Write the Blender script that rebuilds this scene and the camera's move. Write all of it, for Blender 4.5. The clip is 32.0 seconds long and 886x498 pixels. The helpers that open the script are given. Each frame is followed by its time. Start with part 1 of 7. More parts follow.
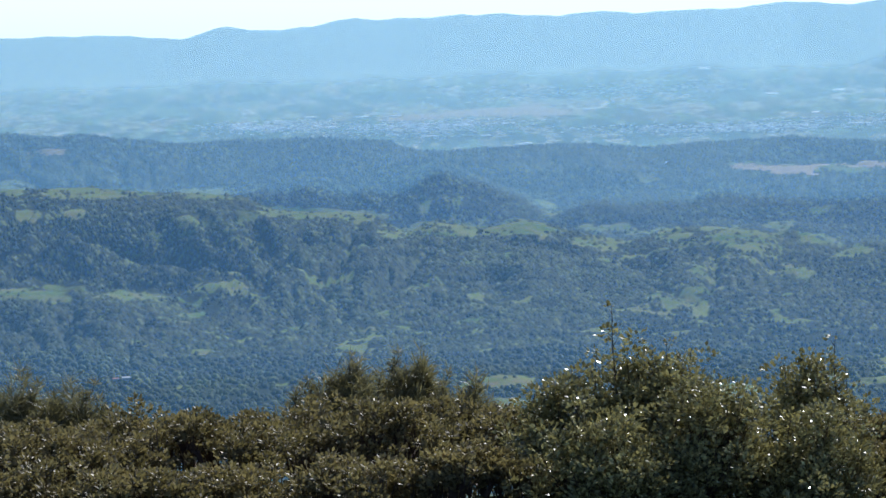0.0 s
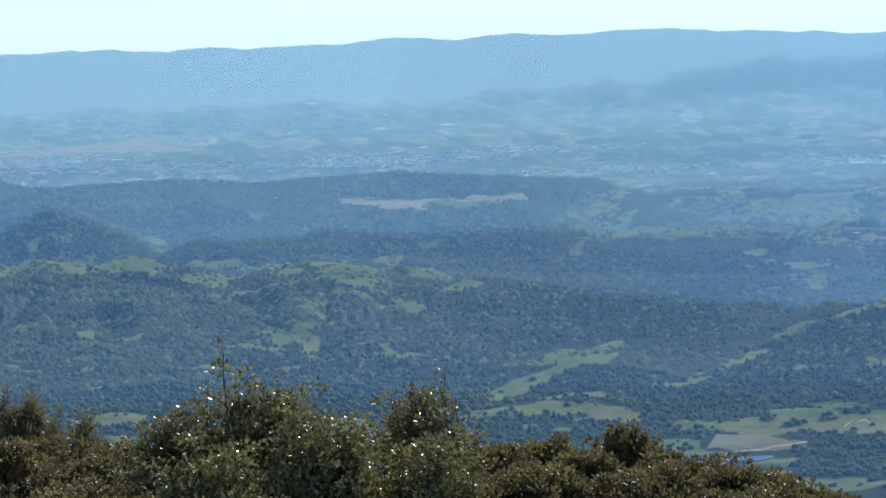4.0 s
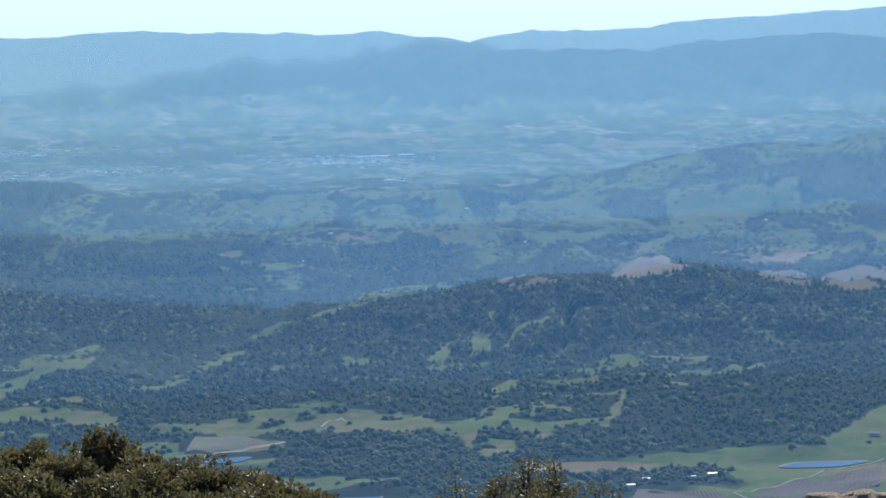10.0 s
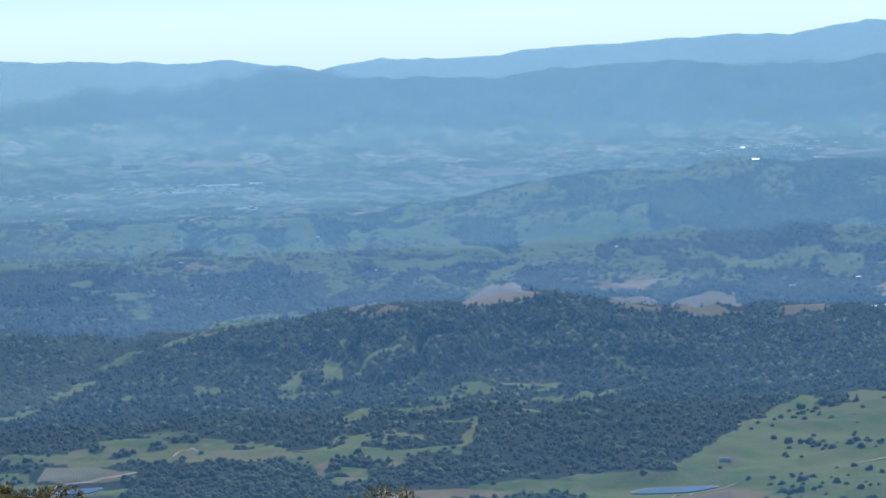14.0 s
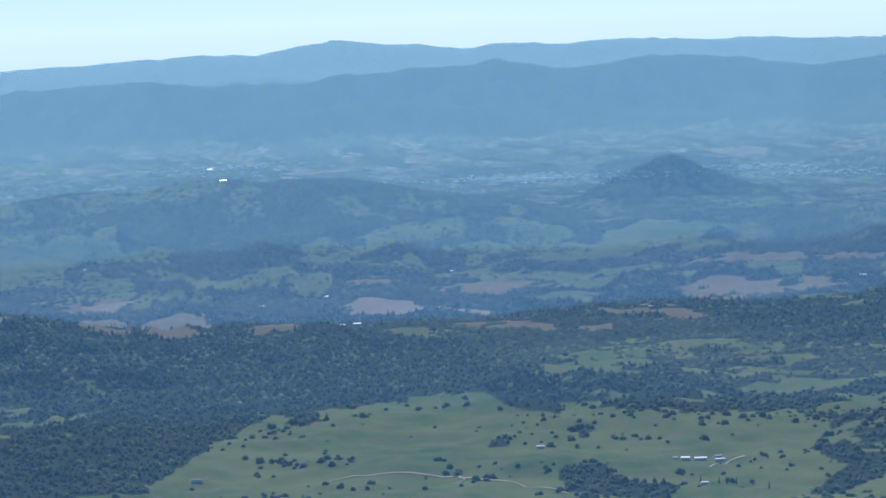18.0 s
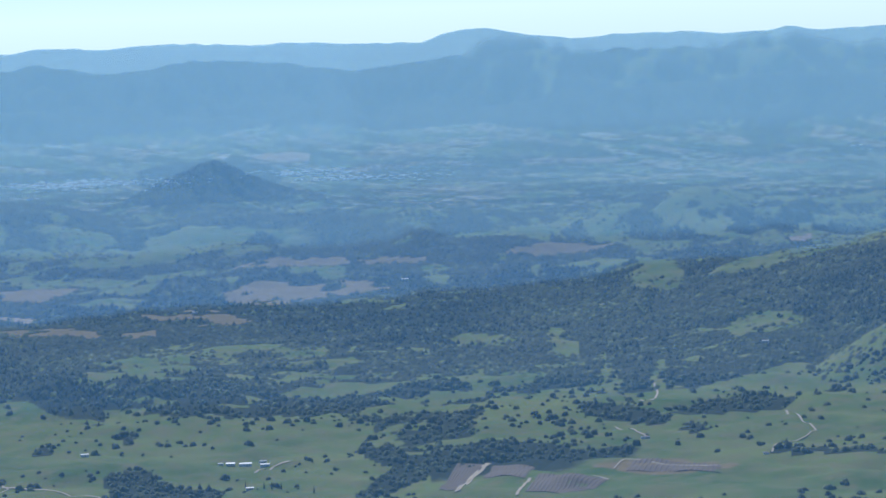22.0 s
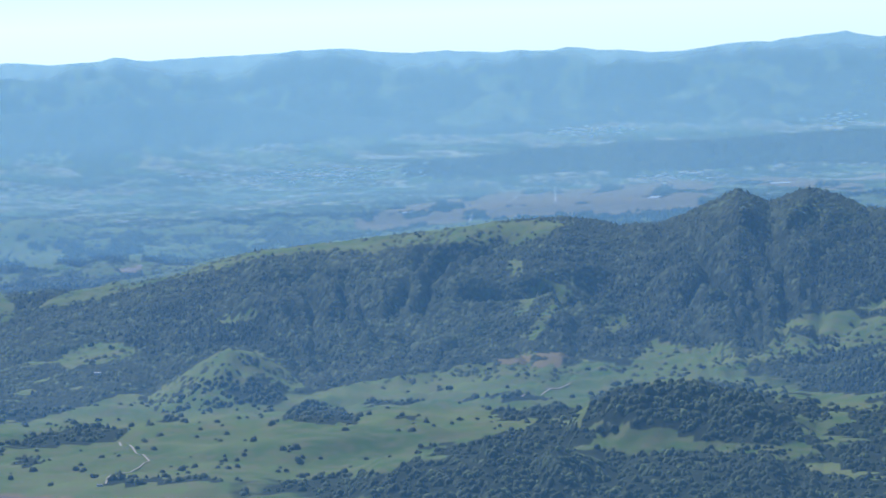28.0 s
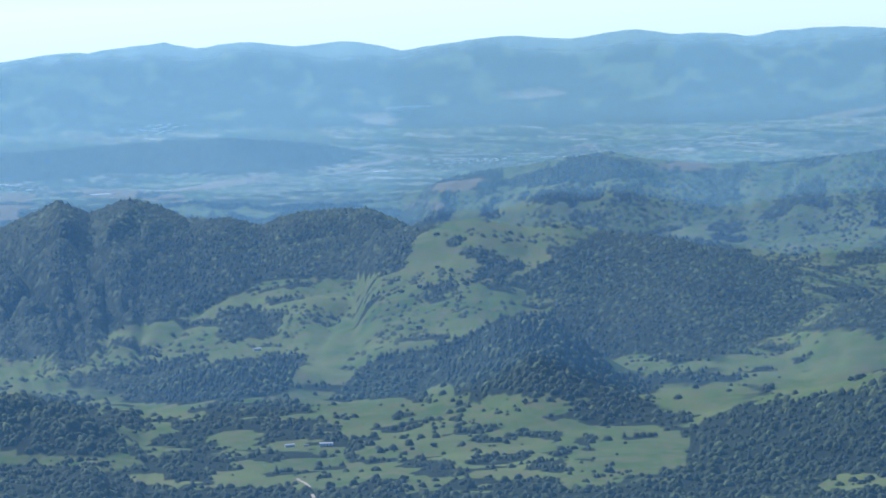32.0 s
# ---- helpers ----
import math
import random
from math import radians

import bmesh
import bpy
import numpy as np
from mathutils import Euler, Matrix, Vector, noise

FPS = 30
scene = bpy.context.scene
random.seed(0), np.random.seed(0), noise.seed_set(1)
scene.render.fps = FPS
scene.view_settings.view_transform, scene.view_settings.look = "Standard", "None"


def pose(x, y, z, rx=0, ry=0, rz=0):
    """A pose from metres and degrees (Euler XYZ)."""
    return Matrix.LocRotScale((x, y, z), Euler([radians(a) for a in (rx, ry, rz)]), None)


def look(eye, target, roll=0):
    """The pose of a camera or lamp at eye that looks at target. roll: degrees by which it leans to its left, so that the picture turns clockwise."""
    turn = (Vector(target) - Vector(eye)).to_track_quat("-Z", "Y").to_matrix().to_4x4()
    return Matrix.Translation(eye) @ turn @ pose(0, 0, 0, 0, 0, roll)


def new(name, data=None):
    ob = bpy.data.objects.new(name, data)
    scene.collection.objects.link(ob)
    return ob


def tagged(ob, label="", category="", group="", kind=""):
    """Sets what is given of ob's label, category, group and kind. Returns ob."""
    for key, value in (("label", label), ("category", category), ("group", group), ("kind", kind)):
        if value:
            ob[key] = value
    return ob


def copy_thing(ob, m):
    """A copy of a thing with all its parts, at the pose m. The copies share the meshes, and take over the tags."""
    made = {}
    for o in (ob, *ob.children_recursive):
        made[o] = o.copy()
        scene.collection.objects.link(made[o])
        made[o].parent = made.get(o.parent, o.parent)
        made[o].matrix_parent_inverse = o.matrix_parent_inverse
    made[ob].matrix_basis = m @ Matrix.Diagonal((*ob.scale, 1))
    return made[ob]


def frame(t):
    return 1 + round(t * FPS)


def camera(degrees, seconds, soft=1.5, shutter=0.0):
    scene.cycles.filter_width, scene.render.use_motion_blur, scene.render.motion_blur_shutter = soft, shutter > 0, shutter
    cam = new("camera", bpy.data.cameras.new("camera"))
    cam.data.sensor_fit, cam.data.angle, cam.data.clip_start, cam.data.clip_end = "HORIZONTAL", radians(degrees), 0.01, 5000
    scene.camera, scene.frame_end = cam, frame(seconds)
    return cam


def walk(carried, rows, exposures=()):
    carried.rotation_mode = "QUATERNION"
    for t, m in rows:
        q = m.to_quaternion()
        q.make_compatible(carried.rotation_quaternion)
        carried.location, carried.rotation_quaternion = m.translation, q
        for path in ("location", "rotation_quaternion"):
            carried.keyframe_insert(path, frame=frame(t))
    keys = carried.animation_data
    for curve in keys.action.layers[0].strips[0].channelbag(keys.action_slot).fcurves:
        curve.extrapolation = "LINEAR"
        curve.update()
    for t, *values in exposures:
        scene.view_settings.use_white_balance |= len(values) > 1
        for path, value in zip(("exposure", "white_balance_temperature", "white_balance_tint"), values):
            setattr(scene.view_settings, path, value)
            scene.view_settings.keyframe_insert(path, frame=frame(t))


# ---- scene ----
# A view from a mountain top over wooded hills, ranches and a wide hazy valley. Bearings (az) are degrees clockwise from +y,
# dips (el) degrees above the level of the eye; the camera stands still and turns. Far distances are shortened.
EYE = 200.0
cam = camera(14.8, 32.0, soft=1.5)
ROWS = [
    (0, 85.498, 1.545, -0.125),
    (0.5, 85.520, 1.608, -0.730),
    (1, 85.559, 1.627, -1.563),
    (1.5, 85.595, 1.543, -2.401),
    (2, 85.829, 1.466, -2.622),
    (2.5, 86.092, 1.552, -3.238),
    (3, 86.063, 1.594, -4.232),
    (3.5, 85.972, 1.592, -5.714),
    (5.5, 85.920, 1.540, -8.677),
    (6, 85.859, 1.629, -10.107),
    (6.5, 85.805, 1.595, -10.906),
    (7, 85.818, 1.676, -11.303),
    (7.5, 85.727, 1.762, -11.843),
    (8, 85.652, 1.701, -12.602),
    (8.5, 85.682, 1.706, -13.081),
    (9, 85.822, 1.696, -13.712),
    (9.5, 85.797, 1.748, -15.001),
    (10, 85.711, 1.814, -15.525),
    (10.5, 85.614, 1.882, -15.683),
    (11, 85.643, 1.921, -15.536),
    (11.5, 85.874, 2.056, -15.355),
    (12, 85.913, 2.013, -15.279),
    (12.5, 85.950, 1.981, -15.313),
    (13, 86.045, 2.080, -15.787),
    (13.5, 85.937, 2.157, -17.423),
    (14, 86.102, 1.983, -18.047),
    (14.5, 86.620, 1.992, -19.173),
    (15, 86.459, 2.150, -21.027),
    (15.5, 86.250, 2.229, -22.196),
    (17.5, 86.199, 2.065, -26.089),
    (18, 86.145, 2.212, -26.993),
    (18.5, 86.141, 2.205, -27.861),
    (19, 86.114, 2.201, -28.842),
    (19.5, 86.124, 2.129, -29.801),
    (20, 86.128, 2.200, -30.855),
    (20.5, 86.081, 2.238, -31.895),
    (21, 86.023, 2.225, -32.860),
    (21.5, 85.981, 2.238, -33.879),
    (22, 85.956, 2.190, -34.680),
    (22.5, 85.890, 2.241, -35.615),
    (23, 85.889, 2.256, -36.475),
    (23.5, 85.844, 2.214, -37.458),
    (24, 85.841, 2.240, -38.603),
    (24.5, 85.791, 2.360, -40.054),
    (25, 85.755, 2.334, -41.208),
    (25.5, 85.749, 2.357, -41.727),
    (26, 85.719, 2.358, -42.838),
    (26.5, 85.674, 2.363, -44.009),
    (28.5, 86.143, 2.250, -47.121),
    (29, 86.065, 2.255, -48.937),
    (29.5, 85.939, 2.298, -50.546),
    (30, 85.887, 2.216, -51.864),
    (30.5, 85.773, 2.309, -53.711),
    (31, 85.716, 2.237, -55.038),
    (31.5, 85.739, 1.933, -55.943),
    (32, 85.812, 2.118, -57.328),
]
EXPOSURES = [(0.0, 0.57, 5850, 10), (2.0, 0.57, 5840, 10), (2.5, 0.3, 5820, 10), (4.0, 0.31, 5800, 10), (8.0, 0.26, 5760, 10), (11.0, 0.25, 5750, 10), (13.0, 0.18, 5710, 10), (14.0, 0.17, 5690, 10), (14.5, 0.02, 5640, 10), (18.0, 0.06, 5630, 10), (22.0, 0.16, 5620, 10), (26.0, 0.32, 5610, 10), (32.0, 0.47, 5590, 10)]
walk(cam, [(t, pose(0.05, 0.05, EYE, rx, ry, rz)) for t, rx, ry, rz in ROWS], EXPOSURES)

# ---- sky, sun, exposure ----
SUN_AZ, SUN_EL = 24.0, 41.0
world = bpy.data.worlds.new("sky")
scene.world = world
world.use_nodes = True
wn = world.node_tree.nodes
sky = wn.new("ShaderNodeTexSky")
sky.sky_type, sky.sun_disc = "NISHITA", False
sky.sun_elevation, sky.sun_rotation = radians(SUN_EL), radians(SUN_AZ)
sky.altitude, sky.air_density, sky.dust_density, sky.ozone_density = 900, 0.6, 0.0, 3.3
world.node_tree.links.new(sky.outputs["Color"], wn["Background"].inputs["Color"])
wn["Background"].inputs["Strength"].default_value = 0.081
sun = new("sun", bpy.data.lights.new("sun", "SUN"))
sun.data.energy, sun.data.angle, sun.data.color = 4.2, radians(0.6), (1.0, 0.95, 0.88)
sun.matrix_world = look((math.sin(radians(SUN_AZ)) * 100, math.cos(radians(SUN_AZ)) * 100, 100 * math.tan(radians(SUN_EL))), (0, 0, 0))


# ---- materials ----
def material(name, rough=0.9, metal=0.0):
    m = bpy.data.materials.new(name)
    m.use_nodes = True
    b = m.node_tree.nodes["Principled BSDF"]
    b.inputs["Roughness"].default_value, b.inputs["Metallic"].default_value = rough, metal
    b.inputs["Specular IOR Level"].default_value = 0.2
    return m, m.node_tree.nodes, m.node_tree.links, b


def ramp(n, l, fac, stops):
    r = n.new("ShaderNodeValToRGB")
    e = r.color_ramp.elements
    while len(e) < len(stops):
        e.new(0.5)
    for k, (p, c) in zip(e, stops):
        k.position, k.color = p, (*c, 1)
    l.new(fac, r.inputs["Fac"])
    return r.outputs["Color"]


def noise_tex(n, l, scale, detail=5, rough=0.6, coord="Object", stretch=None):
    tc, t = n.new("ShaderNodeTexCoord"), n.new("ShaderNodeTexNoise")
    t.inputs["Scale"].default_value, t.inputs["Detail"].default_value, t.inputs["Roughness"].default_value = scale, detail, rough
    src = tc.outputs[coord]
    if stretch:
        mp = n.new("ShaderNodeMapping")
        mp.inputs["Scale"].default_value = stretch
        l.new(src, mp.inputs["Vector"])
        src = mp.outputs["Vector"]
    l.new(src, t.inputs["Vector"])
    return t.outputs["Fac"]


def mix(n, l, fac, a, b, mode="MIX"):
    x = n.new("ShaderNodeMix")
    x.data_type, x.blend_type = "RGBA", mode
    for s, v in ((x.inputs["Factor"], fac), (x.inputs["A"], a), (x.inputs["B"], b)):
        if hasattr(v, "links"):
            l.new(v, s)
        else:
            s.default_value = v
    return x.outputs["Result"]


def add_bump(n, l, b, height, strength=0.5, dist=0.1):
    bp = n.new("ShaderNodeBump")
    bp.inputs["Strength"].default_value, bp.inputs["Distance"].default_value = strength, dist
    l.new(height, bp.inputs["Height"])
    l.new(bp.outputs["Normal"], b.inputs["Normal"])


def speckled(name, dark, light, scale, rough=0.9, bump=0.3, island=False, coord="Object"):
    """A matt natural surface: two tones in patches and grain; island: each loose piece takes its own tone."""
    m, n, l, b = material(name, rough)
    big, fine = noise_tex(n, l, scale, 4, coord=coord), noise_tex(n, l, scale * 9, 4, coord=coord)
    c = mix(n, l, big, (*dark, 1), (*light, 1))
    c = mix(n, l, 0.5, c, ramp(n, l, fine, [(0.3, dark), (0.7, light)]))
    if island:
        b.inputs["Specular IOR Level"].default_value = 0.1
        g = n.new("ShaderNodeNewGeometry")
        c = mix(n, l, 0.6, c, ramp(n, l, g.outputs["Random Per Island"], [(0.0, dark), (1.0, light)]))
        stand = ramp(n, l, noise_tex(n, l, 0.011, 5, 0.55), [(0.46, (0, 0, 0)), (0.64, (0.5, 0.5, 0.5))])
        c = mix(n, l, stand, c, (light[0] * 1.2, light[1] * 1.3, light[2] * 1.0, 1))
    l.new(c, b.inputs["Base Color"])
    if bump:
        add_bump(n, l, b, fine, bump)
    return m


def ground_material():
    """Woodland floor, grass, bare soil and fields, chosen by the land cover that each spot has."""
    m, n, l, b = material("land", 0.95)
    b.inputs["Specular IOR Level"].default_value = 0.05
    at = n.new("ShaderNodeAttribute")
    at.attribute_name = "cover"
    sep = n.new("ShaderNodeSeparateColor")
    l.new(at.outputs["Color"], sep.inputs["Color"])
    n1, n2, n3 = noise_tex(n, l, 0.012, 6), noise_tex(n, l, 0.09, 6, 0.65), noise_tex(n, l, 0.5, 5, 0.7)

    def edge(socket, rag=0.35):
        a = n.new("ShaderNodeMath")
        a.operation = "MULTIPLY_ADD"
        l.new(n2, a.inputs[0])
        a.inputs[1].default_value = rag
        l.new(socket, a.inputs[2])
        return ramp(n, l, a.outputs[0], [(0.5 + rag / 2 - 0.1, (0, 0, 0)), (0.5 + rag / 2 + 0.1, (1, 1, 1))])

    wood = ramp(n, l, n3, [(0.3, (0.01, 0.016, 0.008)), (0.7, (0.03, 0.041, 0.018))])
    grass = mix(n, l, ramp(n, l, n1, [(0.35, (0, 0, 0)), (0.65, (1, 1, 1))]), (0.062, 0.118, 0.024, 1), (0.155, 0.19, 0.05, 1))
    grass = mix(n, l, ramp(n, l, n2, [(0.43, (0, 0, 0)), (0.66, (0.8, 0.8, 0.8))]), grass, (0.17, 0.15, 0.07, 1))
    grass = mix(n, l, ramp(n, l, n3, [(0.5, (0, 0, 0)), (0.75, (0.5, 0.5, 0.5))]), grass, (0.06, 0.09, 0.03, 1))
    soil = mix(n, l, n2, (0.14, 0.105, 0.05, 1), (0.25, 0.195, 0.1, 1))
    # fields of the plain: cells of crops, pasture, tilled earth and groves
    tc, mp, vo = n.new("ShaderNodeTexCoord"), n.new("ShaderNodeMapping"), n.new("ShaderNodeTexVoronoi")
    mp.inputs["Scale"].default_value, mp.inputs["Rotation"].default_value = (0.034, 0.015, 0.0), (0, 0, -0.35)
    l.new(tc.outputs["Object"], mp.inputs["Vector"])
    l.new(mp.outputs["Vector"], vo.inputs["Vector"])
    vo.distance, vo.inputs["Scale"].default_value = "CHEBYCHEV", 1.0
    sc = n.new("ShaderNodeSeparateColor")
    l.new(vo.outputs["Color"], sc.inputs["Color"])
    field = ramp(n, l, sc.outputs["Red"], [(0.0, (0.03, 0.05, 0.025)), (0.25, (0.12, 0.18, 0.06)), (0.5, (0.21, 0.24, 0.12)), (0.68, (0.32, 0.28, 0.19)), (0.85, (0.05, 0.08, 0.035)), (1.0, (0.42, 0.38, 0.28))])
    field = mix(n, l, ramp(n, l, noise_tex(n, l, 0.09, 6, 0.7), [(0.47, (0, 0, 0)), (0.55, (0.9, 0.9, 0.9))]), field, (0.035, 0.055, 0.028, 1))
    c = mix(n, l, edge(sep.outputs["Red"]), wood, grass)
    c = mix(n, l, edge(sep.outputs["Green"], 0.45), c, soil)
    c = mix(n, l, edge(sep.outputs["Blue"]), c, field)
    c = mix(n, l, edge(at.outputs["Alpha"], 0.4), c, mix(n, l, n2, (0.2, 0.155, 0.1, 1), (0.36, 0.29, 0.2, 1)))
    l.new(c, b.inputs["Base Color"])
    add_bump(n, l, b, n3, 0.6, 1.2)
    return m


LAND = ground_material()
OAK = speckled("oak_leaves", (0.019, 0.029, 0.012), (0.052, 0.069, 0.027), 0.3, 0.85, 0, True)
FIR = speckled("fir_leaves", (0.011, 0.021, 0.014), (0.034, 0.05, 0.03), 0.3, 0.85, 0, True)
SPRING = speckled("young_leaves", (0.055, 0.075, 0.026), (0.115, 0.138, 0.052), 0.3, 0.85, 0, True)
BARK = speckled("bark", (0.06, 0.045, 0.035), (0.14, 0.11, 0.09), 3.0, 0.95, 0.5)


# ---- noise and mesh helpers ----
def lattice(ix, iy, seed):
    h = (ix.astype(np.int64) * 374761393 + iy.astype(np.int64) * 668265263 + seed * 974634777) & 0xFFFFFFFF
    h = ((h ^ (h >> 13)) * 1274126177) & 0xFFFFFFFF
    return ((h ^ (h >> 16)) & 0xFFFF) / 32767.5 - 1.0


def value_noise(x, y, seed):
    ix, iy = np.floor(x), np.floor(y)
    fx, fy = x - ix, y - iy
    fx, fy = fx * fx * (3 - 2 * fx), fy * fy * (3 - 2 * fy)
    a, b = lattice(ix, iy, seed), lattice(ix + 1, iy, seed)
    c, d = lattice(ix, iy + 1, seed), lattice(ix + 1, iy + 1, seed)
    return (a * (1 - fx) + b * fx) * (1 - fy) + (c * (1 - fx) + d * fx) * fy


def fbm(x, y, size, octaves, seed):
    out, amp, total = 0.0, 1.0, 0.0
    for k in range(octaves):
        out = out + amp * value_noise(x / size + 17.3 * k, y / size - 9.1 * k, seed + k)
        total, amp, size = total + amp, amp * 0.5, size * 0.47
    return out / total


def mesh_of(name, verts, faces, mat, smooth=False):
    """A mesh from arrays; faces all have the same number of corners."""
    me = bpy.data.meshes.new(name)
    verts, faces = np.asarray(verts, np.float32), np.asarray(faces, np.int32)
    k = faces.shape[1]
    me.vertices.add(len(verts))
    me.vertices.foreach_set("co", verts.ravel())
    me.loops.add(faces.size)
    me.loops.foreach_set("vertex_index", faces.ravel())
    me.polygons.add(len(faces))
    me.polygons.foreach_set("loop_start", np.arange(0, faces.size, k, dtype=np.int32))
    me.polygons.foreach_set("use_smooth", np.full(len(faces), smooth))
    me.update(calc_edges=True)
    me.materials.append(mat)
    return me


def part(name, bm, mat, parent, label=""):
    me = bpy.data.meshes.new(name)
    bm.to_mesh(me)
    bm.free()
    me.materials.append(mat)
    ob = new(name, me)
    ob.parent = parent
    return tagged(ob, label) if label else ob


# ---- the shape of the land ----
BASE_R = [0, 6, 14, 22, 32, 60, 140, 420, 800, 1100, 3600, 3900, 4500, 4700, 4850, 4990]
BASE_Z = [198.3, 198.1, 197.0, 195.7, 192.5, 178, 146, 50, 5, 0, 0, 6, 66, 88, 98, 100]


def base(r):
    return np.interp(r, BASE_R, BASE_Z)


RIDGES = []


def ridge(crest, r, front, back, gully=0.25, taper=0.8):
    """A range of hills: its crest as bearings and dips, its distance, and how far it slopes to the front and back."""
    RIDGES.append((np.array(crest).T, r, front, back, gully, taper))


# far ranges on the skyline
ridge([(-7.27, -0.77), (-5.40, -0.78), (-4.19, -0.85), (-3.75, -0.70), (-3.52, -0.70), (-2.39, -0.75)], 4820, 120, 100, 0.1, 2.5)
ridge([(-9.13, -0.90), (-7.46, -0.89), (-5.88, -0.88), (-4.47, -0.85), (-3.34, -0.80), (-2.01, -0.72), (-1.63, -0.62), (-0.31, -0.65), (2.15, -0.62), (4.97, -0.59), (5.73, -0.53), (6.42, -0.57), (6.85, -0.59), (7.55, -0.53), (8.35, -0.54), (10.47, -0.49), (11.66, -0.53), (11.88, -0.52), (12.61, -0.57), (13.92, -0.62), (14.54, -0.63), (15.24, -0.74), (16.11, -0.85)], 4760, 260, 160, 0.15)
ridge([(16.11, -0.79), (16.96, -0.64), (17.62, -0.69), (18.75, -0.68), (20.73, -0.53), (21.58, -0.53), (22.51, -0.45), (23.84, -0.49), (24.41, -0.36), (25.22, -0.33), (26.11, -0.42), (27.14, -0.49), (28.31, -0.43), (29.92, -0.48), (31.81, -0.49), (34.35, -0.55), (34.91, -0.39), (35.48, -0.38)], 4840, 180, 130, 0.15)
ridge([(34.62, -0.48), (35.48, -0.37), (36.23, -0.52), (36.79, -0.58), (37.55, -0.57), (38.50, -0.56), (39.44, -0.59), (40.85, -0.58), (41.79, -0.59), (42.24, -0.60), (42.45, -0.60), (44.52, -0.55), (46.42, -0.70), (48.00, -0.68), (48.68, -0.76), (50.47, -0.76), (51.00, -0.70), (52.66, -0.59)], 4800, 330, 150, 0.25)
ridge([(52.66, -0.59), (53.41, -0.66), (53.88, -0.61), (54.83, -0.68), (55.72, -0.67), (56.61, -0.80), (57.46, -0.70), (58.39, -0.66), (59.16, -0.73), (60.48, -0.66), (62.17, -0.73), (62.45, -0.79), (63.39, -0.71), (64.42, -0.73), (65.90, -0.80), (67.74, -0.88)], 4820, 330, 130, 0.25)
# middle ranges with their own crests before the skyline
ridge([(42.11, -1.34), (43.50, -1.21), (45.37, -1.19), (46.78, -1.02), (48.38, -1.01), (49.71, -0.92), (50.83, -1.22), (51.96, -1.36), (52.92, -1.19), (53.86, -1.15), (54.99, -1.48), (55.73, -1.69)], 4640, 120, 90, 0.35)
ridge([(57.01, -1.99), (57.96, -1.78), (58.91, -1.58), (60.14, -1.23), (60.80, -1.20), (61.54, -1.47), (62.36, -1.71), (63.59, -1.57), (65.43, -1.44)], 4600, 150, 90, 0.35)
ridge([(52.26, -2.22), (53.22, -1.98), (54.17, -1.88), (55.02, -1.83), (55.58, -2.03), (56.05, -2.28), (57.09, -2.22), (57.95, -2.07), (58.90, -2.01), (59.84, -2.00), (60.96, -2.22), (61.70, -2.39)], 4430, 110, 80, 0.35)
ridge([(42.73, -1.67), (43.69, -1.37), (44.83, -1.18), (45.96, -1.35), (47.19, -1.21), (48.59, -1.47), (49.53, -1.40)], 4650, 110, 90, 0.35)
ridge([(23.41, -1.50), (24.81, -1.46), (26.23, -1.36), (27.64, -1.45), (29.05, -1.60), (30.56, -1.72), (31.89, -1.68), (32.84, -1.67), (34.73, -1.69), (36.60, -1.85), (38.17, -1.86)], 4400, 110, 90, 0.4)
# nearer, darker ranges beyond the plain
ridge([(13.61, -1.41), (14.38, -1.15), (15.14, -1.04), (16.85, -0.97), (18.55, -1.01), (19.30, -1.07), (19.66, -0.95), (21.85, -0.86), (22.78, -0.98), (24.20, -0.99), (26.28, -0.87), (27.89, -0.70), (28.82, -0.83), (29.53, -0.89), (30.38, -0.76), (31.33, -0.78), (33.21, -1.00), (34.89, -0.80), (35.09, -0.85), (35.84, -0.72), (37.07, -0.83), (38.49, -0.83), (40.37, -0.89)], 4560, 230, 150, 0.3)
ridge([(34.28, -1.79), (35.14, -1.68), (36.09, -1.59), (38.46, -1.40), (39.89, -1.29), (41.30, -1.32), (42.24, -1.30), (42.96, -1.53), (43.17, -1.49), (44.08, -1.86), (45.50, -2.01)], 4360, 160, 120, 0.3)
# a low wooded hill along the vineyards of the plain
ridge([(44.42, -2.87), (45.00, -2.64), (45.48, -2.48), (46.90, -2.39), (47.19, -2.32), (48.32, -2.32), (49.09, -2.25), (50.20, -2.29), (51.93, -2.22), (53.83, -2.20), (55.24, -2.35), (55.89, -2.53), (56.64, -2.72)], 3960, 130, 110, 0.2, 0.4)
# a steep wooded hill on its own in the plain
ridge([(28.99, -3.18), (29.37, -2.99), (29.76, -2.78), (30.15, -2.60), (30.44, -2.47), (30.68, -2.41), (30.91, -2.46), (31.19, -2.60), (31.56, -2.78), (32.13, -2.97), (32.78, -3.12), (33.54, -3.22)], 3580, 120, 110, 0.2, 0.3)
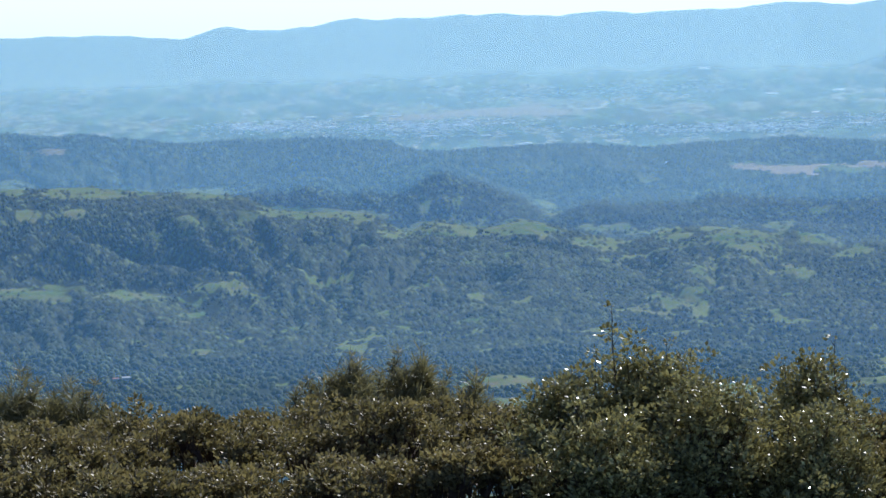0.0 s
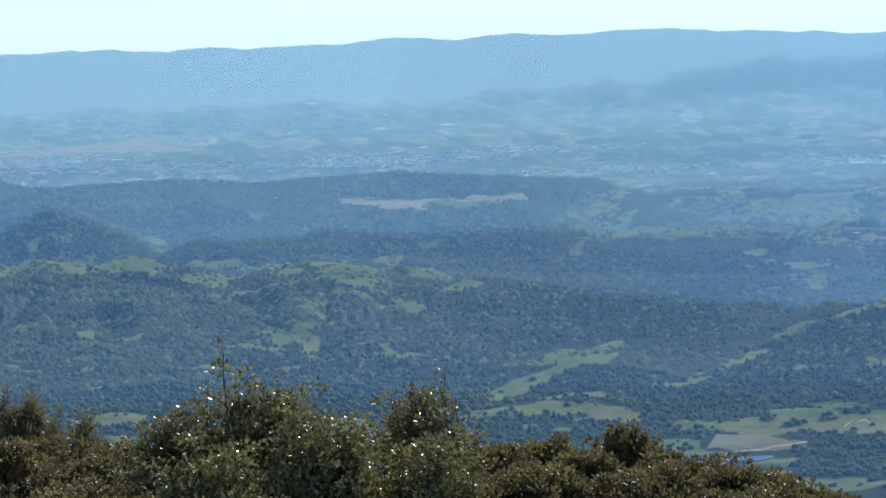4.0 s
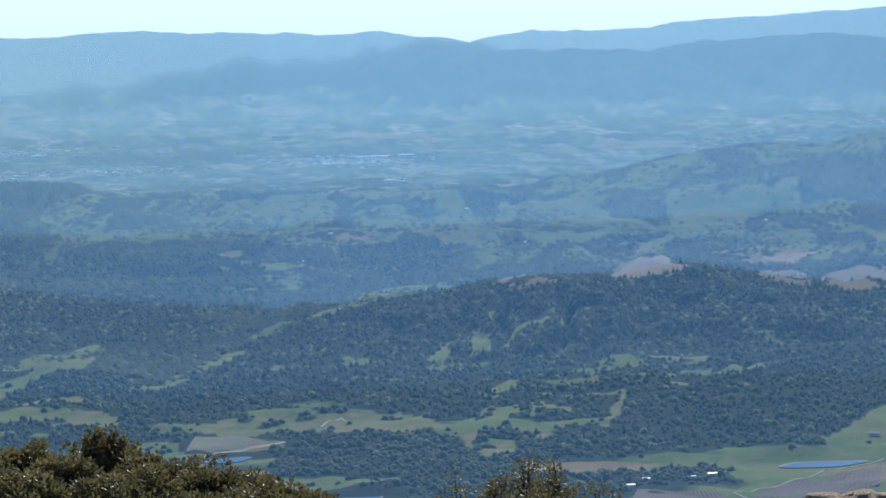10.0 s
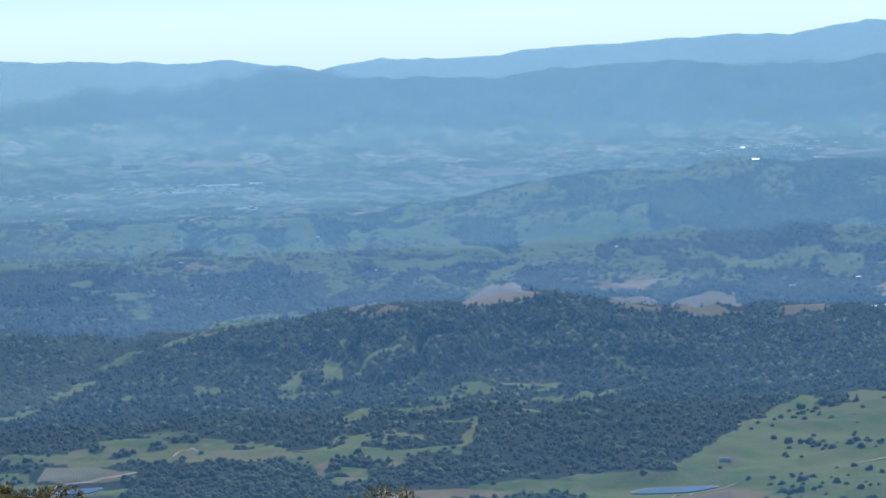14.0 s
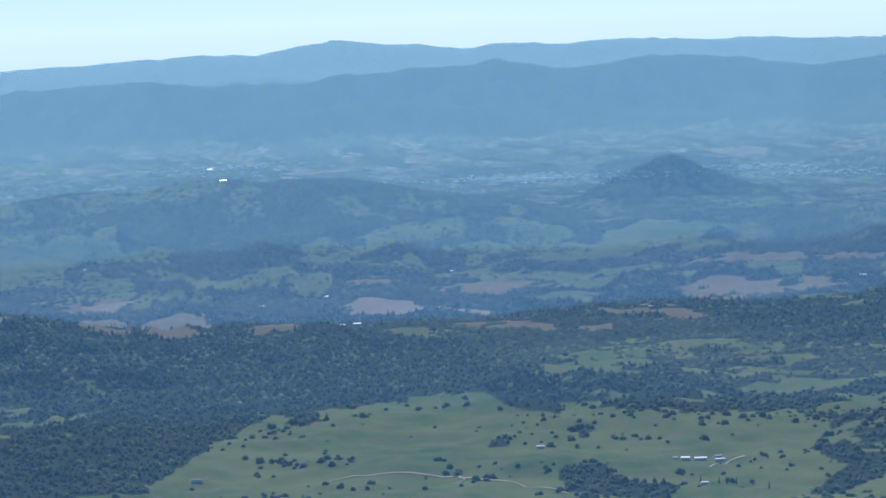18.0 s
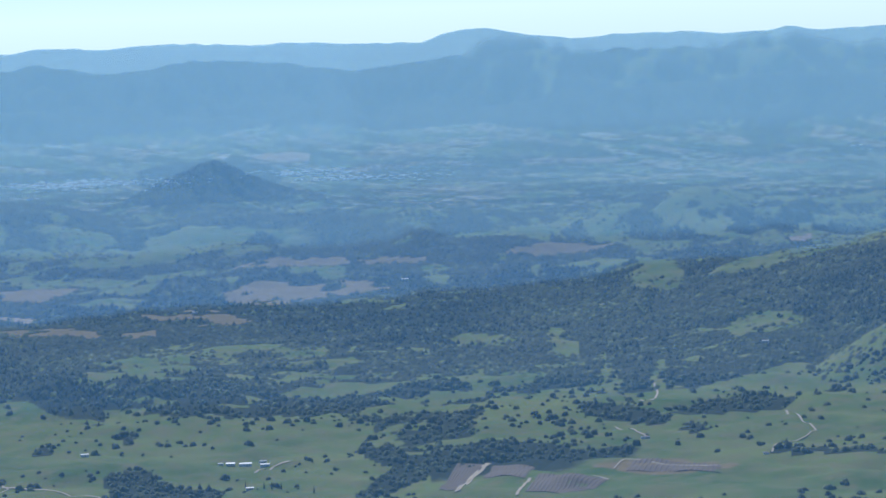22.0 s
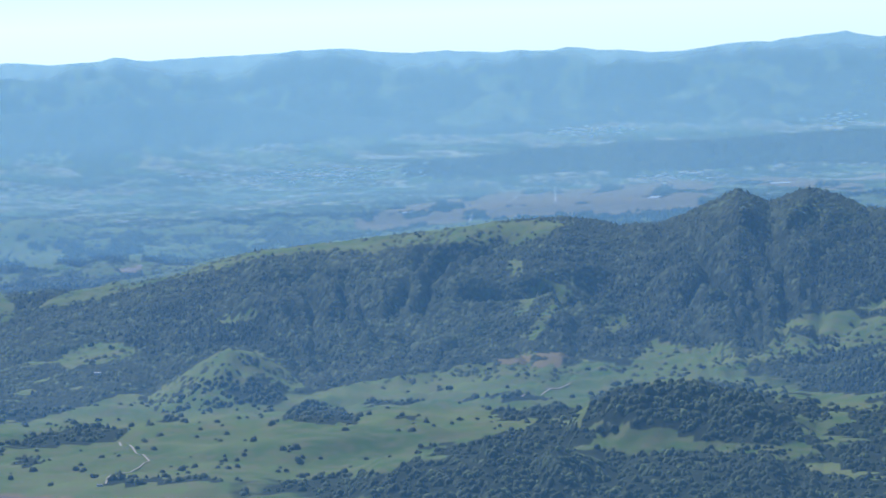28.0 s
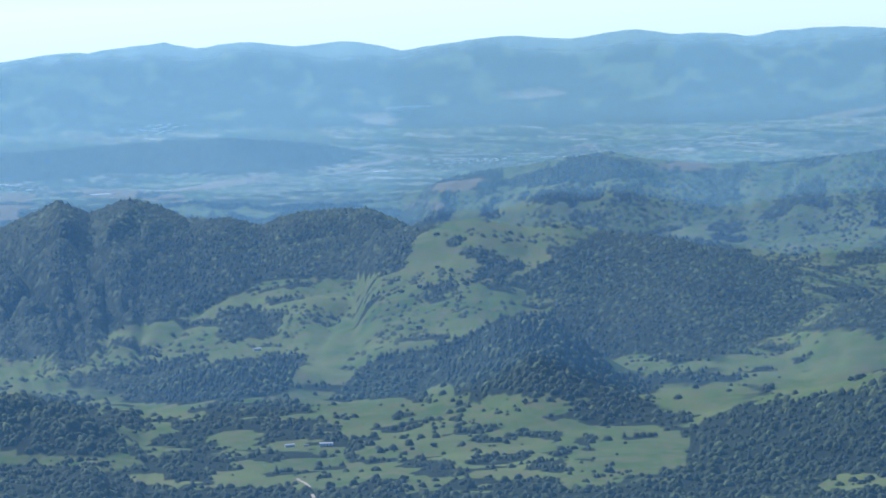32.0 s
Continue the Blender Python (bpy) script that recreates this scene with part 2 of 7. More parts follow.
# low rolling hills before the plain
ridge([(17.53, -3.18), (18.77, -2.93), (19.44, -2.80), (20.57, -2.65), (21.70, -2.69), (22.72, -2.51), (23.87, -2.62), (25.20, -2.59), (26.05, -2.77), (27.08, -2.93), (28.12, -3.06), (29.16, -3.33)], 3300, 461, 140, 0.12)
ridge([(21.94, -3.45), (23.46, -3.39), (25.17, -3.42), (27.07, -3.45), (28.96, -3.40), (29.53, -3.51), (31.32, -3.51), (32.65, -3.50), (34.07, -3.36)], 3050, 224, 130, 0.12)
ridge([(32.51, -3.35), (33.37, -3.28), (34.22, -3.37), (35.92, -3.56), (37.45, -3.31), (38.87, -3.13), (40.10, -3.34), (40.61, -3.34), (42.11, -3.58), (43.06, -3.76)], 3150, 237, 140, 0.12)
ridge([(-7.33, -2.34), (-5.93, -2.46), (-4.24, -2.64), (-2.97, -2.68), (-2.03, -2.61), (-0.90, -2.70)], 3300, 280, 150, 0.12)
ridge([(-5.90, -2.48), (-4.03, -2.63), (-2.15, -2.61), (-0.64, -2.81), (0.11, -2.89), (1.26, -2.81), (2.20, -2.77), (3.53, -2.87), (4.48, -2.80), (5.89, -2.78), (7.30, -2.87), (8.87, -2.95)], 3320, 280, 130, 0.12, 2.0)
ridge([(-3.80, -3.39), (-3.13, -3.28), (-2.08, -3.14), (0.01, -3.01), (0.47, -3.22), (1.13, -3.48)], 2950, 237, 150, 0.12)
ridge([(0.74, -3.87), (1.32, -3.70), (2.07, -3.80), (3.02, -3.62), (3.98, -3.36), (4.92, -3.25), (6.33, -3.24), (6.66, -3.22), (7.36, -3.34), (7.70, -3.23), (8.64, -3.47)], 3050, 251, 150, 0.12)
ridge([(8.64, -3.45), (9.79, -3.29), (11.12, -3.23), (12.44, -3.30), (13.86, -3.28), (14.90, -3.29), (16.03, -3.29), (16.39, -3.33), (16.77, -3.40), (17.52, -3.54)], 3150, 237, 140, 0.12)
ridge([(12.80, -4.02), (13.47, -3.92), (14.41, -4.13), (14.74, -4.19), (15.82, -4.27), (16.27, -3.97), (17.50, -4.15), (19.20, -4.16), (20.24, -4.21)], 2750, 210, 120, 0.12)
# the wooded hills with meadows on their tops
ridge([(-10.14, -3.12), (-7.36, -3.28), (-6.52, -3.28), (-5.68, -3.35), (-4.08, -3.48), (-3.33, -3.54), (-2.86, -3.76), (-1.16, -3.89), (-0.60, -4.24), (-0.12, -4.05), (0.73, -4.19), (1.40, -4.09), (3.10, -4.44), (4.05, -4.32), (5.18, -4.31), (5.67, -4.51), (6.77, -4.66), (7.09, -4.63), (8.23, -4.65), (9.17, -4.73), (10.12, -4.84), (10.88, -5.10), (11.62, -5.59)], 2380, 420, 200, 0.35)
ridge([(-10.20, -4.71), (-7.43, -5.01), (-6.21, -5.00), (-5.08, -5.19), (-3.87, -5.61), (-2.93, -6.11)], 1950, 190, 150, 0.3)
# the long dark wooded ridge and its spurs
ridge([(8.95, -6.26), (10.29, -5.90), (11.63, -5.69), (13.07, -5.30), (14.50, -5.08), (15.93, -4.90), (16.88, -4.78), (18.30, -4.77), (19.24, -4.65), (19.57, -4.62), (20.51, -4.82), (21.63, -4.97), (22.72, -5.09), (24.24, -5.24), (24.62, -5.26), (25.85, -5.51), (26.98, -5.82), (27.54, -6.21)], 2080, 300, 170, 0.45)
ridge([(7.14, -6.61), (7.81, -6.34), (8.77, -6.03), (9.53, -6.02), (10.28, -6.16), (10.71, -6.53), (11.48, -6.24), (12.34, -6.13)], 1830, 130, 110, 0.3)
ridge([(27.25, -6.20), (27.74, -5.89), (28.50, -5.85), (29.36, -5.94), (30.77, -6.14), (31.71, -6.33)], 1800, 120, 110, 0.3)
# tilled knolls behind it
ridge([(16.05, -4.86), (16.53, -4.73), (17.00, -4.83), (17.66, -4.87), (18.24, -4.68), (18.91, -4.51), (19.47, -4.69), (20.41, -4.81), (20.66, -4.92), (21.60, -4.93), (22.46, -4.76), (23.02, -5.00), (23.78, -4.99), (24.54, -5.08), (25.68, -5.11), (26.62, -5.19), (27.57, -5.36)], 2330, 110, 120, 0.15)
# the great wooded ridge with two summits
ridge([(36.63, -4.87), (37.20, -4.70), (37.81, -4.49), (38.63, -4.64), (38.85, -4.60), (39.30, -4.48), (40.06, -4.38), (41.11, -4.23), (41.33, -4.19), (41.68, -4.06), (42.44, -3.86), (44.01, -3.77), (45.44, -3.64), (46.67, -3.51), (47.81, -3.52), (48.75, -3.69), (49.50, -3.64), (49.94, -3.48), (50.47, -3.26), (50.75, -3.14), (51.01, -3.22), (51.27, -3.35), (51.94, -3.12), (52.50, -3.32), (52.92, -3.53), (53.63, -3.54), (54.10, -3.69), (54.48, -3.55), (55.34, -3.44), (56.00, -3.46), (56.47, -3.71)], 2420, 480, 220, 0.36)
# the meadow-topped hill and its wooded shoulder
ridge([(56.13, -3.83), (56.89, -3.76), (57.34, -3.73), (57.74, -3.69), (58.57, -3.87), (59.24, -3.78), (59.80, -3.97), (60.65, -4.07), (61.87, -4.34), (62.99, -4.67), (63.92, -4.96)], 2150, 330, 170, 0.03)
ridge([(56.67, -6.53), (57.26, -6.07), (57.84, -5.62), (58.52, -5.30), (59.04, -5.47), (59.64, -5.95), (60.20, -6.36)], 1720, 90, 90, 0.15, 0.3)
ridge([(57.18, -3.04), (58.13, -2.88), (59.08, -2.77), (60.04, -2.66), (60.79, -2.84), (61.63, -2.91), (63.04, -2.94), (63.98, -2.84), (64.92, -2.75), (66.77, -2.70)], 3000, 260, 160, 0.15)
ridge([(60.37, -4.10), (61.32, -4.00), (62.53, -4.24), (63.76, -4.13), (64.88, -4.05), (66.74, -4.00)], 2500, 240, 150, 0.15)
ridge([(62.29, -6.05), (62.96, -5.78), (63.72, -5.38), (64.56, -5.17), (66.26, -4.83)], 1900, 170, 120, 0.25)
ridge([(60.82, -7.61), (61.59, -7.21), (62.45, -6.99), (63.40, -6.74), (64.52, -6.43), (66.69, -5.96)], 1560, 130, 110, 0.2)
# the grassy pointed knoll and the small wooded hills near the meadows
ridge([(40.62, -6.26), (41.25, -5.93), (41.64, -5.69), (42.15, -5.44), (42.60, -5.59), (42.97, -5.84), (43.52, -6.24)], 1850, 80, 70, 0.1, 0.2)
ridge([(43.82, -8.19), (44.49, -7.57), (45.28, -7.51), (46.24, -7.48), (46.42, -7.18), (47.18, -7.64), (47.56, -7.32), (48.60, -7.82), (48.88, -7.61), (50.02, -7.79), (51.14, -7.68)], 1420, 80, 90, 0.2, 0.4)
ridge([(47.96, -6.77), (48.54, -6.41), (49.31, -6.28), (50.07, -6.32), (50.82, -6.59), (51.66, -7.05)], 1570, 70, 70, 0.2, 0.3)
ridge([(51.77, -6.47), (52.73, -6.03), (53.67, -5.96), (54.64, -6.10), (55.58, -6.23)], 1760, 70, 60, 0.1, 0.4)


def creases(x, y):
    """Small gullies: nought along their beds, rising to the spurs between them."""
    return np.minimum(np.abs(fbm(x + 14 * fbm(x, y, 60, 2, 85), y, 78, 3, 83)), 0.5)


# levelled ground round the farm ponds: bearing, distance, half its width and depth, height
LEVELS = ((11.64, 1465, 9.2, 8.9, 1.0), (21.66, 1421, 17.0, 10.0, -1.8), (13.61, 1350, 14.3, 6.0, -0.8))


def land(az, r):
    """Height of the ground, for arrays of bearing (degrees) and distance."""
    x, y = r * np.sin(np.radians(az)), r * np.cos(np.radians(az))
    warp = fbm(x, y, 420, 3, 5)
    total, peak = np.zeros_like(r), np.zeros_like(r)
    for (ca, ce), rc, front, back, gully, taper in RIDGES:
        cut = (az > ca[0] - taper) & (az < ca[-1] + taper)
        if not cut.any():
            continue
        a, rr = az[cut], r[cut]
        el = np.interp(a, ca, ce) + (0.085 * fbm(a, 0 * a, 0.9, 5, 9) + 0.015 * fbm(a, 0 * a, 0.5, 2, 12) if rc > 4300 else 0.012 * fbm(a, 0 * a, 0.4, 3, 8))
        line = rc * (1 + 0.006 * np.sin(a * 1.7 + rc))
        top = EYE + line * np.tan(np.radians(el)) - base(line)
        off = (rr - line) / np.where(rr < line, front, back)
        shape = np.exp(-2.0 * np.abs(off) ** 1.7)
        side = np.clip((a - ca[0] + taper) / taper, 0, 1) * np.clip((ca[-1] + taper - a) / taper, 0, 1)
        along = np.radians(a) * rc + 0.3 * (rr - line) * np.sin(a * 0.9 + rc)
        cutv = 1 - 3.4 * np.abs(fbm(along, (rr - line) * 0.3, front * 0.1 + 22, 4, int(rc) % 97))
        cutv = np.maximum(cutv, 0)
        h = np.maximum(top, 0) * shape * side * side * (3 - 2 * side) * (1 - np.minimum(gully * np.interp(a, [50.5, 52.5], [1, 0.4]) * cutv ** 1.3 * (1 - shape ** 4) * 2.2, 0.7))
        peak[cut] = np.maximum(peak[cut], shape * side)
        total[cut] = (total[cut] ** 12 + np.maximum(h, 0) ** 12) ** (1 / 12)
    far = np.clip((r - 1040) / 160, 0, 1) * np.clip((4300 - r) / 500, 0, 1)
    meads = (np.abs(fbm(x, y, 150, 3, 37)) - 0.2) * 5 * np.clip((r - 1100) / 150, 0, 1) * np.clip((1650 - r) / 200, 0, 1) * (1 - peak)
    rolling = np.maximum(fbm(x, y, 260, 4, 31) + 0.25 * warp, -0.3) * 5.5 * np.clip((r - 2000) / 900, 0.12, 1) * far
    small = (fbm(x, y, 60, 3, 77) * 3.4 * (1 - peak ** 4) + creases(x, y) * np.where(az > 52, np.interp(r, [2250, 2400], [4, 10]), 10) * np.clip((2700 - r) / 600, 0.3, 1) * (1 - peak ** 4) * np.clip(0.45 + total / 30, 0, 1) + (creases(x * 2.0 + 500, y * 2.0) - 0.1) * np.where(az > 52, np.interp(r, [2250, 2400], [4, 15]), 15) * np.clip((2700 - r) / 600, 0, 1) * (1 - peak ** 6) * np.clip(0.3 + total / 30, 0, 1) + fbm(x, y, 22, 2, 79) * 0.5) * far
    pa = np.radians(az) * 3000
    knolls = np.maximum(fbm(pa, r * 0.4, 75, 4, 33), -0.12) * 15 * np.clip((r - 2150) / 300, 0, 1) * np.clip((3650 - r) / 250, 0, 1) * (1 - 0.8 * peak ** 3)
    far_relief = (np.abs(fbm(x, y, 75, 4, 61)) - 0.2) * np.interp(az, [8, 18], [14, 34]) * (1 - 0.8 * peak ** 3) * np.clip((r - 4250) / 150, 0, 1) * np.clip((4720 - r) / 120, 0, 1)
    tiny = fbm(x, y, 4, 3, 7) * 0.25 * np.clip(r / 5, 0, 1) * np.clip((200 - r) / 150, 0, 1)
    z = base(r) + total + rolling * np.clip(1 - total / 40, 0.2, 1) + small + meads + knolls + tiny + far_relief
    for a0, r0, half, deep, level in LEVELS:
        flat = np.clip(2.2 - np.hypot(np.radians(az - a0) * r0 / (half * 1.25), (r - r0) / (deep * 1.25)), 0, 1)
        z = z + (level - z) * flat * flat * (3 - 2 * flat)
    return z


AZ = np.concatenate([np.arange(-180, -10, 5.0), np.arange(-10, 67.5, 0.09), np.arange(70, 180.1, 5.0)])
RR = [0.02, 1.0, 2, 3.5, 5, 7, 9, 11, 13, 15, 17, 19, 21, 23, 25, 27, 30, 34, 40, 50, 65, 90, 130, 190, 270, 370, 500, 650, 800, 950, 1080, 1170]
while RR[-1] < 4985:
    RR.append(RR[-1] + np.interp(RR[-1], [1200, 2600, 5000], [6.5, 10.0, 14.0]))
RR = np.array(RR)
GA, GR = np.meshgrid(AZ, RR, indexing="ij")
GZ = land(GA.ravel(), GR.ravel()).reshape(GA.shape)
GX, GY = GR * np.sin(np.radians(GA)), GR * np.cos(np.radians(GA))
GE = np.degrees(np.arctan2(GZ - EYE, GR))
WA = GA + 0.16 * fbm(GX, GY, 45, 4, 201) + 0.05 * fbm(GX, GY, 12, 2, 207)
WE = GE + 0.06 * fbm(GX, GY, 45, 3, 203)
RAG = fbm(GX, GY, 26, 3, 205)

# ---- land cover: 0 grass, 1 soil, 2 fields of the plain, 3 pale dry plots; the rest is wood ----
COVER = np.zeros((*GA.shape, 4))
GRASS, SOIL, FIELD, DRY = 0, 1, 2, 3


def cover(kind, az, el, wide, high, tilt=0.0):
    """A patch of open land: its middle, half its width and height as seen from the summit, and its slant."""
    if kind in (SOIL, DRY):
        wide, high = wide * 0.85, high * 0.8
    i0, i1 = np.searchsorted(AZ, [az - wide * 1.3 - 0.6, az + wide * 1.3 + 0.6])
    c, s = math.cos(radians(tilt)), math.sin(radians(tilt))
    da, de = WA[i0:i1] - az, WE[i0:i1] - el
    u, v = (da * c + de * s) / wide, (de * c - da * s) / high
    inside = np.clip(1.5 - np.hypot(u, v) + 0.8 * RAG[i0:i1], 0, 1)
    COVER[i0:i1, :, kind] = np.maximum(COVER[i0:i1, :, kind], inside)


# the plain with its fields, and open oak country with scattered grass
PLAIN = np.clip((GR - 3350 + 120 * fbm(GX, GY, 300, 3, 3)) / 150, 0, 1) * (GE < np.interp(GA, [-4, 8, 18, 26, 36, 47, 50, 60], [-1.1, -1.3, -1.75, -1.85, -2.0, -1.95, -1.95, -2.2]) + 0.25 * fbm(GX, GY, 200, 3, 13))
COVER[:, :, FIELD] = np.where(GZ - base(GR) < 9, PLAIN, 0)
PA = np.radians(GA) * 3000
SAVANNA = np.clip((GA - 6) / 5, 0, 1) * np.clip((GR - 2400) / 150, 0, 1) * np.clip((3700 - GR) / 150, 0, 1)
COVER[:, :, GRASS] = np.clip((fbm(PA, GR * 0.33, 30, 4, 11) + 0.5 * fbm(GX, GY, 300, 2, 15) + 0.03) * 6, 0, 1) * SAVANNA * 0.95
HILLS = np.clip((GR - 4330) / 80, 0, 1) * np.clip((GA - 30) / 8, 0.45, 1)
COVER[:, :, GRASS] = np.maximum(COVER[:, :, GRASS], HILLS * np.clip(fbm(PA * 1.5, GR * 0.5, 34, 5, 19) * 5 - 0.2, 0, 0.75))
NEAR = np.clip((np.interp(GA, [18, 23, 40, 46], [1330, 1480, 1480, 1330]) - GR) / 60, 0, 1) * (GR > 700)
COVER[:, :, GRASS] = np.maximum(COVER[:, :, GRASS], NEAR * 0.9)
cover(GRASS, 0.07, -4.23, 0.64, 0.16, 5)
cover(GRASS, 1.40, -4.20, 0.49, 0.14, -5)
cover(GRASS, 2.62, -4.48, 0.54, 0.12, 0)
cover(GRASS, 5.18, -4.50, 0.64, 0.23, -8)
cover(GRASS, 4.56, -4.86, 0.19, 0.16, -30)
cover(GRASS, 5.92, -5.00, 0.31, 0.12, -15)
cover(GRASS, -0.60, -4.27, 0.44, 0.10, 15)
cover(GRASS, -2.11, -3.84, 1.06, 0.09, -4)
cover(GRASS, -3.89, -3.48, 0.54, 0.08, -6)
cover(GRASS, -5.68, -3.39, 0.96, 0.11, -2)
cover(GRASS, -7.18, -3.27, 0.33, 0.12, 0)
cover(GRASS, 5.67, -3.30, 0.75, 0.11, -5)
cover(GRASS, 6.70, -3.29, 0.44, 0.09, 0)
cover(GRASS, -1.52, -5.98, 0.12, 0.19, 0)
cover(GRASS, -6.87, -5.03, 0.96, 0.10, 0)
cover(GRASS, -4.53, -5.54, 0.44, 0.11, 5)
cover(GRASS, -1.41, -6.17, 0.21, 0.08, 20)
cover(GRASS, 0.76, -6.74, 0.64, 0.14, 5)
cover(GRASS, 4.94, -6.97, 0.44, 0.14, 0)
cover(GRASS, 1.04, -7.17, 0.64, 0.12, 0)
cover(GRASS, 4.30, -5.68, 0.11, 0.21, 0)
cover(GRASS, -6.96, -3.72, 0.18, 0.08, 0)
cover(GRASS, -6.16, -3.71, 0.23, 0.10, 0)
cover(GRASS, -4.29, -3.92, 0.23, 0.08, 0)
cover(GRASS, -3.12, -4.32, 0.33, 0.07, 0)
cover(GRASS, -6.49, -5.09, 0.33, 0.09, 0)
cover(GRASS, -7.47, -6.18, 0.33, 0.08, 0)
cover(DRY, 0.99, -2.19, 1.16, 0.08, 0)
cover(DRY, 5.79, -3.29, 0.54, 0.07, 4)
cover(DRY, 7.48, -3.26, 0.64, 0.06, 0)
cover(DRY, -0.25, -2.28, 0.64, 0.05, 0)
cover(DRY, 8.07, -1.79, 0.44, 0.05, 0)
cover(SOIL, -6.64, -2.68, 0.44, 0.08, 0)
cover(SOIL, 5.67, -3.28, 0.64, 0.09, -4)
cover(GRASS, 9.01, -6.99, 0.85, 0.19, 0)
cover(GRASS, 13.39, -7.15, 1.27, 0.16, 0)
cover(GRASS, 11.94, -8.13, 2.10, 0.14, 0)
cover(GRASS, 7.79, -6.43, 0.70, 0.11, 25)
cover(GRASS, 8.66, -5.94, 0.49, 0.10, 8)
cover(GRASS, 11.32, -6.25, 1.01, 0.10, 15)
cover(GRASS, 12.48, -5.57, 0.38, 0.11, 25)
cover(GRASS, 9.72, -5.64, 0.96, 0.08, 14)
cover(GRASS, 13.51, -5.92, 0.64, 0.08, 6)
cover(GRASS, 15.26, -6.10, 0.25, 0.21, 0)
cover(GRASS, 15.93, -5.86, 0.19, 0.21, 0)
cover(GRASS, 14.37, -5.89, 0.23, 0.07, 0)
cover(GRASS, 16.34, -6.59, 0.33, 0.08, 0)
cover(GRASS, 17.23, -6.56, 0.23, 0.10, 0)
cover(GRASS, 14.80, -3.64, 0.59, 0.16, 0)
cover(GRASS, 16.11, -3.73, 0.64, 0.14, 0)
cover(GRASS, 15.84, -3.38, 0.54, 0.12, 0)
cover(GRASS, 13.95, -3.38, 0.54, 0.10, 0)
cover(GRASS, 13.76, -3.74, 0.54, 0.09, 0)
cover(GRASS, 8.83, -3.57, 0.28, 0.10, 0)
cover(GRASS, 5.52, -3.28, 0.64, 0.10, -5)
cover(GRASS, 6.66, -3.29, 0.44, 0.08, 0)
cover(GRASS, 7.61, -3.22, 0.33, 0.06, 0)
cover(GRASS, 10.72, -3.72, 0.44, 0.07, 20)
cover(GRASS, 12.14, -4.14, 0.16, 0.12, 0)
cover(GRASS, 11.56, -4.22, 0.54, 0.08, 0)
cover(GRASS, 14.48, -5.00, 0.64, 0.09, 10)
cover(GRASS, 11.48, -3.70, 0.33, 0.08, 0)
cover(GRASS, 15.57, -7.05, 0.54, 0.12, 0)
cover(DRY, 12.86, -1.87, 0.75, 0.09, 0)
cover(DRY, 14.27, -2.34, 0.64, 0.06, 0)
cover(DRY, 8.52, -1.78, 0.33, 0.05, 0)
cover(DRY, 18.99, -2.61, 1.27, 0.06, 0)
cover(SOIL, 11.57, -7.44, 0.64, 0.12, 0)
cover(SOIL, 16.22, -7.48, 0.75, 0.15, 0)
cover(SOIL, 11.09, -7.85, 0.44, 0.10, 20)
cover(SOIL, 12.32, -7.93, 1.06, 0.10, 0)
cover(SOIL, 12.05, -7.50, 0.54, 0.08, 0)
cover(GRASS, 8.38, -6.84, 0.96, 0.16, 0)
cover(GRASS, 13.58, -7.18, 0.64, 0.16, 0)
cover(GRASS, 14.72, -7.27, 0.64, 0.16, 0)
cover(GRASS, 22.13, -7.44, 1.16, 0.31, 0)
cover(GRASS, 21.17, -7.89, 1.27, 0.19, 0)
cover(GRASS, 19.90, -2.95, 1.27, 0.15, 8)
cover(GRASS, 22.45, -2.73, 0.85, 0.15, 5)
cover(GRASS, 21.95, -3.82, 0.33, 0.10, 0)
cover(GRASS, 15.19, -6.09, 0.21, 0.23, 0)
cover(GRASS, 15.91, -5.90, 0.16, 0.25, 0)
cover(GRASS, 16.37, -6.57, 0.33, 0.09, 0)
cover(GRASS, 17.32, -6.56, 0.28, 0.10, 0)
cover(GRASS, 18.20, -7.15, 0.16, 0.25, -15)
cover(GRASS, 17.89, -6.67, 0.28, 0.08, 0)
cover(GRASS, 19.16, -5.62, 0.33, 0.07, 0)
cover(GRASS, 19.76, -5.22, 0.08, 0.12, 0)
cover(GRASS, 18.76, -4.67, 0.64, 0.16, -5)
cover(GRASS, 14.32, -5.27, 0.75, 0.08, 12)
cover(GRASS, 18.99, -7.93, 0.64, 0.12, 0)
cover(DRY, 23.78, -2.51, 0.44, 0.05, 0)
cover(DRY, 24.72, -2.48, 0.64, 0.05, 0)
cover(DRY, 13.03, -1.82, 0.64, 0.06, 0)
cover(SOIL, 22.39, -8.20, 1.27, 0.14, 0)
cover(SOIL, 16.24, -7.49, 0.54, 0.16, 0)
cover(SOIL, 17.56, -8.00, 1.58, 0.11, 0)
cover(SOIL, 13.96, -7.29, 0.54, 0.10, 0)
cover(GRASS, 25.99, -7.06, 3.14, 0.59, -2)
cover(GRASS, 27.53, -6.50, 0.64, 0.27, -10)
cover(GRASS, 30.74, -7.11, 2.62, 0.35, 0)
cover(GRASS, 24.06, -7.60, 2.00, 0.28, 0)
cover(GRASS, 32.14, -7.75, 1.16, 0.28, 0)
cover(GRASS, 28.93, -4.44, 0.64, 0.12, 0)
cover(GRASS, 28.92, -4.72, 0.54, 0.09, 0)
cover(GRASS, 29.36, -5.75, 0.75, 0.13, 5)
cover(GRASS, 30.07, -5.82, 0.23, 0.14, 0)
cover(GRASS, 32.29, -5.69, 0.54, 0.10, 5)
cover(GRASS, 29.62, -6.51, 0.75, 0.14, -12)
cover(GRASS, 31.51, -6.61, 0.96, 0.12, 0)
cover(GRASS, 26.53, -5.30, 0.59, 0.16, -5)
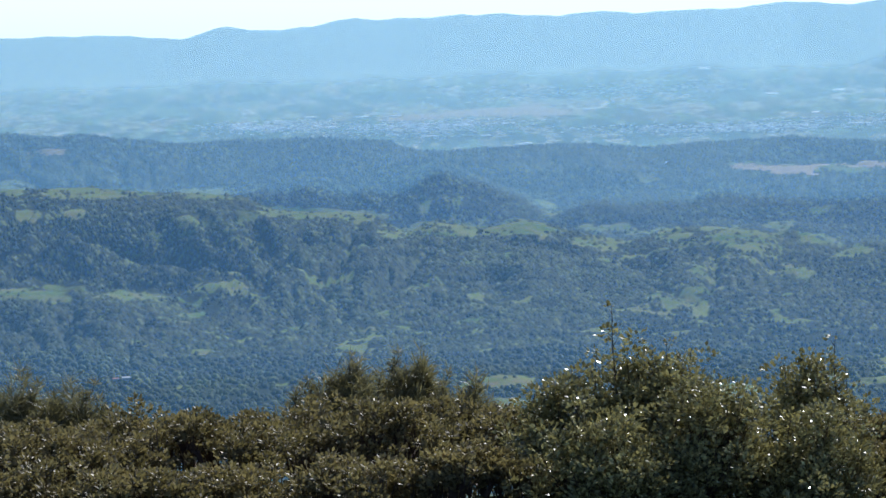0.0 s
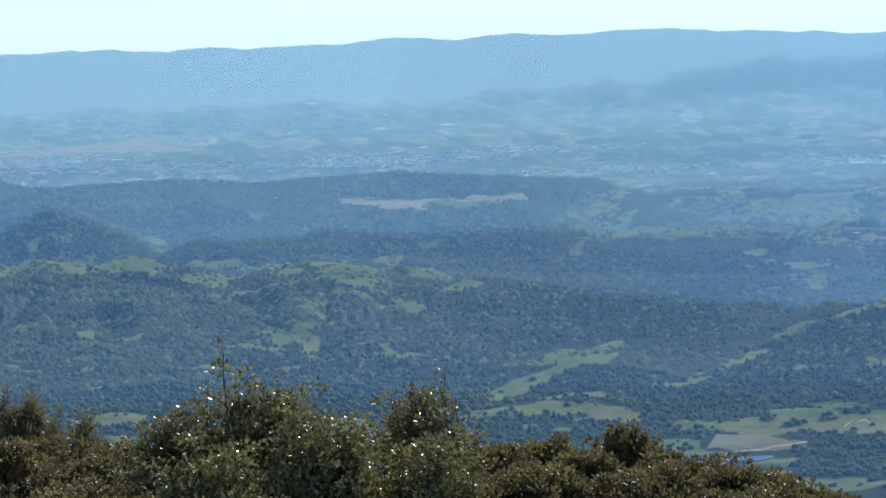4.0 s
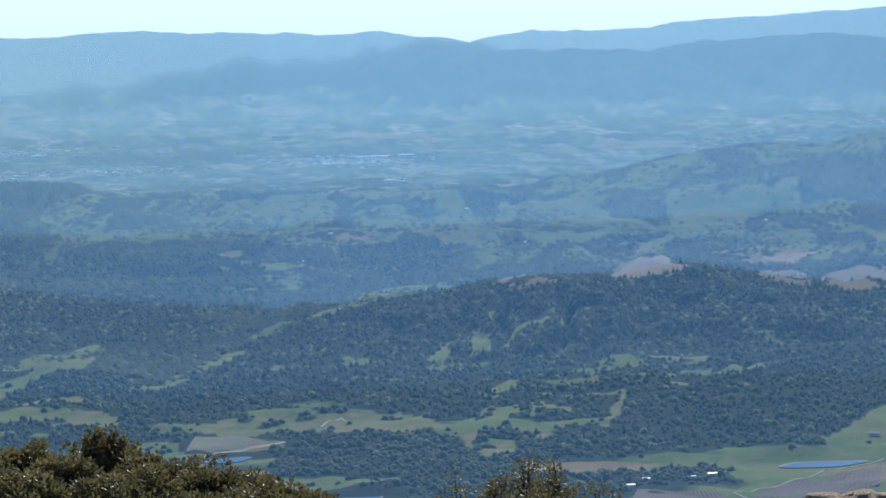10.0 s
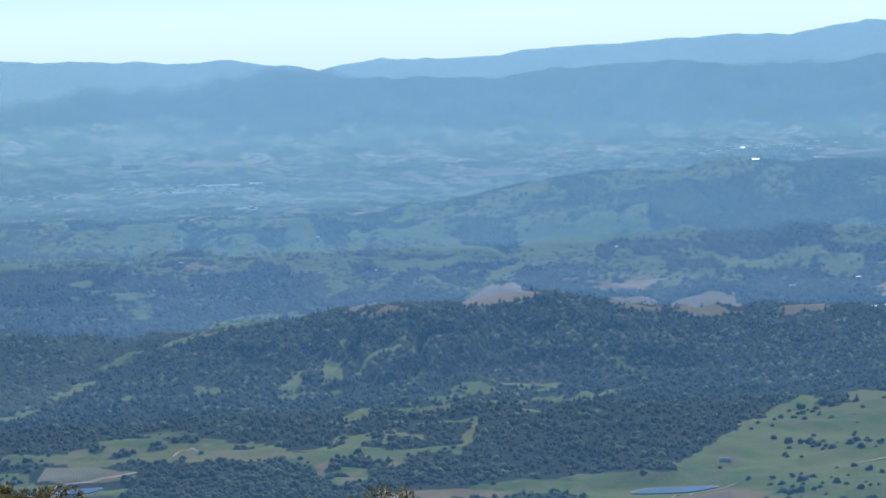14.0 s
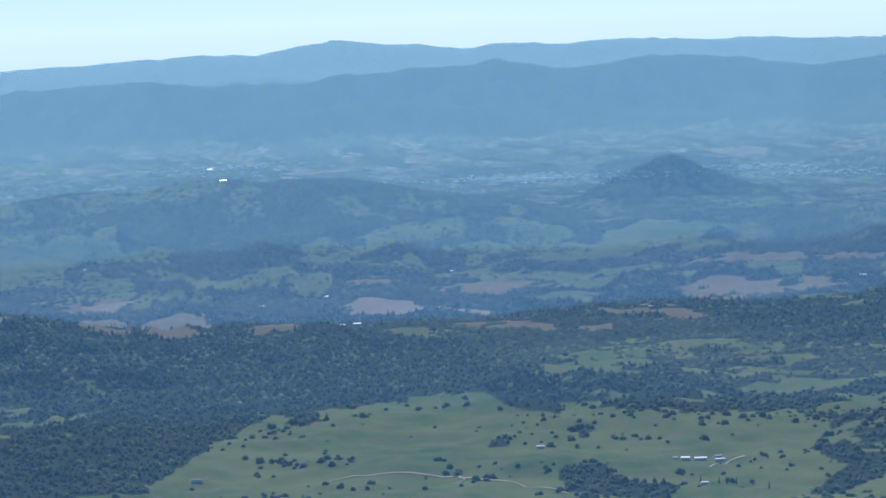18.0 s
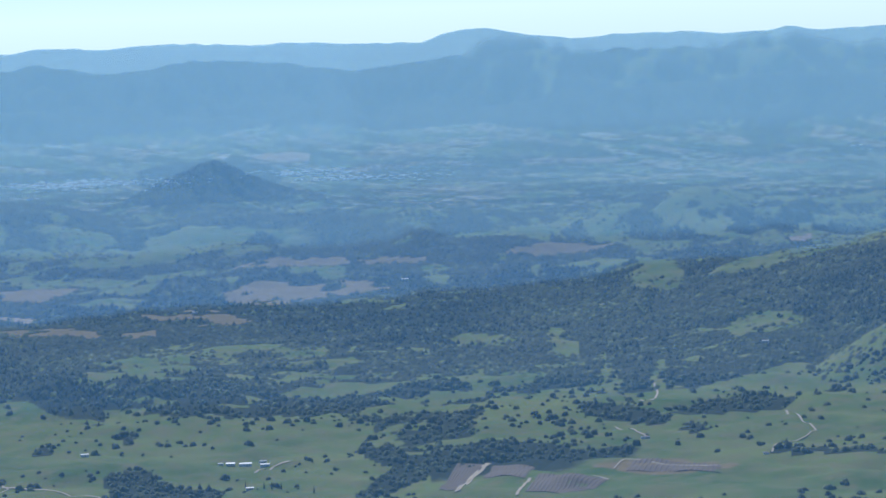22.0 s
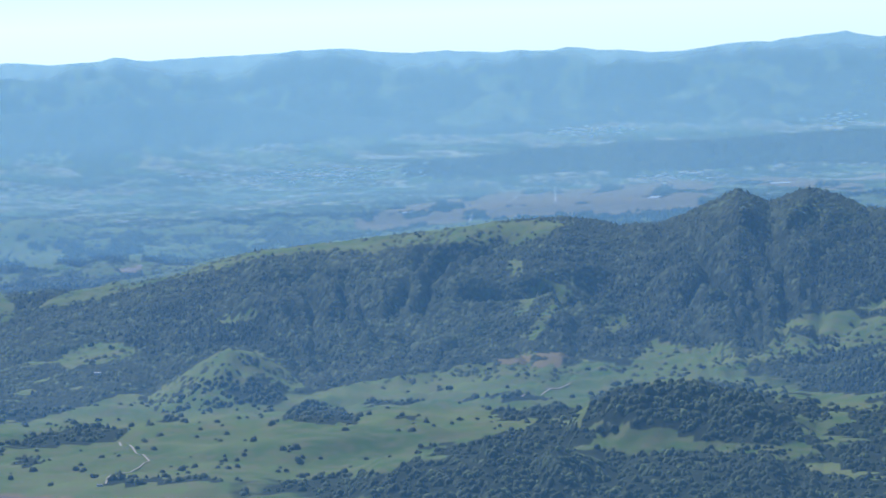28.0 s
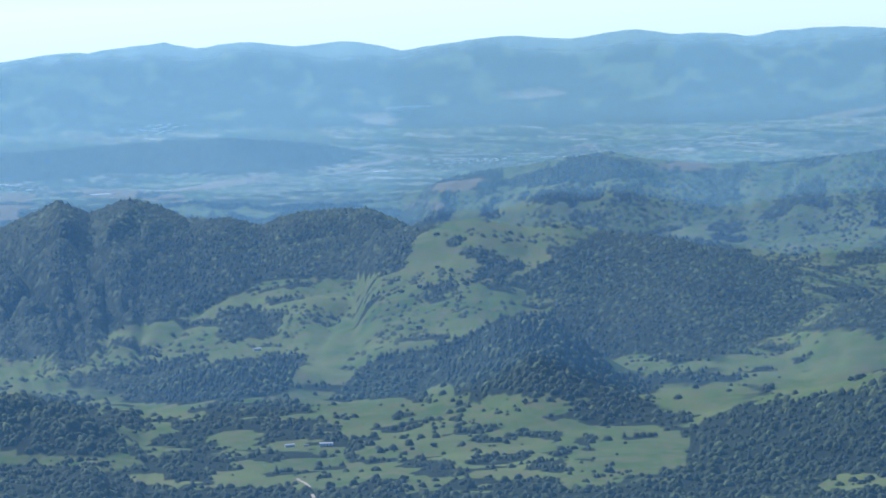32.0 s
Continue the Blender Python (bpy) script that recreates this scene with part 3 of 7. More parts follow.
cover(SOIL, 27.67, -7.88, 0.96, 0.13, 0)
cover(GRASS, 31.12, -7.04, 2.10, 0.33, 0)
cover(GRASS, 32.51, -7.67, 1.58, 0.23, 0)
cover(GRASS, 29.54, -6.51, 0.96, 0.16, -8)
cover(GRASS, 29.53, -5.69, 0.75, 0.15, 6)
cover(GRASS, 32.22, -5.68, 0.49, 0.11, 0)
cover(GRASS, 34.69, -5.55, 0.23, 0.13, 0)
cover(GRASS, 35.22, -5.54, 0.25, 0.08, 0)
cover(GRASS, 35.69, -5.62, 0.23, 0.11, 0)
cover(GRASS, 36.54, -5.79, 0.23, 0.11, 0)
cover(GRASS, 36.36, -5.46, 0.14, 0.09, 0)
cover(GRASS, 34.96, -6.13, 0.15, 0.21, 0)
cover(GRASS, 35.01, -6.41, 0.36, 0.13, 0)
cover(GRASS, 36.99, -6.40, 0.46, 0.23, 28)
cover(GRASS, 37.20, -6.07, 0.16, 0.25, -30)
cover(GRASS, 37.89, -6.57, 0.28, 0.16, 0)
cover(GRASS, 39.42, -6.44, 0.96, 0.23, 8)
cover(GRASS, 40.12, -5.42, 0.49, 0.19, -8)
cover(GRASS, 39.40, -5.63, 0.19, 0.14, 0)
cover(GRASS, 42.12, -4.97, 0.35, 0.11, 0)
cover(GRASS, 38.11, -4.59, 0.38, 0.18, 5)
cover(GRASS, 38.43, -4.79, 0.23, 0.11, 30)
cover(GRASS, 39.58, -4.49, 0.64, 0.10, 12)
cover(GRASS, 42.53, -3.99, 0.33, 0.12, 0)
cover(GRASS, 43.09, -3.96, 0.44, 0.12, 0)
cover(GRASS, 42.09, -5.91, 1.06, 0.46, 0)
cover(GRASS, 40.62, -7.47, 3.35, 0.70, 0)
cover(GRASS, 35.97, -7.07, 1.16, 0.35, 0)
cover(GRASS, 42.53, -6.77, 1.58, 0.44, 0)
cover(GRASS, 39.18, -7.89, 2.62, 0.33, 0)
cover(GRASS, 37.17, -8.11, 0.64, 0.16, 0)
cover(GRASS, 39.15, -3.31, 0.96, 0.21, -8)
cover(GRASS, 37.34, -3.47, 0.44, 0.10, 0)
cover(GRASS, 35.35, -8.05, 0.44, 0.12, 0)
cover(GRASS, 41.01, -4.27, 0.44, 0.08, 10)
cover(DRY, 31.86, -2.37, 0.44, 0.08, 0)
cover(DRY, 33.94, -2.61, 1.27, 0.05, 0)
cover(DRY, 36.76, -2.64, 0.96, 0.05, 0)
cover(SOIL, 38.23, -7.79, 0.85, 0.14, 0)
cover(SOIL, 34.81, -7.43, 0.25, 0.09, 0)
cover(SOIL, 31.90, -2.35, 0.49, 0.09, 0)
cover(GRASS, 47.52, -6.35, 2.10, 0.33, 5)
cover(GRASS, 49.61, -5.90, 0.85, 0.23, 0)
cover(GRASS, 47.71, -4.82, 0.25, 0.33, 0)
cover(GRASS, 47.41, -5.32, 0.41, 0.15, 25)
cover(GRASS, 48.60, -5.25, 0.19, 0.13, 0)
cover(GRASS, 45.33, -6.36, 1.58, 0.21, 0)
cover(GRASS, 42.91, -7.12, 3.46, 0.64, 0)
cover(GRASS, 45.78, -7.04, 1.27, 0.28, 0)
cover(GRASS, 48.16, -6.84, 0.96, 0.16, 0)
cover(GRASS, 50.50, -7.43, 0.85, 0.12, 0)
cover(GRASS, 42.48, -3.97, 0.23, 0.11, 0)
cover(GRASS, 43.24, -3.96, 0.64, 0.11, 8)
cover(GRASS, 44.76, -3.83, 0.64, 0.09, 10)
cover(GRASS, 45.91, -3.69, 0.75, 0.11, 8)
cover(GRASS, 46.66, -3.74, 0.13, 0.21, 0)
cover(GRASS, 47.61, -3.68, 0.13, 0.21, 0)
cover(GRASS, 38.17, -6.89, 1.89, 0.33, 0)
cover(GRASS, 49.11, -6.87, 0.96, 0.14, 0)
cover(GRASS, 44.30, -8.12, 0.64, 0.23, 20)
cover(GRASS, 50.00, -5.67, 0.64, 0.16, 0)
cover(SOIL, 39.80, -6.50, 0.75, 0.10, 5)
cover(SOIL, 47.53, -5.88, 0.31, 0.12, 0)
cover(SOIL, 38.13, -7.78, 1.16, 0.11, 0)
cover(GRASS, 49.50, -5.91, 0.96, 0.23, 0)
cover(GRASS, 52.56, -5.55, 1.69, 0.21, 18)
cover(GRASS, 51.61, -5.66, 0.64, 0.11, 8)
cover(GRASS, 54.50, -4.68, 0.31, 0.23, 0)
cover(GRASS, 54.77, -4.97, 0.54, 0.23, 0)
cover(GRASS, 55.62, -4.92, 0.49, 0.21, 0)
cover(GRASS, 55.98, -5.53, 1.37, 0.25, 28)
cover(GRASS, 57.42, -4.77, 0.85, 0.41, 20)
cover(GRASS, 58.38, -4.33, 0.44, 0.23, 0)
cover(GRASS, 57.82, -3.98, 1.06, 0.27, 5)
cover(GRASS, 58.45, -5.18, 0.54, 0.14, -10)
cover(GRASS, 55.08, -6.87, 1.37, 0.23, 0)
cover(GRASS, 53.66, -6.81, 1.06, 0.16, 0)
cover(GRASS, 47.00, -6.74, 1.58, 0.23, 0)
cover(GRASS, 45.61, -6.10, 1.58, 0.18, 8)
cover(GRASS, 52.67, -7.83, 1.27, 0.14, 0)
cover(GRASS, 56.50, -7.01, 1.27, 0.20, 0)
cover(GRASS, 57.91, -7.28, 1.37, 0.29, 0)
cover(GRASS, 50.78, -7.38, 0.64, 0.14, 0)
cover(GRASS, 55.64, -7.36, 0.64, 0.12, 0)
cover(DRY, 53.37, -2.93, 1.06, 0.05, 4)
cover(DRY, 56.03, -2.71, 0.64, 0.05, 8)
cover(DRY, 59.54, -2.60, 0.44, 0.06, 10)
cover(DRY, 56.35, -1.94, 0.64, 0.10, 3)
cover(DRY, 58.81, -1.67, 0.64, 0.08, 0)
cover(SOIL, 53.32, -3.07, 1.06, 0.11, 0)
cover(SOIL, 56.20, -1.90, 0.75, 0.09, -2)
cover(SOIL, 47.42, -5.81, 0.29, 0.12, 0)
cover(SOIL, 54.60, -7.14, 0.64, 0.09, 0)
cover(SOIL, 56.90, -3.43, 0.44, 0.09, 0)
cover(SOIL, 48.62, -1.99, 0.64, 0.08, 0)
cover(GRASS, 60.20, -6.17, 0.54, 0.18, 0)
cover(GRASS, 61.34, -6.30, 0.44, 0.13, 0)
cover(GRASS, 63.15, -5.88, 0.44, 0.14, 0)
cover(GRASS, 61.51, -6.87, 0.96, 0.19, 8)
cover(GRASS, 63.69, -6.51, 1.16, 0.14, 15)
cover(GRASS, 60.06, -7.73, 1.16, 0.25, 18)
cover(GRASS, 63.83, -8.29, 0.64, 0.16, 0)
cover(GRASS, 56.85, -6.77, 1.37, 0.25, 0)
cover(GRASS, 54.75, -6.69, 0.85, 0.19, 0)
cover(GRASS, 52.93, -7.03, 1.27, 0.23, 0)
cover(GRASS, 51.49, -7.43, 1.27, 0.21, 0)
cover(GRASS, 63.19, -4.28, 1.16, 0.12, 5)
cover(GRASS, 63.79, -3.17, 0.96, 0.21, -5)
cover(GRASS, 62.08, -3.82, 0.54, 0.14, 10)
cover(GRASS, 64.40, -4.79, 0.44, 0.11, 0)
cover(GRASS, 55.86, -7.63, 1.27, 0.21, 0)
cover(GRASS, 57.79, -4.39, 0.96, 0.33, 15)
cover(GRASS, 59.32, -4.06, 0.44, 0.16, 0)
cover(GRASS, 62.55, -3.65, 0.64, 0.12, 0)
cover(GRASS, 58.42, -8.19, 0.54, 0.14, 0)
cover(GRASS, 65.74, -6.88, 0.96, 0.23, 0)
cover(GRASS, 63.34, -5.51, 0.44, 0.10, 20)
cover(SOIL, 58.84, -1.63, 0.64, 0.11, -3)
cover(SOIL, 56.27, -1.96, 0.64, 0.10, -2)
cover(SOIL, 63.48, -4.24, 0.64, 0.08, 0)
cover(SOIL, 56.60, -8.22, 0.23, 0.10, 0)
cover(SOIL, 61.35, -2.95, 0.44, 0.08, 0)
cover(SOIL, 63.82, -2.18, 0.96, 0.08, 8)
cover(SOIL, 61.18, -2.42, 1.27, 0.08, 4)
cover(SOIL, 57.36, -3.14, 0.64, 0.10, 5)


def mosaic(az, el, wide, high, share):
    """Grass broken up by clumps of trees, so much of it open."""
    i0, i1 = np.searchsorted(AZ, [az - wide * 1.3, az + wide * 1.3])
    x, y = GX[i0:i1], GY[i0:i1]
    patch = np.where(GR[i0:i1] > 2400, fbm(PA[i0:i1], GR[i0:i1] * 0.33, 30, 4, 400), fbm(x, y, 27, 4, 400)) + 0.45 * fbm(x, y, 110, 2, 410)
    edge = np.clip(1.6 - 1.2 * np.hypot((WA[i0:i1] - az) / wide, (WE[i0:i1] - el) / high), 0, 1)
    g = np.clip((patch + (share - 0.5) * 0.9) * 6 + 0.5, 0, 1) * edge
    COVER[i0:i1, :, GRASS] = np.maximum(COVER[i0:i1, :, GRASS], g)


mosaic(54.61, -5.50, 3.788, 1.089, 0.58)
mosaic(57.69, -7.32, 5.871, 1.042, 0.5)
mosaic(63.47, -4.29, 2.841, 1.042, 0.62)
mosaic(62.84, -3.33, 2.462, 0.426, 0.5)
mosaic(63.89, -6.28, 2.367, 0.568, 0.5)
mosaic(48.64, -6.76, 3.598, 0.852, 0.62)
mosaic(37.72, -6.39, 2.462, 0.568, 0.5)
mosaic(30.64, -6.60, 3.977, 0.568, 0.55)
mosaic(33.03, -6.39, 2.841, 0.663, 0.3)
mosaic(14.86, -3.54, 6.629, 0.568, 0.5)
mosaic(27.90, -3.75, 4.735, 0.426, 0.55)
mosaic(37.44, -3.38, 4.735, 0.473, 0.45)
mosaic(14.24, -7.30, 5.682, 0.568, 0.45)
mosaic(17.14, -6.36, 3.314, 0.663, 0.2)
mosaic(1.41, -4.60, 6.629, 1.420, 0.1)
mosaic(-3.22, -6.17, 4.735, 0.947, 0.1)
mosaic(8.16, -6.73, 2.367, 0.473, 0.25)
mosaic(2.06, -4.45, 3.977, 0.379, 0.28)
mosaic(35.47, -5.20, 3.977, 0.663, 0.1)
# woods that stand on otherwise open land


GROVE = np.zeros(GA.shape)


def wood(az, el, wide, high, tilt=0.0, firs=0.0):
    i0, i1 = np.searchsorted(AZ, [az - wide * 1.3 - 0.6, az + wide * 1.3 + 0.6])
    c, s = math.cos(radians(tilt)), math.sin(radians(tilt))
    da, de = WA[i0:i1] - az, WE[i0:i1] - el
    u, v = (da * c + de * s) / wide, (de * c - da * s) / high
    COVER[i0:i1, :, :] *= np.clip(np.hypot(u, v) * 1.5 - 1.0, 0, 1)[:, :, None]
    GROVE[i0:i1] = np.maximum(GROVE[i0:i1], firs * (np.hypot(u, v) < 1))


wood(47.16, -8.13, 2.841, 0.398)
wood(49.96, -6.70, 1.657, 0.360, -4)
wood(53.30, -6.29, 1.326, 0.284, 10, 1.0)
wood(58.40, -5.97, 1.278, 0.587, 0, 1.0)
wood(62.90, -7.66, 1.799, 0.521, 10)
wood(50.76, -6.93, 1.042, 0.426, -15)
wood(57.86, -7.80, 0.852, 0.379)
wood(42.62, -6.16, 0.322, 0.189, -20)
wood(41.92, -5.94, 0.095, 0.076)
wood(39.50, -6.72, 0.568, 0.114)
wood(27.92, -6.22, 0.379, 0.284, -25, 1.0)
wood(17.63, -5.72, 3.977, 0.710, 0, 0.6)
wood(-1.24, -3.37, 1.894, 0.265, 6, 1.0)
wood(4.91, -3.62, 1.136, 0.170, 0, 0.8)
wood(55.38, -3.86, 1.042, 0.473, 0, 0.9)
wood(52.26, -5.92, 0.852, 0.152, 8, 1.0)
wood(30.64, -2.72, 1.231, 0.322, 0, 0.7)
wood(14.23, -7.63, 1.420, 0.331)
wood(26.54, -4.50, 0.852, 0.114, 5)
wood(53.90, -5.27, 0.473, 0.189, 15)
wood(25.37, -5.86, 3.125, 0.398, 4, 0.4)
wood(30.78, -5.95, 2.841, 0.360, 2, 0.5)
wood(35.04, -6.28, 2.841, 0.341, 0, 0.3)
wood(37.34, -5.64, 3.125, 0.587, 3, 0.2)
wood(42.01, -5.19, 1.136, 0.208, 0, 0.2)
wood(50.27, -4.46, 3.125, 0.663, -4, 0.2)
wood(60.97, -4.86, 1.515, 0.568, 10, 0.3)
# small meadows inside those woods
cover(GRASS, 29.74, -5.72, 0.49, 0.12, 0)
cover(GRASS, 32.31, -5.67, 0.49, 0.09, 0)
cover(GRASS, 34.95, -6.20, 0.23, 0.27, 0)
cover(GRASS, 36.48, -5.78, 0.19, 0.13, 0)
cover(GRASS, 34.74, -5.56, 0.25, 0.10, 0)
cover(GRASS, 35.54, -5.58, 0.35, 0.09, 0)
cover(GRASS, 37.21, -6.39, 0.39, 0.23, -35)
cover(GRASS, 29.83, -5.82, 0.16, 0.16, 0)
cover(GRASS, 27.64, -5.93, 0.14, 0.19, 0)
cover(GRASS, 31.70, -6.76, 0.54, 0.10, 0)
cover(GRASS, 29.33, -6.38, 0.54, 0.09, 8)
cover(GRASS, 33.89, -6.67, 0.64, 0.11, 0)
cover(GRASS, 40.00, -5.46, 0.52, 0.16, 0)
cover(GRASS, 39.43, -5.55, 0.21, 0.19, 0)
cover(GRASS, 36.53, -5.80, 0.20, 0.11, 0)
cover(GRASS, 35.37, -5.55, 0.33, 0.09, 0)
cover(GRASS, 37.09, -6.05, 0.11, 0.27, -35)
cover(GRASS, 38.01, -6.47, 0.16, 0.25, 0)
cover(GRASS, 38.43, -4.70, 0.21, 0.11, 0)
cover(GRASS, 38.06, -4.56, 0.33, 0.12, 4)
cover(GRASS, 42.17, -4.95, 0.35, 0.09, 0)
cover(GRASS, 36.88, -6.37, 0.44, 0.14, -10)
cover(GRASS, 39.44, -6.42, 0.85, 0.14, -6)

# meadows, groves, tilled plots and vineyards with their own outlines
WOOD = -1
FA = GA + 0.05 * fbm(GX, GY, 16, 3, 211)
FE = GE + 0.025 * fbm(GX, GY, 16, 3, 213)


def patch(kind, ring, share=1.0, firs=0.0, bare=0.0):
    """Land of one kind inside an outline of bearings and dips; share: how much of it is open, the rest clumps of trees."""
    ca, ce = np.array(ring).T
    i0, i1 = np.searchsorted(AZ, [ca.min() - 0.15, ca.max() + 0.15])
    a, e = FA[i0:i1], FE[i0:i1]
    inside = np.zeros(a.shape, bool)
    for k in range(len(ca)):
        j = k - 1
        if ce[k] != ce[j]:
            inside ^= ((ce[k] > e) != (ce[j] > e)) & (a < (ca[j] - ca[k]) * (e - ce[k]) / (ce[j] - ce[k]) + ca[k])
    if kind == WOOD:
        COVER[i0:i1][inside] = 0
        GROVE[i0:i1] = np.where(inside, firs, GROVE[i0:i1])
        return
    if share < 1:
        x, y = GX[i0:i1], GY[i0:i1]
        far = GR[i0:i1] > 2400
        clumps = np.where(far, fbm(PA[i0:i1], GR[i0:i1] * 0.33, 24, 4, 430), fbm(x, y, 21, 4, 430)) + 0.3 * fbm(x, y, 90, 2, 440)
        value = np.clip((clumps + (share - 0.5) * 0.9) * 6 + 0.5, 0, 1)
    else:
        value = np.full(a.shape, 1.0)
    COVER[i0:i1][inside] = 0
    COVER[i0:i1, :, kind] = np.where(inside, value, COVER[i0:i1, :, kind])
    if bare:
        COVER[i0:i1, :, SOIL] = np.where(inside, bare * value, COVER[i0:i1, :, SOIL])


patch(WOOD, [(35.21, -4.68), (36.44, -4.55), (38.33, -4.65), (39.19, -4.50), (40.53, -4.32), (41.87, -4.04), (43.40, -3.87), (44.74, -3.73), (45.79, -3.56), (47.59, -3.56), (48.72, -3.69), (50.11, -3.60), (50.04, -5.67), (49.22, -5.69), (48.83, -6.01), (47.70, -5.74), (47.04, -5.86), (46.37, -5.93), (45.22, -5.98), (43.50, -6.25), (43.12, -6.09), (42.76, -5.70), (42.19, -5.48), (41.81, -5.56), (40.83, -6.09), (40.25, -6.16), (38.91, -6.47), (37.48, -6.45), (36.53, -6.49), (35.12, -6.46)])
patch(WOOD, [(44.29, -3.97), (46.18, -3.68), (48.26, -3.58), (49.97, -3.65), (50.47, -3.20), (50.85, -3.14), (51.32, -3.28), (51.89, -3.16), (52.46, -3.27), (52.83, -3.48), (54.26, -3.58), (54.93, -3.41), (55.68, -3.41), (56.34, -3.60), (56.71, -3.90), (56.60, -4.27), (56.30, -4.64), (55.46, -4.52), (54.31, -4.58), (53.74, -4.75), (52.77, -5.19), (51.42, -5.42), (50.85, -5.59), (50.08, -5.74), (48.93, -5.70), (48.17, -5.85), (47.32, -5.62), (46.07, -5.99), (44.18, -6.08)])
patch(WOOD, [(19.36, -5.03), (21.25, -5.03), (23.13, -5.21), (26.94, -5.37), (27.69, -5.77), (26.71, -6.21), (25.18, -6.39), (23.84, -6.61), (23.26, -6.78), (22.39, -6.97), (21.13, -7.57), (19.24, -7.56)], firs=1.0)
patch(WOOD, [(7.87, -6.50), (8.83, -5.98), (9.76, -6.40), (10.71, -6.44), (11.87, -5.83), (13.22, -5.36), (14.57, -5.03), (15.71, -4.93), (17.43, -4.89), (19.33, -4.75), (20.28, -4.68), (21.69, -5.00), (22.80, -5.12), (22.74, -7.66), (21.15, -7.54), (19.72, -7.79), (18.30, -7.56), (17.75, -6.89), (16.41, -6.85), (15.44, -7.24), (14.50, -6.97), (12.60, -6.62), (10.97, -7.07), (10.12, -6.80), (9.56, -6.58)], firs=1.0)
patch(WOOD, [(28.82, -5.46), (30.70, -5.47), (32.81, -5.09), (35.48, -4.83), (37.39, -4.71), (38.34, -4.93), (38.27, -6.64), (36.94, -6.59), (34.84, -6.51), (34.08, -6.38), (32.58, -5.93), (30.68, -5.94), (28.81, -5.65)], firs=0.2)
patch(WOOD, [(7.95, -4.62), (10.30, -4.82), (11.51, -5.34), (11.02, -5.61), (9.79, -5.74), (8.48, -5.50), (7.91, -5.47)], firs=0.3)
patch(WOOD, [(13.64, -4.19), (14.60, -4.18), (15.45, -4.25), (15.54, -4.54), (14.39, -4.74), (13.64, -4.38)], firs=0.9)
patch(WOOD, [(-3.98, -3.36), (-2.17, -3.09), (-0.27, -3.03), (0.29, -3.26), (-0.29, -3.52), (-1.44, -3.82), (-2.85, -3.68)], firs=1.0)
patch(WOOD, [(-5.97, -3.99), (-1.25, -4.06), (0.64, -4.41), (3.48, -4.77), (5.85, -5.20), (8.85, -5.17), (8.84, -5.83), (7.24, -6.46), (5.33, -6.90), (1.53, -6.52), (-0.39, -6.75), (-6.07, -6.63)], firs=0.25)
# glades among the trees
patch(GRASS, [(11.86, -6.21), (15.51, -5.44), (17.42, -5.26), (19.79, -5.28), (21.38, -6.03), (20.22, -6.95), (16.42, -6.80), (13.55, -6.70)], share=0.12, bare=0.3)
patch(GRASS, [(8.91, -4.10), (11.09, -4.00), (13.26, -4.18), (14.01, -4.58), (12.86, -4.92), (11.05, -5.04), (9.36, -4.69)], share=0.08)
patch(GRASS, [(-5.97, -3.99), (-1.26, -4.11), (2.54, -4.56), (5.85, -5.11), (7.26, -5.71), (6.29, -6.44), (3.45, -6.00), (-1.33, -6.43), (-6.05, -6.06)], share=0.08)
patch(GRASS, [(35.94, -5.10), (38.98, -4.96), (40.48, -5.31), (40.45, -6.07), (37.49, -6.31), (35.88, -6.32)], share=0.08)
patch(GRASS, [(31.63, -5.98), (34.49, -5.92), (36.87, -6.02), (36.84, -6.59), (34.06, -6.95), (32.73, -6.79), (31.12, -6.62)], share=0.45)
patch(GRASS, [(27.68, -5.87), (29.79, -5.47), (32.64, -5.46), (34.21, -5.70), (34.17, -6.92), (32.59, -6.78), (29.75, -6.70), (28.81, -6.38)], share=0.42)
patch(GRASS, [(38.80, -4.67), (39.38, -4.41), (40.91, -4.15), (41.88, -3.95), (43.41, -3.78), (44.74, -3.67), (45.70, -3.53), (47.02, -3.52), (47.68, -3.56), (47.58, -3.81), (46.77, -3.97), (46.64, -3.71), (46.53, -3.96), (46.16, -3.79), (45.30, -3.85), (44.35, -3.96), (43.59, -3.93), (42.83, -3.94), (41.87, -4.14), (40.52, -4.39), (39.66, -4.61)])
patch(GRASS, [(46.95, -5.10), (47.12, -4.72), (47.46, -4.50), (47.83, -4.67), (47.94, -4.85), (47.68, -5.03), (47.53, -5.26), (47.24, -5.50), (47.03, -5.57), (47.07, -5.43), (47.42, -5.11), (47.57, -4.93), (47.53, -4.72), (47.34, -4.82), (47.14, -5.10)])
patch(GRASS, [(48.34, -5.19), (48.67, -5.09), (48.90, -5.35), (48.56, -5.45)])
patch(GRASS, [(46.76, -4.24), (47.05, -4.10), (47.09, -4.44), (46.99, -4.43)])
patch(GRASS, [(41.78, -5.01), (42.41, -4.86), (42.55, -4.98), (42.11, -5.08)])
patch(GRASS, [(39.24, -5.45), (39.63, -5.26), (40.48, -5.30), (40.59, -5.46), (39.99, -5.61), (39.32, -5.66)])
patch(GRASS, [(36.19, -5.49), (36.45, -5.40), (36.50, -5.62), (36.74, -5.68), (36.58, -5.91), (36.30, -5.90)])
patch(GRASS, [(37.06, -5.91), (37.20, -5.90), (37.29, -6.18), (37.50, -6.40), (37.38, -6.56), (36.80, -6.48), (36.97, -6.33), (37.14, -6.20)])
patch(GRASS, [(37.98, -6.03), (38.17, -6.04), (38.17, -6.70), (37.98, -6.54)])
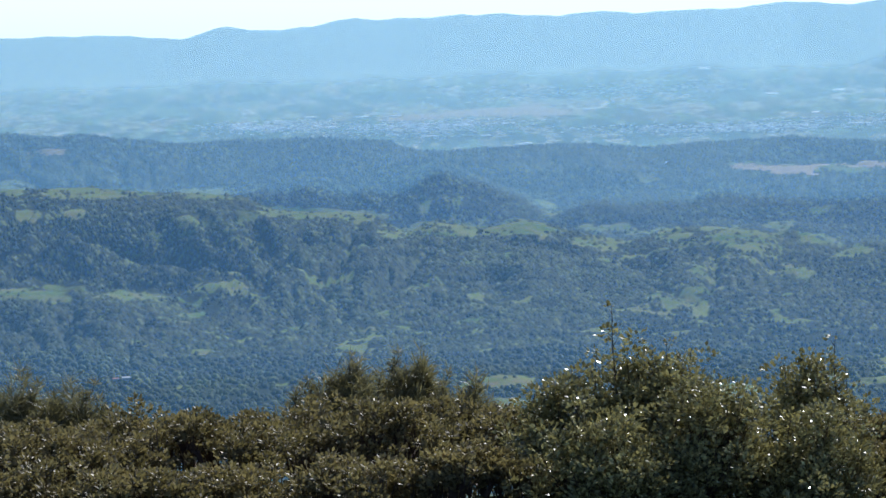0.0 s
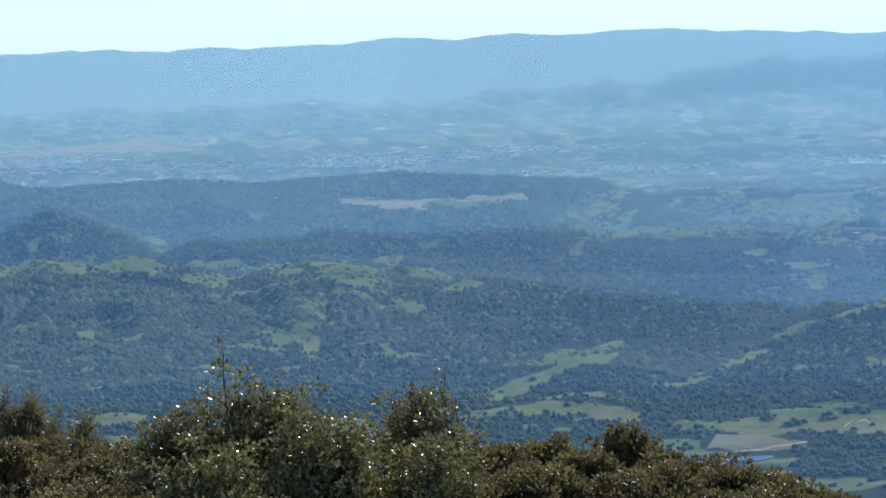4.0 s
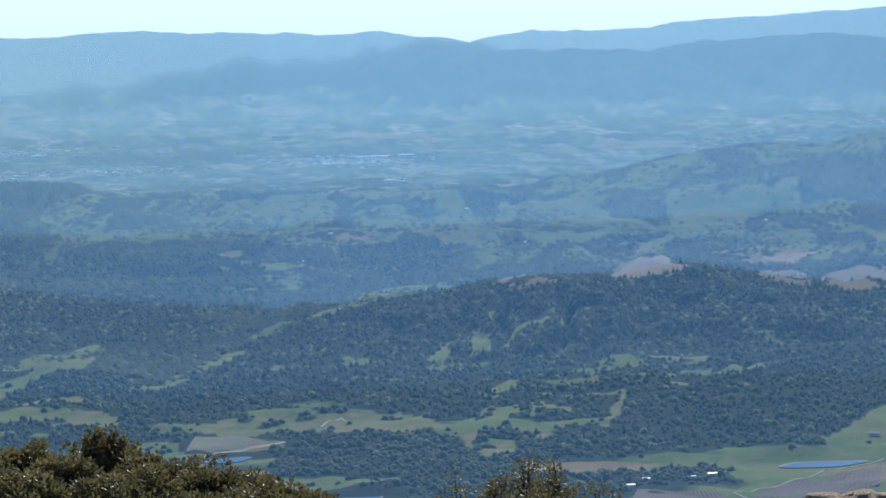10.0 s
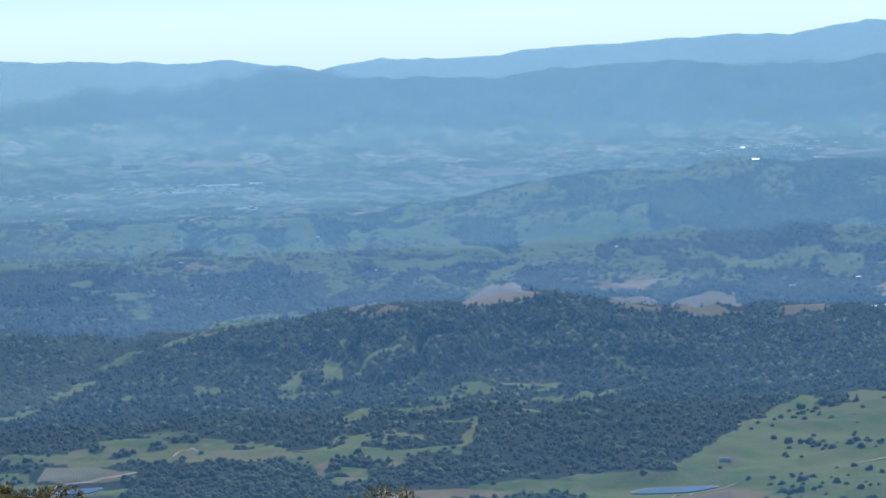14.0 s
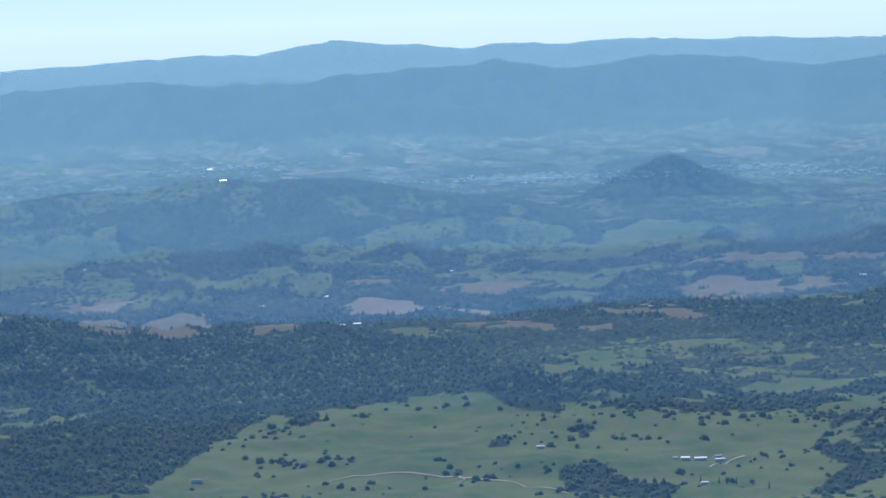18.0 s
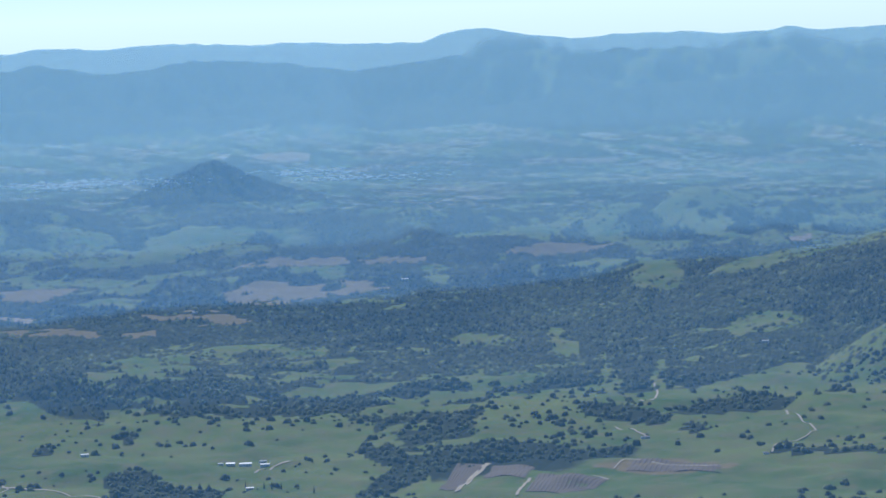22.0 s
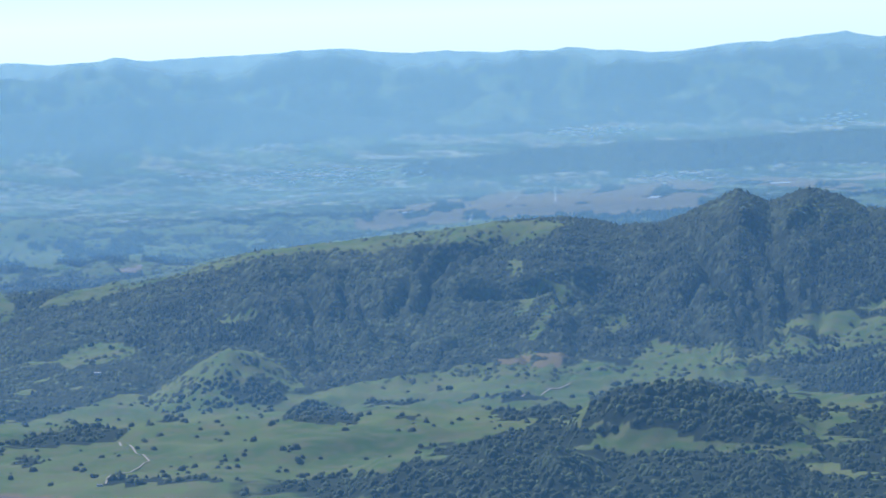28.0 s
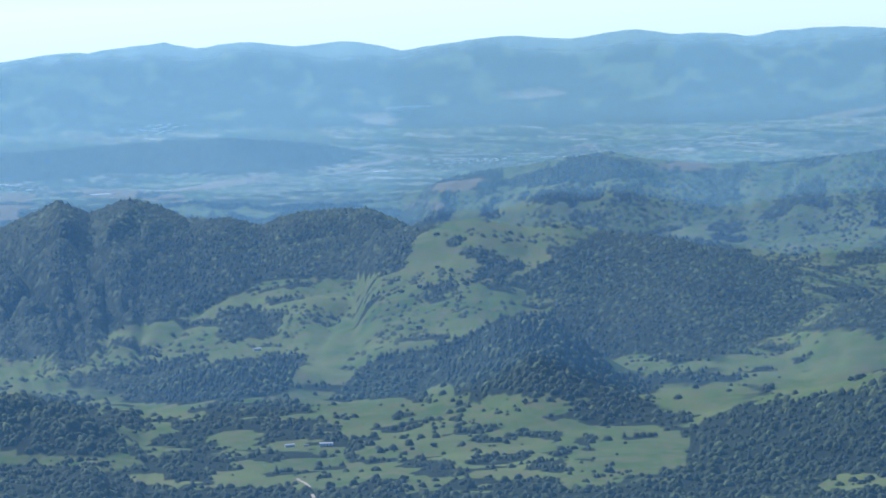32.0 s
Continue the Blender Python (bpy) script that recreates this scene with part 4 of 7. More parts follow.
patch(GRASS, [(37.59, -4.61), (37.96, -4.42), (38.54, -4.54), (38.48, -4.81), (38.13, -4.89), (37.73, -4.78)])
patch(GRASS, [(40.71, -6.24), (41.02, -6.00), (41.81, -5.56), (42.10, -5.44), (42.67, -5.56), (43.04, -5.83), (43.39, -6.17), (43.02, -6.20), (42.74, -6.03), (42.18, -5.79), (41.95, -6.14), (42.34, -6.55), (41.38, -6.65), (40.82, -6.34)])
patch(GRASS, [(38.66, -6.58), (39.68, -6.30), (40.30, -6.16), (40.72, -6.32), (41.11, -6.59), (40.42, -6.71), (39.28, -6.65)])
patch(GRASS, [(43.35, -6.36), (44.07, -6.15), (45.41, -6.01), (46.37, -5.97), (46.66, -5.84), (46.94, -5.97), (47.79, -6.07), (47.89, -6.36), (48.17, -6.46), (47.85, -6.85), (46.52, -6.90), (44.62, -6.74), (43.96, -6.62)])
patch(GRASS, [(48.82, -6.20), (48.93, -5.92), (49.31, -5.64), (50.04, -5.79), (50.03, -6.15), (49.38, -6.32)])
patch(GRASS, [(35.12, -6.58), (38.24, -6.54), (41.76, -6.75), (44.62, -6.86), (45.57, -7.04), (45.65, -7.28), (44.59, -7.66), (41.72, -7.64), (35.08, -7.31)])
patch(GRASS, [(44.28, -4.06), (45.24, -3.68), (46.19, -3.54), (47.42, -3.51), (48.22, -3.58), (47.60, -3.69), (46.74, -3.80), (46.08, -3.86), (45.14, -3.84)])
patch(GRASS, [(51.04, -5.61), (51.81, -5.24), (52.77, -5.17), (53.73, -4.82), (54.32, -4.56), (55.45, -4.62), (56.40, -4.55), (56.70, -4.28), (56.90, -3.91), (57.56, -3.70), (58.31, -3.81), (58.96, -4.16), (58.86, -4.44), (57.90, -4.88), (57.51, -5.25), (56.55, -5.69), (55.60, -5.87), (54.65, -5.75), (53.32, -5.70), (52.46, -5.86), (51.78, -6.02), (51.22, -5.86)], share=0.8)
patch(GRASS, [(45.12, -6.18), (45.60, -5.97), (46.65, -5.86), (47.22, -5.70), (47.96, -6.32), (47.86, -6.42), (46.53, -6.36)])
patch(GRASS, [(48.87, -6.00), (49.22, -5.64), (50.08, -5.74), (50.85, -5.97), (50.73, -6.17), (49.67, -6.32), (49.10, -6.39)])
patch(GRASS, [(48.37, -5.20), (48.67, -5.10), (48.87, -5.36), (48.57, -5.41)])
patch(GRASS, [(44.18, -6.15), (47.95, -6.43), (48.16, -6.99), (46.78, -7.04), (44.12, -7.49)], share=0.85)
patch(GRASS, [(50.81, -6.44), (52.05, -6.58), (53.67, -6.55), (55.38, -6.60), (56.90, -6.65), (59.05, -6.80), (59.04, -7.17), (57.44, -7.70), (55.52, -8.12), (52.66, -8.02), (51.92, -7.52)], share=0.62)
patch(GRASS, [(56.67, -3.97), (57.34, -3.75), (57.82, -3.68), (58.86, -3.90), (58.94, -4.43), (58.26, -4.78), (59.05, -5.29), (57.75, -5.62), (56.31, -5.95), (55.26, -5.91), (55.75, -5.45), (56.35, -4.71), (56.56, -4.25)], share=0.85)
patch(GRASS, [(58.29, -3.84), (59.24, -3.76), (59.81, -3.94), (59.70, -4.22), (59.04, -4.10)])
patch(GRASS, [(59.92, -6.17), (60.31, -6.04), (60.97, -6.20), (60.77, -6.40), (60.20, -6.35)])
patch(GRASS, [(62.28, -6.85), (63.42, -6.60), (64.53, -6.44), (64.53, -6.62), (63.70, -6.75), (62.94, -6.96)])
patch(GRASS, [(59.09, -8.32), (59.20, -7.66), (60.07, -7.40), (61.03, -7.34), (61.15, -8.00), (60.05, -8.16)], share=0.9)
patch(GRASS, [(62.26, -4.44), (63.02, -4.18), (64.60, -4.08), (64.59, -4.41), (63.39, -4.47), (63.01, -4.61)])
patch(GRASS, [(61.41, -4.13), (62.09, -3.68), (63.52, -3.16), (64.63, -2.91), (64.60, -3.99), (63.02, -3.99), (62.07, -4.25)], share=0.65)
patch(GRASS, [(56.28, -6.70), (57.81, -6.67), (58.94, -6.90), (58.55, -7.26), (57.21, -7.40), (55.30, -7.23), (54.94, -6.75)], share=0.75)
patch(GRASS, [(21.50, -7.80), (22.38, -7.25), (23.25, -6.82), (23.84, -6.61), (25.18, -6.48), (25.94, -6.37), (26.71, -6.29), (27.57, -6.37), (28.03, -6.64), (28.79, -6.81), (29.74, -6.98), (31.17, -6.87), (32.59, -6.84), (33.06, -7.08), (33.14, -7.36), (32.10, -7.52), (31.15, -7.59), (31.52, -7.79), (34.16, -7.48), (34.13, -8.25)])
patch(GRASS, [(28.83, -5.74), (29.41, -5.58), (30.24, -5.58), (30.18, -5.88), (29.21, -5.89)])
patch(GRASS, [(31.73, -5.77), (31.97, -5.60), (32.68, -5.59), (32.44, -5.79)])
patch(GRASS, [(28.80, -6.48), (29.10, -6.32), (29.71, -6.32), (29.57, -6.50)])
patch(GRASS, [(27.40, -5.86), (27.51, -5.77), (27.71, -6.25), (27.57, -6.26)])
patch(GRASS, [(22.89, -7.18), (23.38, -6.72), (23.86, -6.53), (24.61, -6.66), (25.47, -6.49), (26.39, -6.37), (26.35, -7.75), (23.82, -7.70)])
patch(GRASS, [(11.82, -5.85), (12.64, -5.48), (13.60, -5.28), (14.57, -5.06), (15.52, -4.97), (15.43, -4.84), (14.47, -4.96), (13.22, -5.29)])
patch(GRASS, [(9.61, -6.53), (10.71, -6.46), (12.01, -5.93), (11.92, -5.81), (10.71, -6.28)], share=0.72)
patch(GRASS, [(7.89, -6.05), (8.46, -5.80), (9.52, -5.90), (9.32, -6.08), (8.45, -6.06)], share=0.72)
patch(GRASS, [(15.02, -6.17), (15.30, -5.89), (15.51, -5.94), (15.35, -6.27)])
patch(GRASS, [(15.76, -5.69), (16.09, -5.72), (16.11, -6.05), (15.80, -6.08)])
patch(GRASS, [(17.07, -6.55), (17.97, -6.45), (17.87, -6.62), (17.18, -6.68)])
patch(GRASS, [(16.09, -6.67), (16.52, -6.50), (16.74, -6.62), (16.32, -6.73)])
patch(GRASS, [(18.21, -6.92), (18.39, -6.79), (18.33, -7.11), (17.95, -7.35), (18.06, -7.13)], bare=0.47)
patch(GRASS, [(17.38, -6.35), (18.34, -6.14), (18.41, -6.34), (17.86, -6.46)], share=0.6)
patch(GRASS, [(7.84, -7.09), (8.23, -6.79), (9.55, -6.80), (9.76, -7.16), (8.97, -7.23)], share=0.72, bare=0.47)
patch(GRASS, [(10.92, -7.13), (12.40, -6.92), (13.16, -7.05), (13.73, -6.97), (15.07, -7.11), (15.49, -7.34), (14.68, -7.34), (13.53, -7.24), (11.81, -7.32)], share=0.85, bare=0.47)
patch(GRASS, [(15.43, -7.78), (16.02, -7.34), (16.69, -7.26), (16.99, -7.43), (16.38, -7.73)], share=0.8, bare=0.47)
patch(GRASS, [(19.24, -7.89), (20.48, -7.88), (21.14, -7.89), (22.74, -7.36), (22.73, -7.96), (20.66, -8.39)])
patch(GRASS, [(8.75, -3.57), (9.89, -3.20), (11.97, -3.18), (14.05, -3.35), (15.77, -3.24), (16.52, -3.53), (16.32, -3.90), (14.60, -3.94), (11.76, -3.79), (9.87, -3.76)], share=0.6)
patch(GRASS, [(17.48, -3.37), (18.44, -3.02), (19.86, -2.78), (22.86, -2.53), (22.85, -2.86), (19.85, -3.16), (18.90, -3.41)], share=0.6)
patch(GRASS, [(8.18, -5.97), (8.57, -5.87), (9.52, -5.87), (9.32, -6.01), (8.66, -6.04)], share=0.72)
patch(GRASS, [(7.26, -6.51), (8.17, -6.26), (8.37, -6.17), (8.51, -6.25), (7.40, -6.66)], share=0.72)
patch(GRASS, [(8.15, -6.92), (8.63, -6.82), (9.68, -6.85), (9.58, -7.11), (8.53, -7.17)], share=0.72, bare=0.47)
patch(GRASS, [(-3.09, -3.70), (-2.19, -3.77), (-1.13, -3.86), (-1.14, -3.99), (-2.01, -3.94), (-2.86, -3.82)])
patch(GRASS, [(-1.12, -4.28), (-0.30, -4.02), (0.57, -4.15), (0.56, -4.33), (-0.31, -4.35)])
patch(GRASS, [(0.55, -4.23), (1.22, -4.04), (1.71, -4.09), (1.80, -4.27), (1.21, -4.35)])
patch(GRASS, [(2.07, -4.37), (2.83, -4.35), (2.77, -4.64), (2.44, -4.52)])
patch(GRASS, [(3.26, -4.40), (3.97, -4.21), (4.27, -4.35), (3.97, -4.47)])
patch(GRASS, [(4.25, -4.43), (4.73, -4.29), (5.30, -4.32), (5.69, -4.59), (5.59, -4.90), (5.37, -4.69), (4.63, -4.53)])
patch(GRASS, [(4.32, -4.77), (4.74, -4.90), (4.54, -5.00)])
patch(GRASS, [(5.65, -4.96), (6.06, -4.91), (5.87, -5.13)])
patch(GRASS, [(6.47, -4.76), (7.00, -4.55), (7.30, -4.71), (6.80, -4.82)])
patch(GRASS, [(-5.95, -3.34), (-5.20, -3.30), (-4.62, -3.40), (-5.11, -3.48), (-5.95, -3.43)])
patch(GRASS, [(-4.38, -3.47), (-3.79, -3.35), (-3.49, -3.47), (-4.08, -3.56)])
patch(GRASS, [(0.57, -6.75), (1.43, -6.64), (1.54, -6.87), (0.75, -6.90)], share=0.72, bare=0.47)
patch(GRASS, [(7.24, -6.57), (7.81, -6.38), (8.83, -5.90), (8.83, -6.08), (7.90, -6.54)], share=0.72)
patch(GRASS, [(7.97, -7.06), (8.82, -6.84), (8.81, -7.07)], share=0.72, bare=0.47)
patch(GRASS, [(-6.01, -5.09), (-5.26, -5.04), (-4.49, -5.18), (-5.46, -5.22)])
patch(GRASS, [(-5.09, -5.51), (-4.43, -5.45), (-3.94, -5.42), (-4.34, -5.64)], share=0.72)
patch(GRASS, [(4.21, -5.57), (4.44, -5.44), (4.38, -5.85), (4.20, -5.91)], share=0.72)
patch(GRASS, [(-1.98, -6.03), (-1.32, -6.10), (-1.42, -6.29), (-1.61, -6.23)], share=0.72)
patch(GRASS, [(28.76, -6.64), (29.71, -6.62), (30.64, -6.91), (31.77, -7.01), (32.92, -6.92), (33.21, -7.29), (32.51, -7.46), (30.62, -7.37), (28.74, -7.08)])
patch(GRASS, [(28.89, -5.68), (29.76, -5.57), (30.24, -5.66), (30.13, -5.93), (29.36, -5.89)])
patch(GRASS, [(31.69, -5.77), (32.21, -5.59), (32.71, -5.64), (32.40, -5.77)])
patch(GRASS, [(34.46, -5.56), (34.89, -5.45), (35.85, -5.58), (35.45, -5.72), (34.69, -5.67)])
patch(GRASS, [(34.83, -6.43), (34.94, -5.97), (35.10, -6.07), (35.34, -6.43), (35.03, -6.53)])
patch(GRASS, [(36.38, -5.78), (36.76, -5.71), (36.70, -5.96), (36.39, -5.92)])
patch(GRASS, [(40.91, -6.11), (42.11, -5.49), (43.05, -5.84), (43.32, -6.13), (42.57, -5.83), (42.10, -6.00), (42.46, -6.39), (41.14, -6.40)])
patch(DRY, [(25.08, -4.74), (25.44, -4.60), (26.20, -4.70), (26.55, -4.83), (26.00, -4.92), (25.29, -4.89)])
patch(SOIL, [(21.89, -5.12), (21.71, -4.91), (22.40, -4.73), (22.79, -4.89), (22.99, -5.11), (22.47, -5.18)], share=0.78)
patch(SOIL, [(20.58, -4.81), (21.16, -4.80), (21.66, -5.05), (21.06, -5.06)], share=0.78)
patch(SOIL, [(26.48, -4.51), (27.45, -4.42), (28.42, -4.45), (27.73, -4.66), (26.78, -4.62)], share=0.78)
patch(SOIL, [(30.75, -4.62), (31.72, -4.49), (32.89, -4.49), (32.58, -4.72), (31.71, -4.87), (30.84, -4.81)], share=0.78)
patch(SOIL, [(29.41, -5.00), (30.57, -4.91), (31.34, -5.14), (30.56, -5.21)], share=0.78)
patch(DRY, [(26.58, -4.81), (27.64, -4.92), (27.54, -5.01)])
patch(SOIL, [(20.32, -4.67), (20.71, -4.46), (21.69, -4.51), (21.26, -4.72)], share=0.78)
patch(SOIL, [(23.47, -5.08), (23.81, -5.00), (24.38, -5.02), (24.13, -5.20), (23.61, -5.20)], share=0.78)
patch(SOIL, [(25.07, -4.32), (25.93, -4.31), (25.93, -4.40), (25.17, -4.39)])
patch(SOIL, [(26.85, -5.10), (27.90, -5.10), (28.85, -5.20), (28.66, -5.29), (27.14, -5.18)], share=0.78)
patch(SOIL, [(29.04, -5.25), (29.61, -5.21), (29.70, -5.32), (29.23, -5.34)])
patch(SOIL, [(30.79, -4.22), (31.74, -4.06), (34.26, -4.17), (34.25, -4.27), (31.73, -4.23)], share=0.78)
patch(DRY, [(31.44, -2.32), (32.36, -2.32), (32.37, -2.49), (31.79, -2.43)])
patch(SOIL, [(16.06, -4.96), (16.48, -4.74), (16.93, -4.77), (17.32, -4.88), (17.05, -4.96)], share=0.78)
patch(DRY, [(18.15, -4.83), (18.68, -4.52), (19.08, -4.49), (19.26, -4.64), (19.55, -4.66), (19.35, -4.82), (18.86, -4.85), (18.38, -4.86)])
patch(SOIL, [(17.68, -4.90), (18.31, -4.84), (18.02, -4.97)])
patch(SOIL, [(19.70, -4.48), (20.38, -4.43), (20.60, -4.57), (19.91, -4.57)], share=0.78)
patch(DRY, [(20.65, -4.56), (21.42, -4.50), (21.72, -4.51), (21.13, -4.72)])
patch(SOIL, [(20.71, -4.89), (21.22, -4.78), (21.73, -5.01)], share=0.78)
patch(SOIL, [(21.76, -5.02), (22.17, -4.81), (22.80, -4.77), (22.80, -5.05), (22.35, -5.13)], share=0.78)
patch(SOIL, [(12.99, -3.98), (13.65, -3.92), (14.50, -4.08), (13.65, -4.11)], share=0.78)
patch(SOIL, [(14.60, -4.13), (15.46, -4.06), (15.55, -4.14), (14.98, -4.22)], share=0.78)
patch(DRY, [(4.55, -3.21), (5.23, -3.20), (6.19, -3.31), (6.38, -3.43), (5.61, -3.39)])
patch(DRY, [(6.27, -3.23), (7.31, -3.20), (8.08, -3.19), (7.49, -3.28)])
patch(DRY, [(-0.25, -2.22), (0.89, -2.18), (2.22, -2.25), (2.03, -2.30), (0.70, -2.28)])
patch(SOIL, [(29.39, -4.95), (30.17, -4.88), (30.76, -5.00), (30.53, -5.19), (29.78, -5.08)], share=0.78)
patch(SOIL, [(30.74, -4.64), (31.32, -4.48), (32.64, -4.50), (33.44, -4.53), (33.62, -4.67), (32.63, -4.77), (31.96, -4.83), (31.12, -4.77)], share=0.78)
patch(SOIL, [(35.51, -4.13), (36.09, -3.99), (37.46, -4.05), (37.03, -4.19), (36.08, -4.22)], share=0.78)
patch(DRY, [(40.22, -4.05), (40.75, -3.98), (40.69, -4.09), (40.36, -4.12)])
patch(SOIL, [(40.12, -2.77), (40.69, -2.77), (40.60, -2.84)])
patch(SOIL, [(43.99, -3.51), (45.23, -3.42), (46.18, -3.36), (46.17, -3.50), (44.74, -3.59)], share=0.78)
patch(DRY, [(46.27, -3.37), (46.38, -3.09), (47.70, -2.99), (47.69, -3.46)])
patch(SOIL, [(45.71, -3.23), (46.28, -3.08), (46.27, -3.37)])
patch(SOIL, [(47.74, -3.42), (47.80, -3.04), (50.13, -2.92), (50.11, -3.41), (48.53, -3.49)], share=0.78)
patch(SOIL, [(46.47, -5.84), (47.42, -5.75), (47.41, -5.96), (46.94, -5.95)], share=0.78)
patch(SOIL, [(44.31, -3.55), (46.19, -3.47), (47.61, -3.46), (49.03, -3.47), (50.37, -3.19), (50.38, -3.00), (49.05, -3.00), (47.15, -3.01), (45.26, -3.18), (44.32, -3.31)], share=0.78)
patch(SOIL, [(50.38, -3.00), (51.33, -2.93), (52.85, -3.10), (52.84, -3.24), (52.37, -3.18), (51.52, -3.10)], share=0.78)
patch(WOOD, [(43.28, -6.43), (44.06, -6.60), (44.26, -6.82), (43.67, -6.80), (42.91, -6.67)])
patch(WOOD, [(38.30, -6.89), (39.09, -6.67), (40.44, -6.73), (40.12, -6.93), (38.69, -6.96)])
patch(WOOD, [(36.60, -6.67), (37.56, -6.77), (38.24, -6.96), (37.93, -7.11), (36.99, -6.91)])
patch(WOOD, [(38.35, -7.18), (38.69, -7.10), (38.95, -7.19), (38.68, -7.27)])
patch(WOOD, [(44.44, -7.77), (45.16, -7.59), (45.83, -7.50), (46.68, -7.72), (47.63, -7.74), (48.58, -7.88), (49.97, -8.01), (49.95, -8.69), (44.55, -8.53), (44.66, -8.14)])
patch(WOOD, [(45.63, -7.34), (46.80, -7.01), (47.67, -7.29), (47.56, -7.59), (46.31, -7.60)])
patch(WOOD, [(48.12, -6.76), (48.62, -6.47), (50.02, -6.42), (50.00, -7.00), (49.17, -7.07), (48.42, -6.96)])
patch(WOOD, [(41.83, -6.04), (42.45, -6.16), (42.72, -6.44), (42.16, -6.34)])
patch(WOOD, [(35.08, -7.26), (36.58, -7.39), (36.48, -7.50), (35.07, -7.42)])
patch(WOOD, [(39.81, -7.53), (41.72, -7.60), (41.91, -7.68), (40.00, -7.64)])
patch(WOOD, [(53.30, -5.11), (53.73, -5.01), (54.41, -5.20), (54.30, -5.54), (53.52, -5.52)])
patch(WOOD, [(51.88, -6.50), (52.25, -6.21), (53.12, -5.96), (53.70, -5.91), (54.27, -5.84), (54.76, -5.92), (54.44, -6.26), (53.67, -6.47), (52.71, -6.63)], firs=1.0)
patch(WOOD, [(56.99, -6.39), (57.31, -5.81), (57.89, -5.45), (58.45, -5.30), (59.09, -5.46), (59.06, -6.44), (57.95, -6.46)], firs=1.0)
patch(WOOD, [(55.27, -6.52), (55.78, -6.14), (56.73, -6.17), (57.02, -6.43), (56.52, -6.66), (55.57, -6.67)])
patch(WOOD, [(48.00, -7.00), (48.23, -6.52), (49.10, -6.37), (49.86, -6.45), (50.81, -6.44), (51.37, -6.75), (51.66, -7.14), (50.78, -7.21), (49.82, -7.27), (48.70, -6.82)])
patch(WOOD, [(46.76, -7.22), (47.27, -6.88), (47.92, -7.05), (48.31, -7.28), (47.53, -7.35)])
patch(WOOD, [(44.09, -7.93), (44.67, -7.66), (45.62, -7.52), (46.58, -7.37), (47.23, -7.59), (47.89, -7.73), (49.43, -7.50), (50.77, -7.55), (51.71, -7.78), (52.01, -8.10), (51.90, -8.30)])
patch(GRASS, [(57.42, -7.72), (58.11, -7.34), (59.04, -7.15), (59.00, -8.50), (55.51, -8.42), (56.47, -8.24), (57.61, -8.10)], share=0.3)
patch(WOOD, [(57.58, -4.70), (58.01, -4.46), (58.48, -4.47), (58.38, -4.63), (57.81, -4.76)])
patch(WOOD, [(57.25, -6.27), (57.56, -5.71), (58.24, -5.35), (59.00, -5.33), (59.17, -5.95), (59.15, -6.33), (58.19, -6.49)], firs=1.0)
patch(WOOD, [(59.22, -4.34), (59.81, -3.94), (60.94, -4.12), (62.07, -4.34), (63.18, -4.94), (62.97, -5.69), (61.07, -6.01), (59.64, -5.97), (59.19, -5.39)])
patch(WOOD, [(57.90, -3.13), (58.47, -3.03), (59.03, -2.89), (59.34, -2.81), (59.41, -3.10), (59.02, -3.17), (58.46, -3.19)])
patch(WOOD, [(58.40, -3.41), (58.85, -3.30), (59.38, -3.27), (59.40, -3.44), (58.95, -3.50)])
patch(GRASS, [(59.25, -3.21), (59.52, -3.14), (60.08, -3.12), (60.76, -3.09), (60.84, -3.17), (60.19, -3.25), (59.63, -3.28)], share=0.85)
patch(GRASS, [(59.29, -3.61), (59.46, -3.49), (59.79, -3.46), (59.96, -3.57), (59.67, -3.69)], share=0.85)
patch(WOOD, [(57.64, -4.57), (58.08, -4.45), (58.55, -4.56), (58.07, -4.70)])
patch(WOOD, [(59.07, -5.95), (59.92, -6.26), (59.72, -6.64), (57.23, -6.65), (57.24, -6.36)])
patch(WOOD, [(61.10, -8.09), (61.31, -7.35), (61.99, -6.99), (63.12, -7.02), (64.53, -6.67), (64.50, -7.80), (63.27, -8.34), (62.89, -8.53), (61.37, -8.50)])
patch(GRASS, [(55.94, -7.92), (56.82, -7.58), (57.68, -7.42), (58.45, -7.30), (59.11, -7.56), (59.09, -8.13), (58.42, -8.20), (57.18, -8.06), (56.60, -8.34)], share=0.35)
patch(WOOD, [(49.64, -6.50), (50.58, -6.45), (51.50, -6.97), (51.59, -7.26), (50.54, -7.30), (49.62, -6.97)])
patch(WOOD, [(26.72, -6.14), (27.40, -5.74), (28.06, -5.86), (28.81, -6.29), (29.76, -6.43), (28.80, -6.50), (27.85, -6.37)], firs=0.8)
patch(WOOD, [(28.67, -7.61), (29.34, -7.52), (29.71, -7.83), (30.70, -7.96), (30.46, -8.16), (28.75, -8.01)])
patch(WOOD, [(33.10, -7.38), (33.35, -6.88), (34.17, -6.90), (34.16, -7.50)])
patch(WOOD, [(24.02, -6.67), (24.41, -6.50), (24.74, -6.65), (24.40, -6.71)])
patch(WOOD, [(27.44, -7.21), (27.69, -6.99), (27.87, -7.18)])
patch(WOOD, [(28.89, -6.81), (29.12, -6.82), (29.21, -7.11), (29.02, -7.10)])
patch(WOOD, [(12.31, -7.95), (12.76, -7.38), (13.53, -7.30), (14.49, -7.33), (15.64, -7.58), (15.42, -7.97), (13.98, -8.11)])
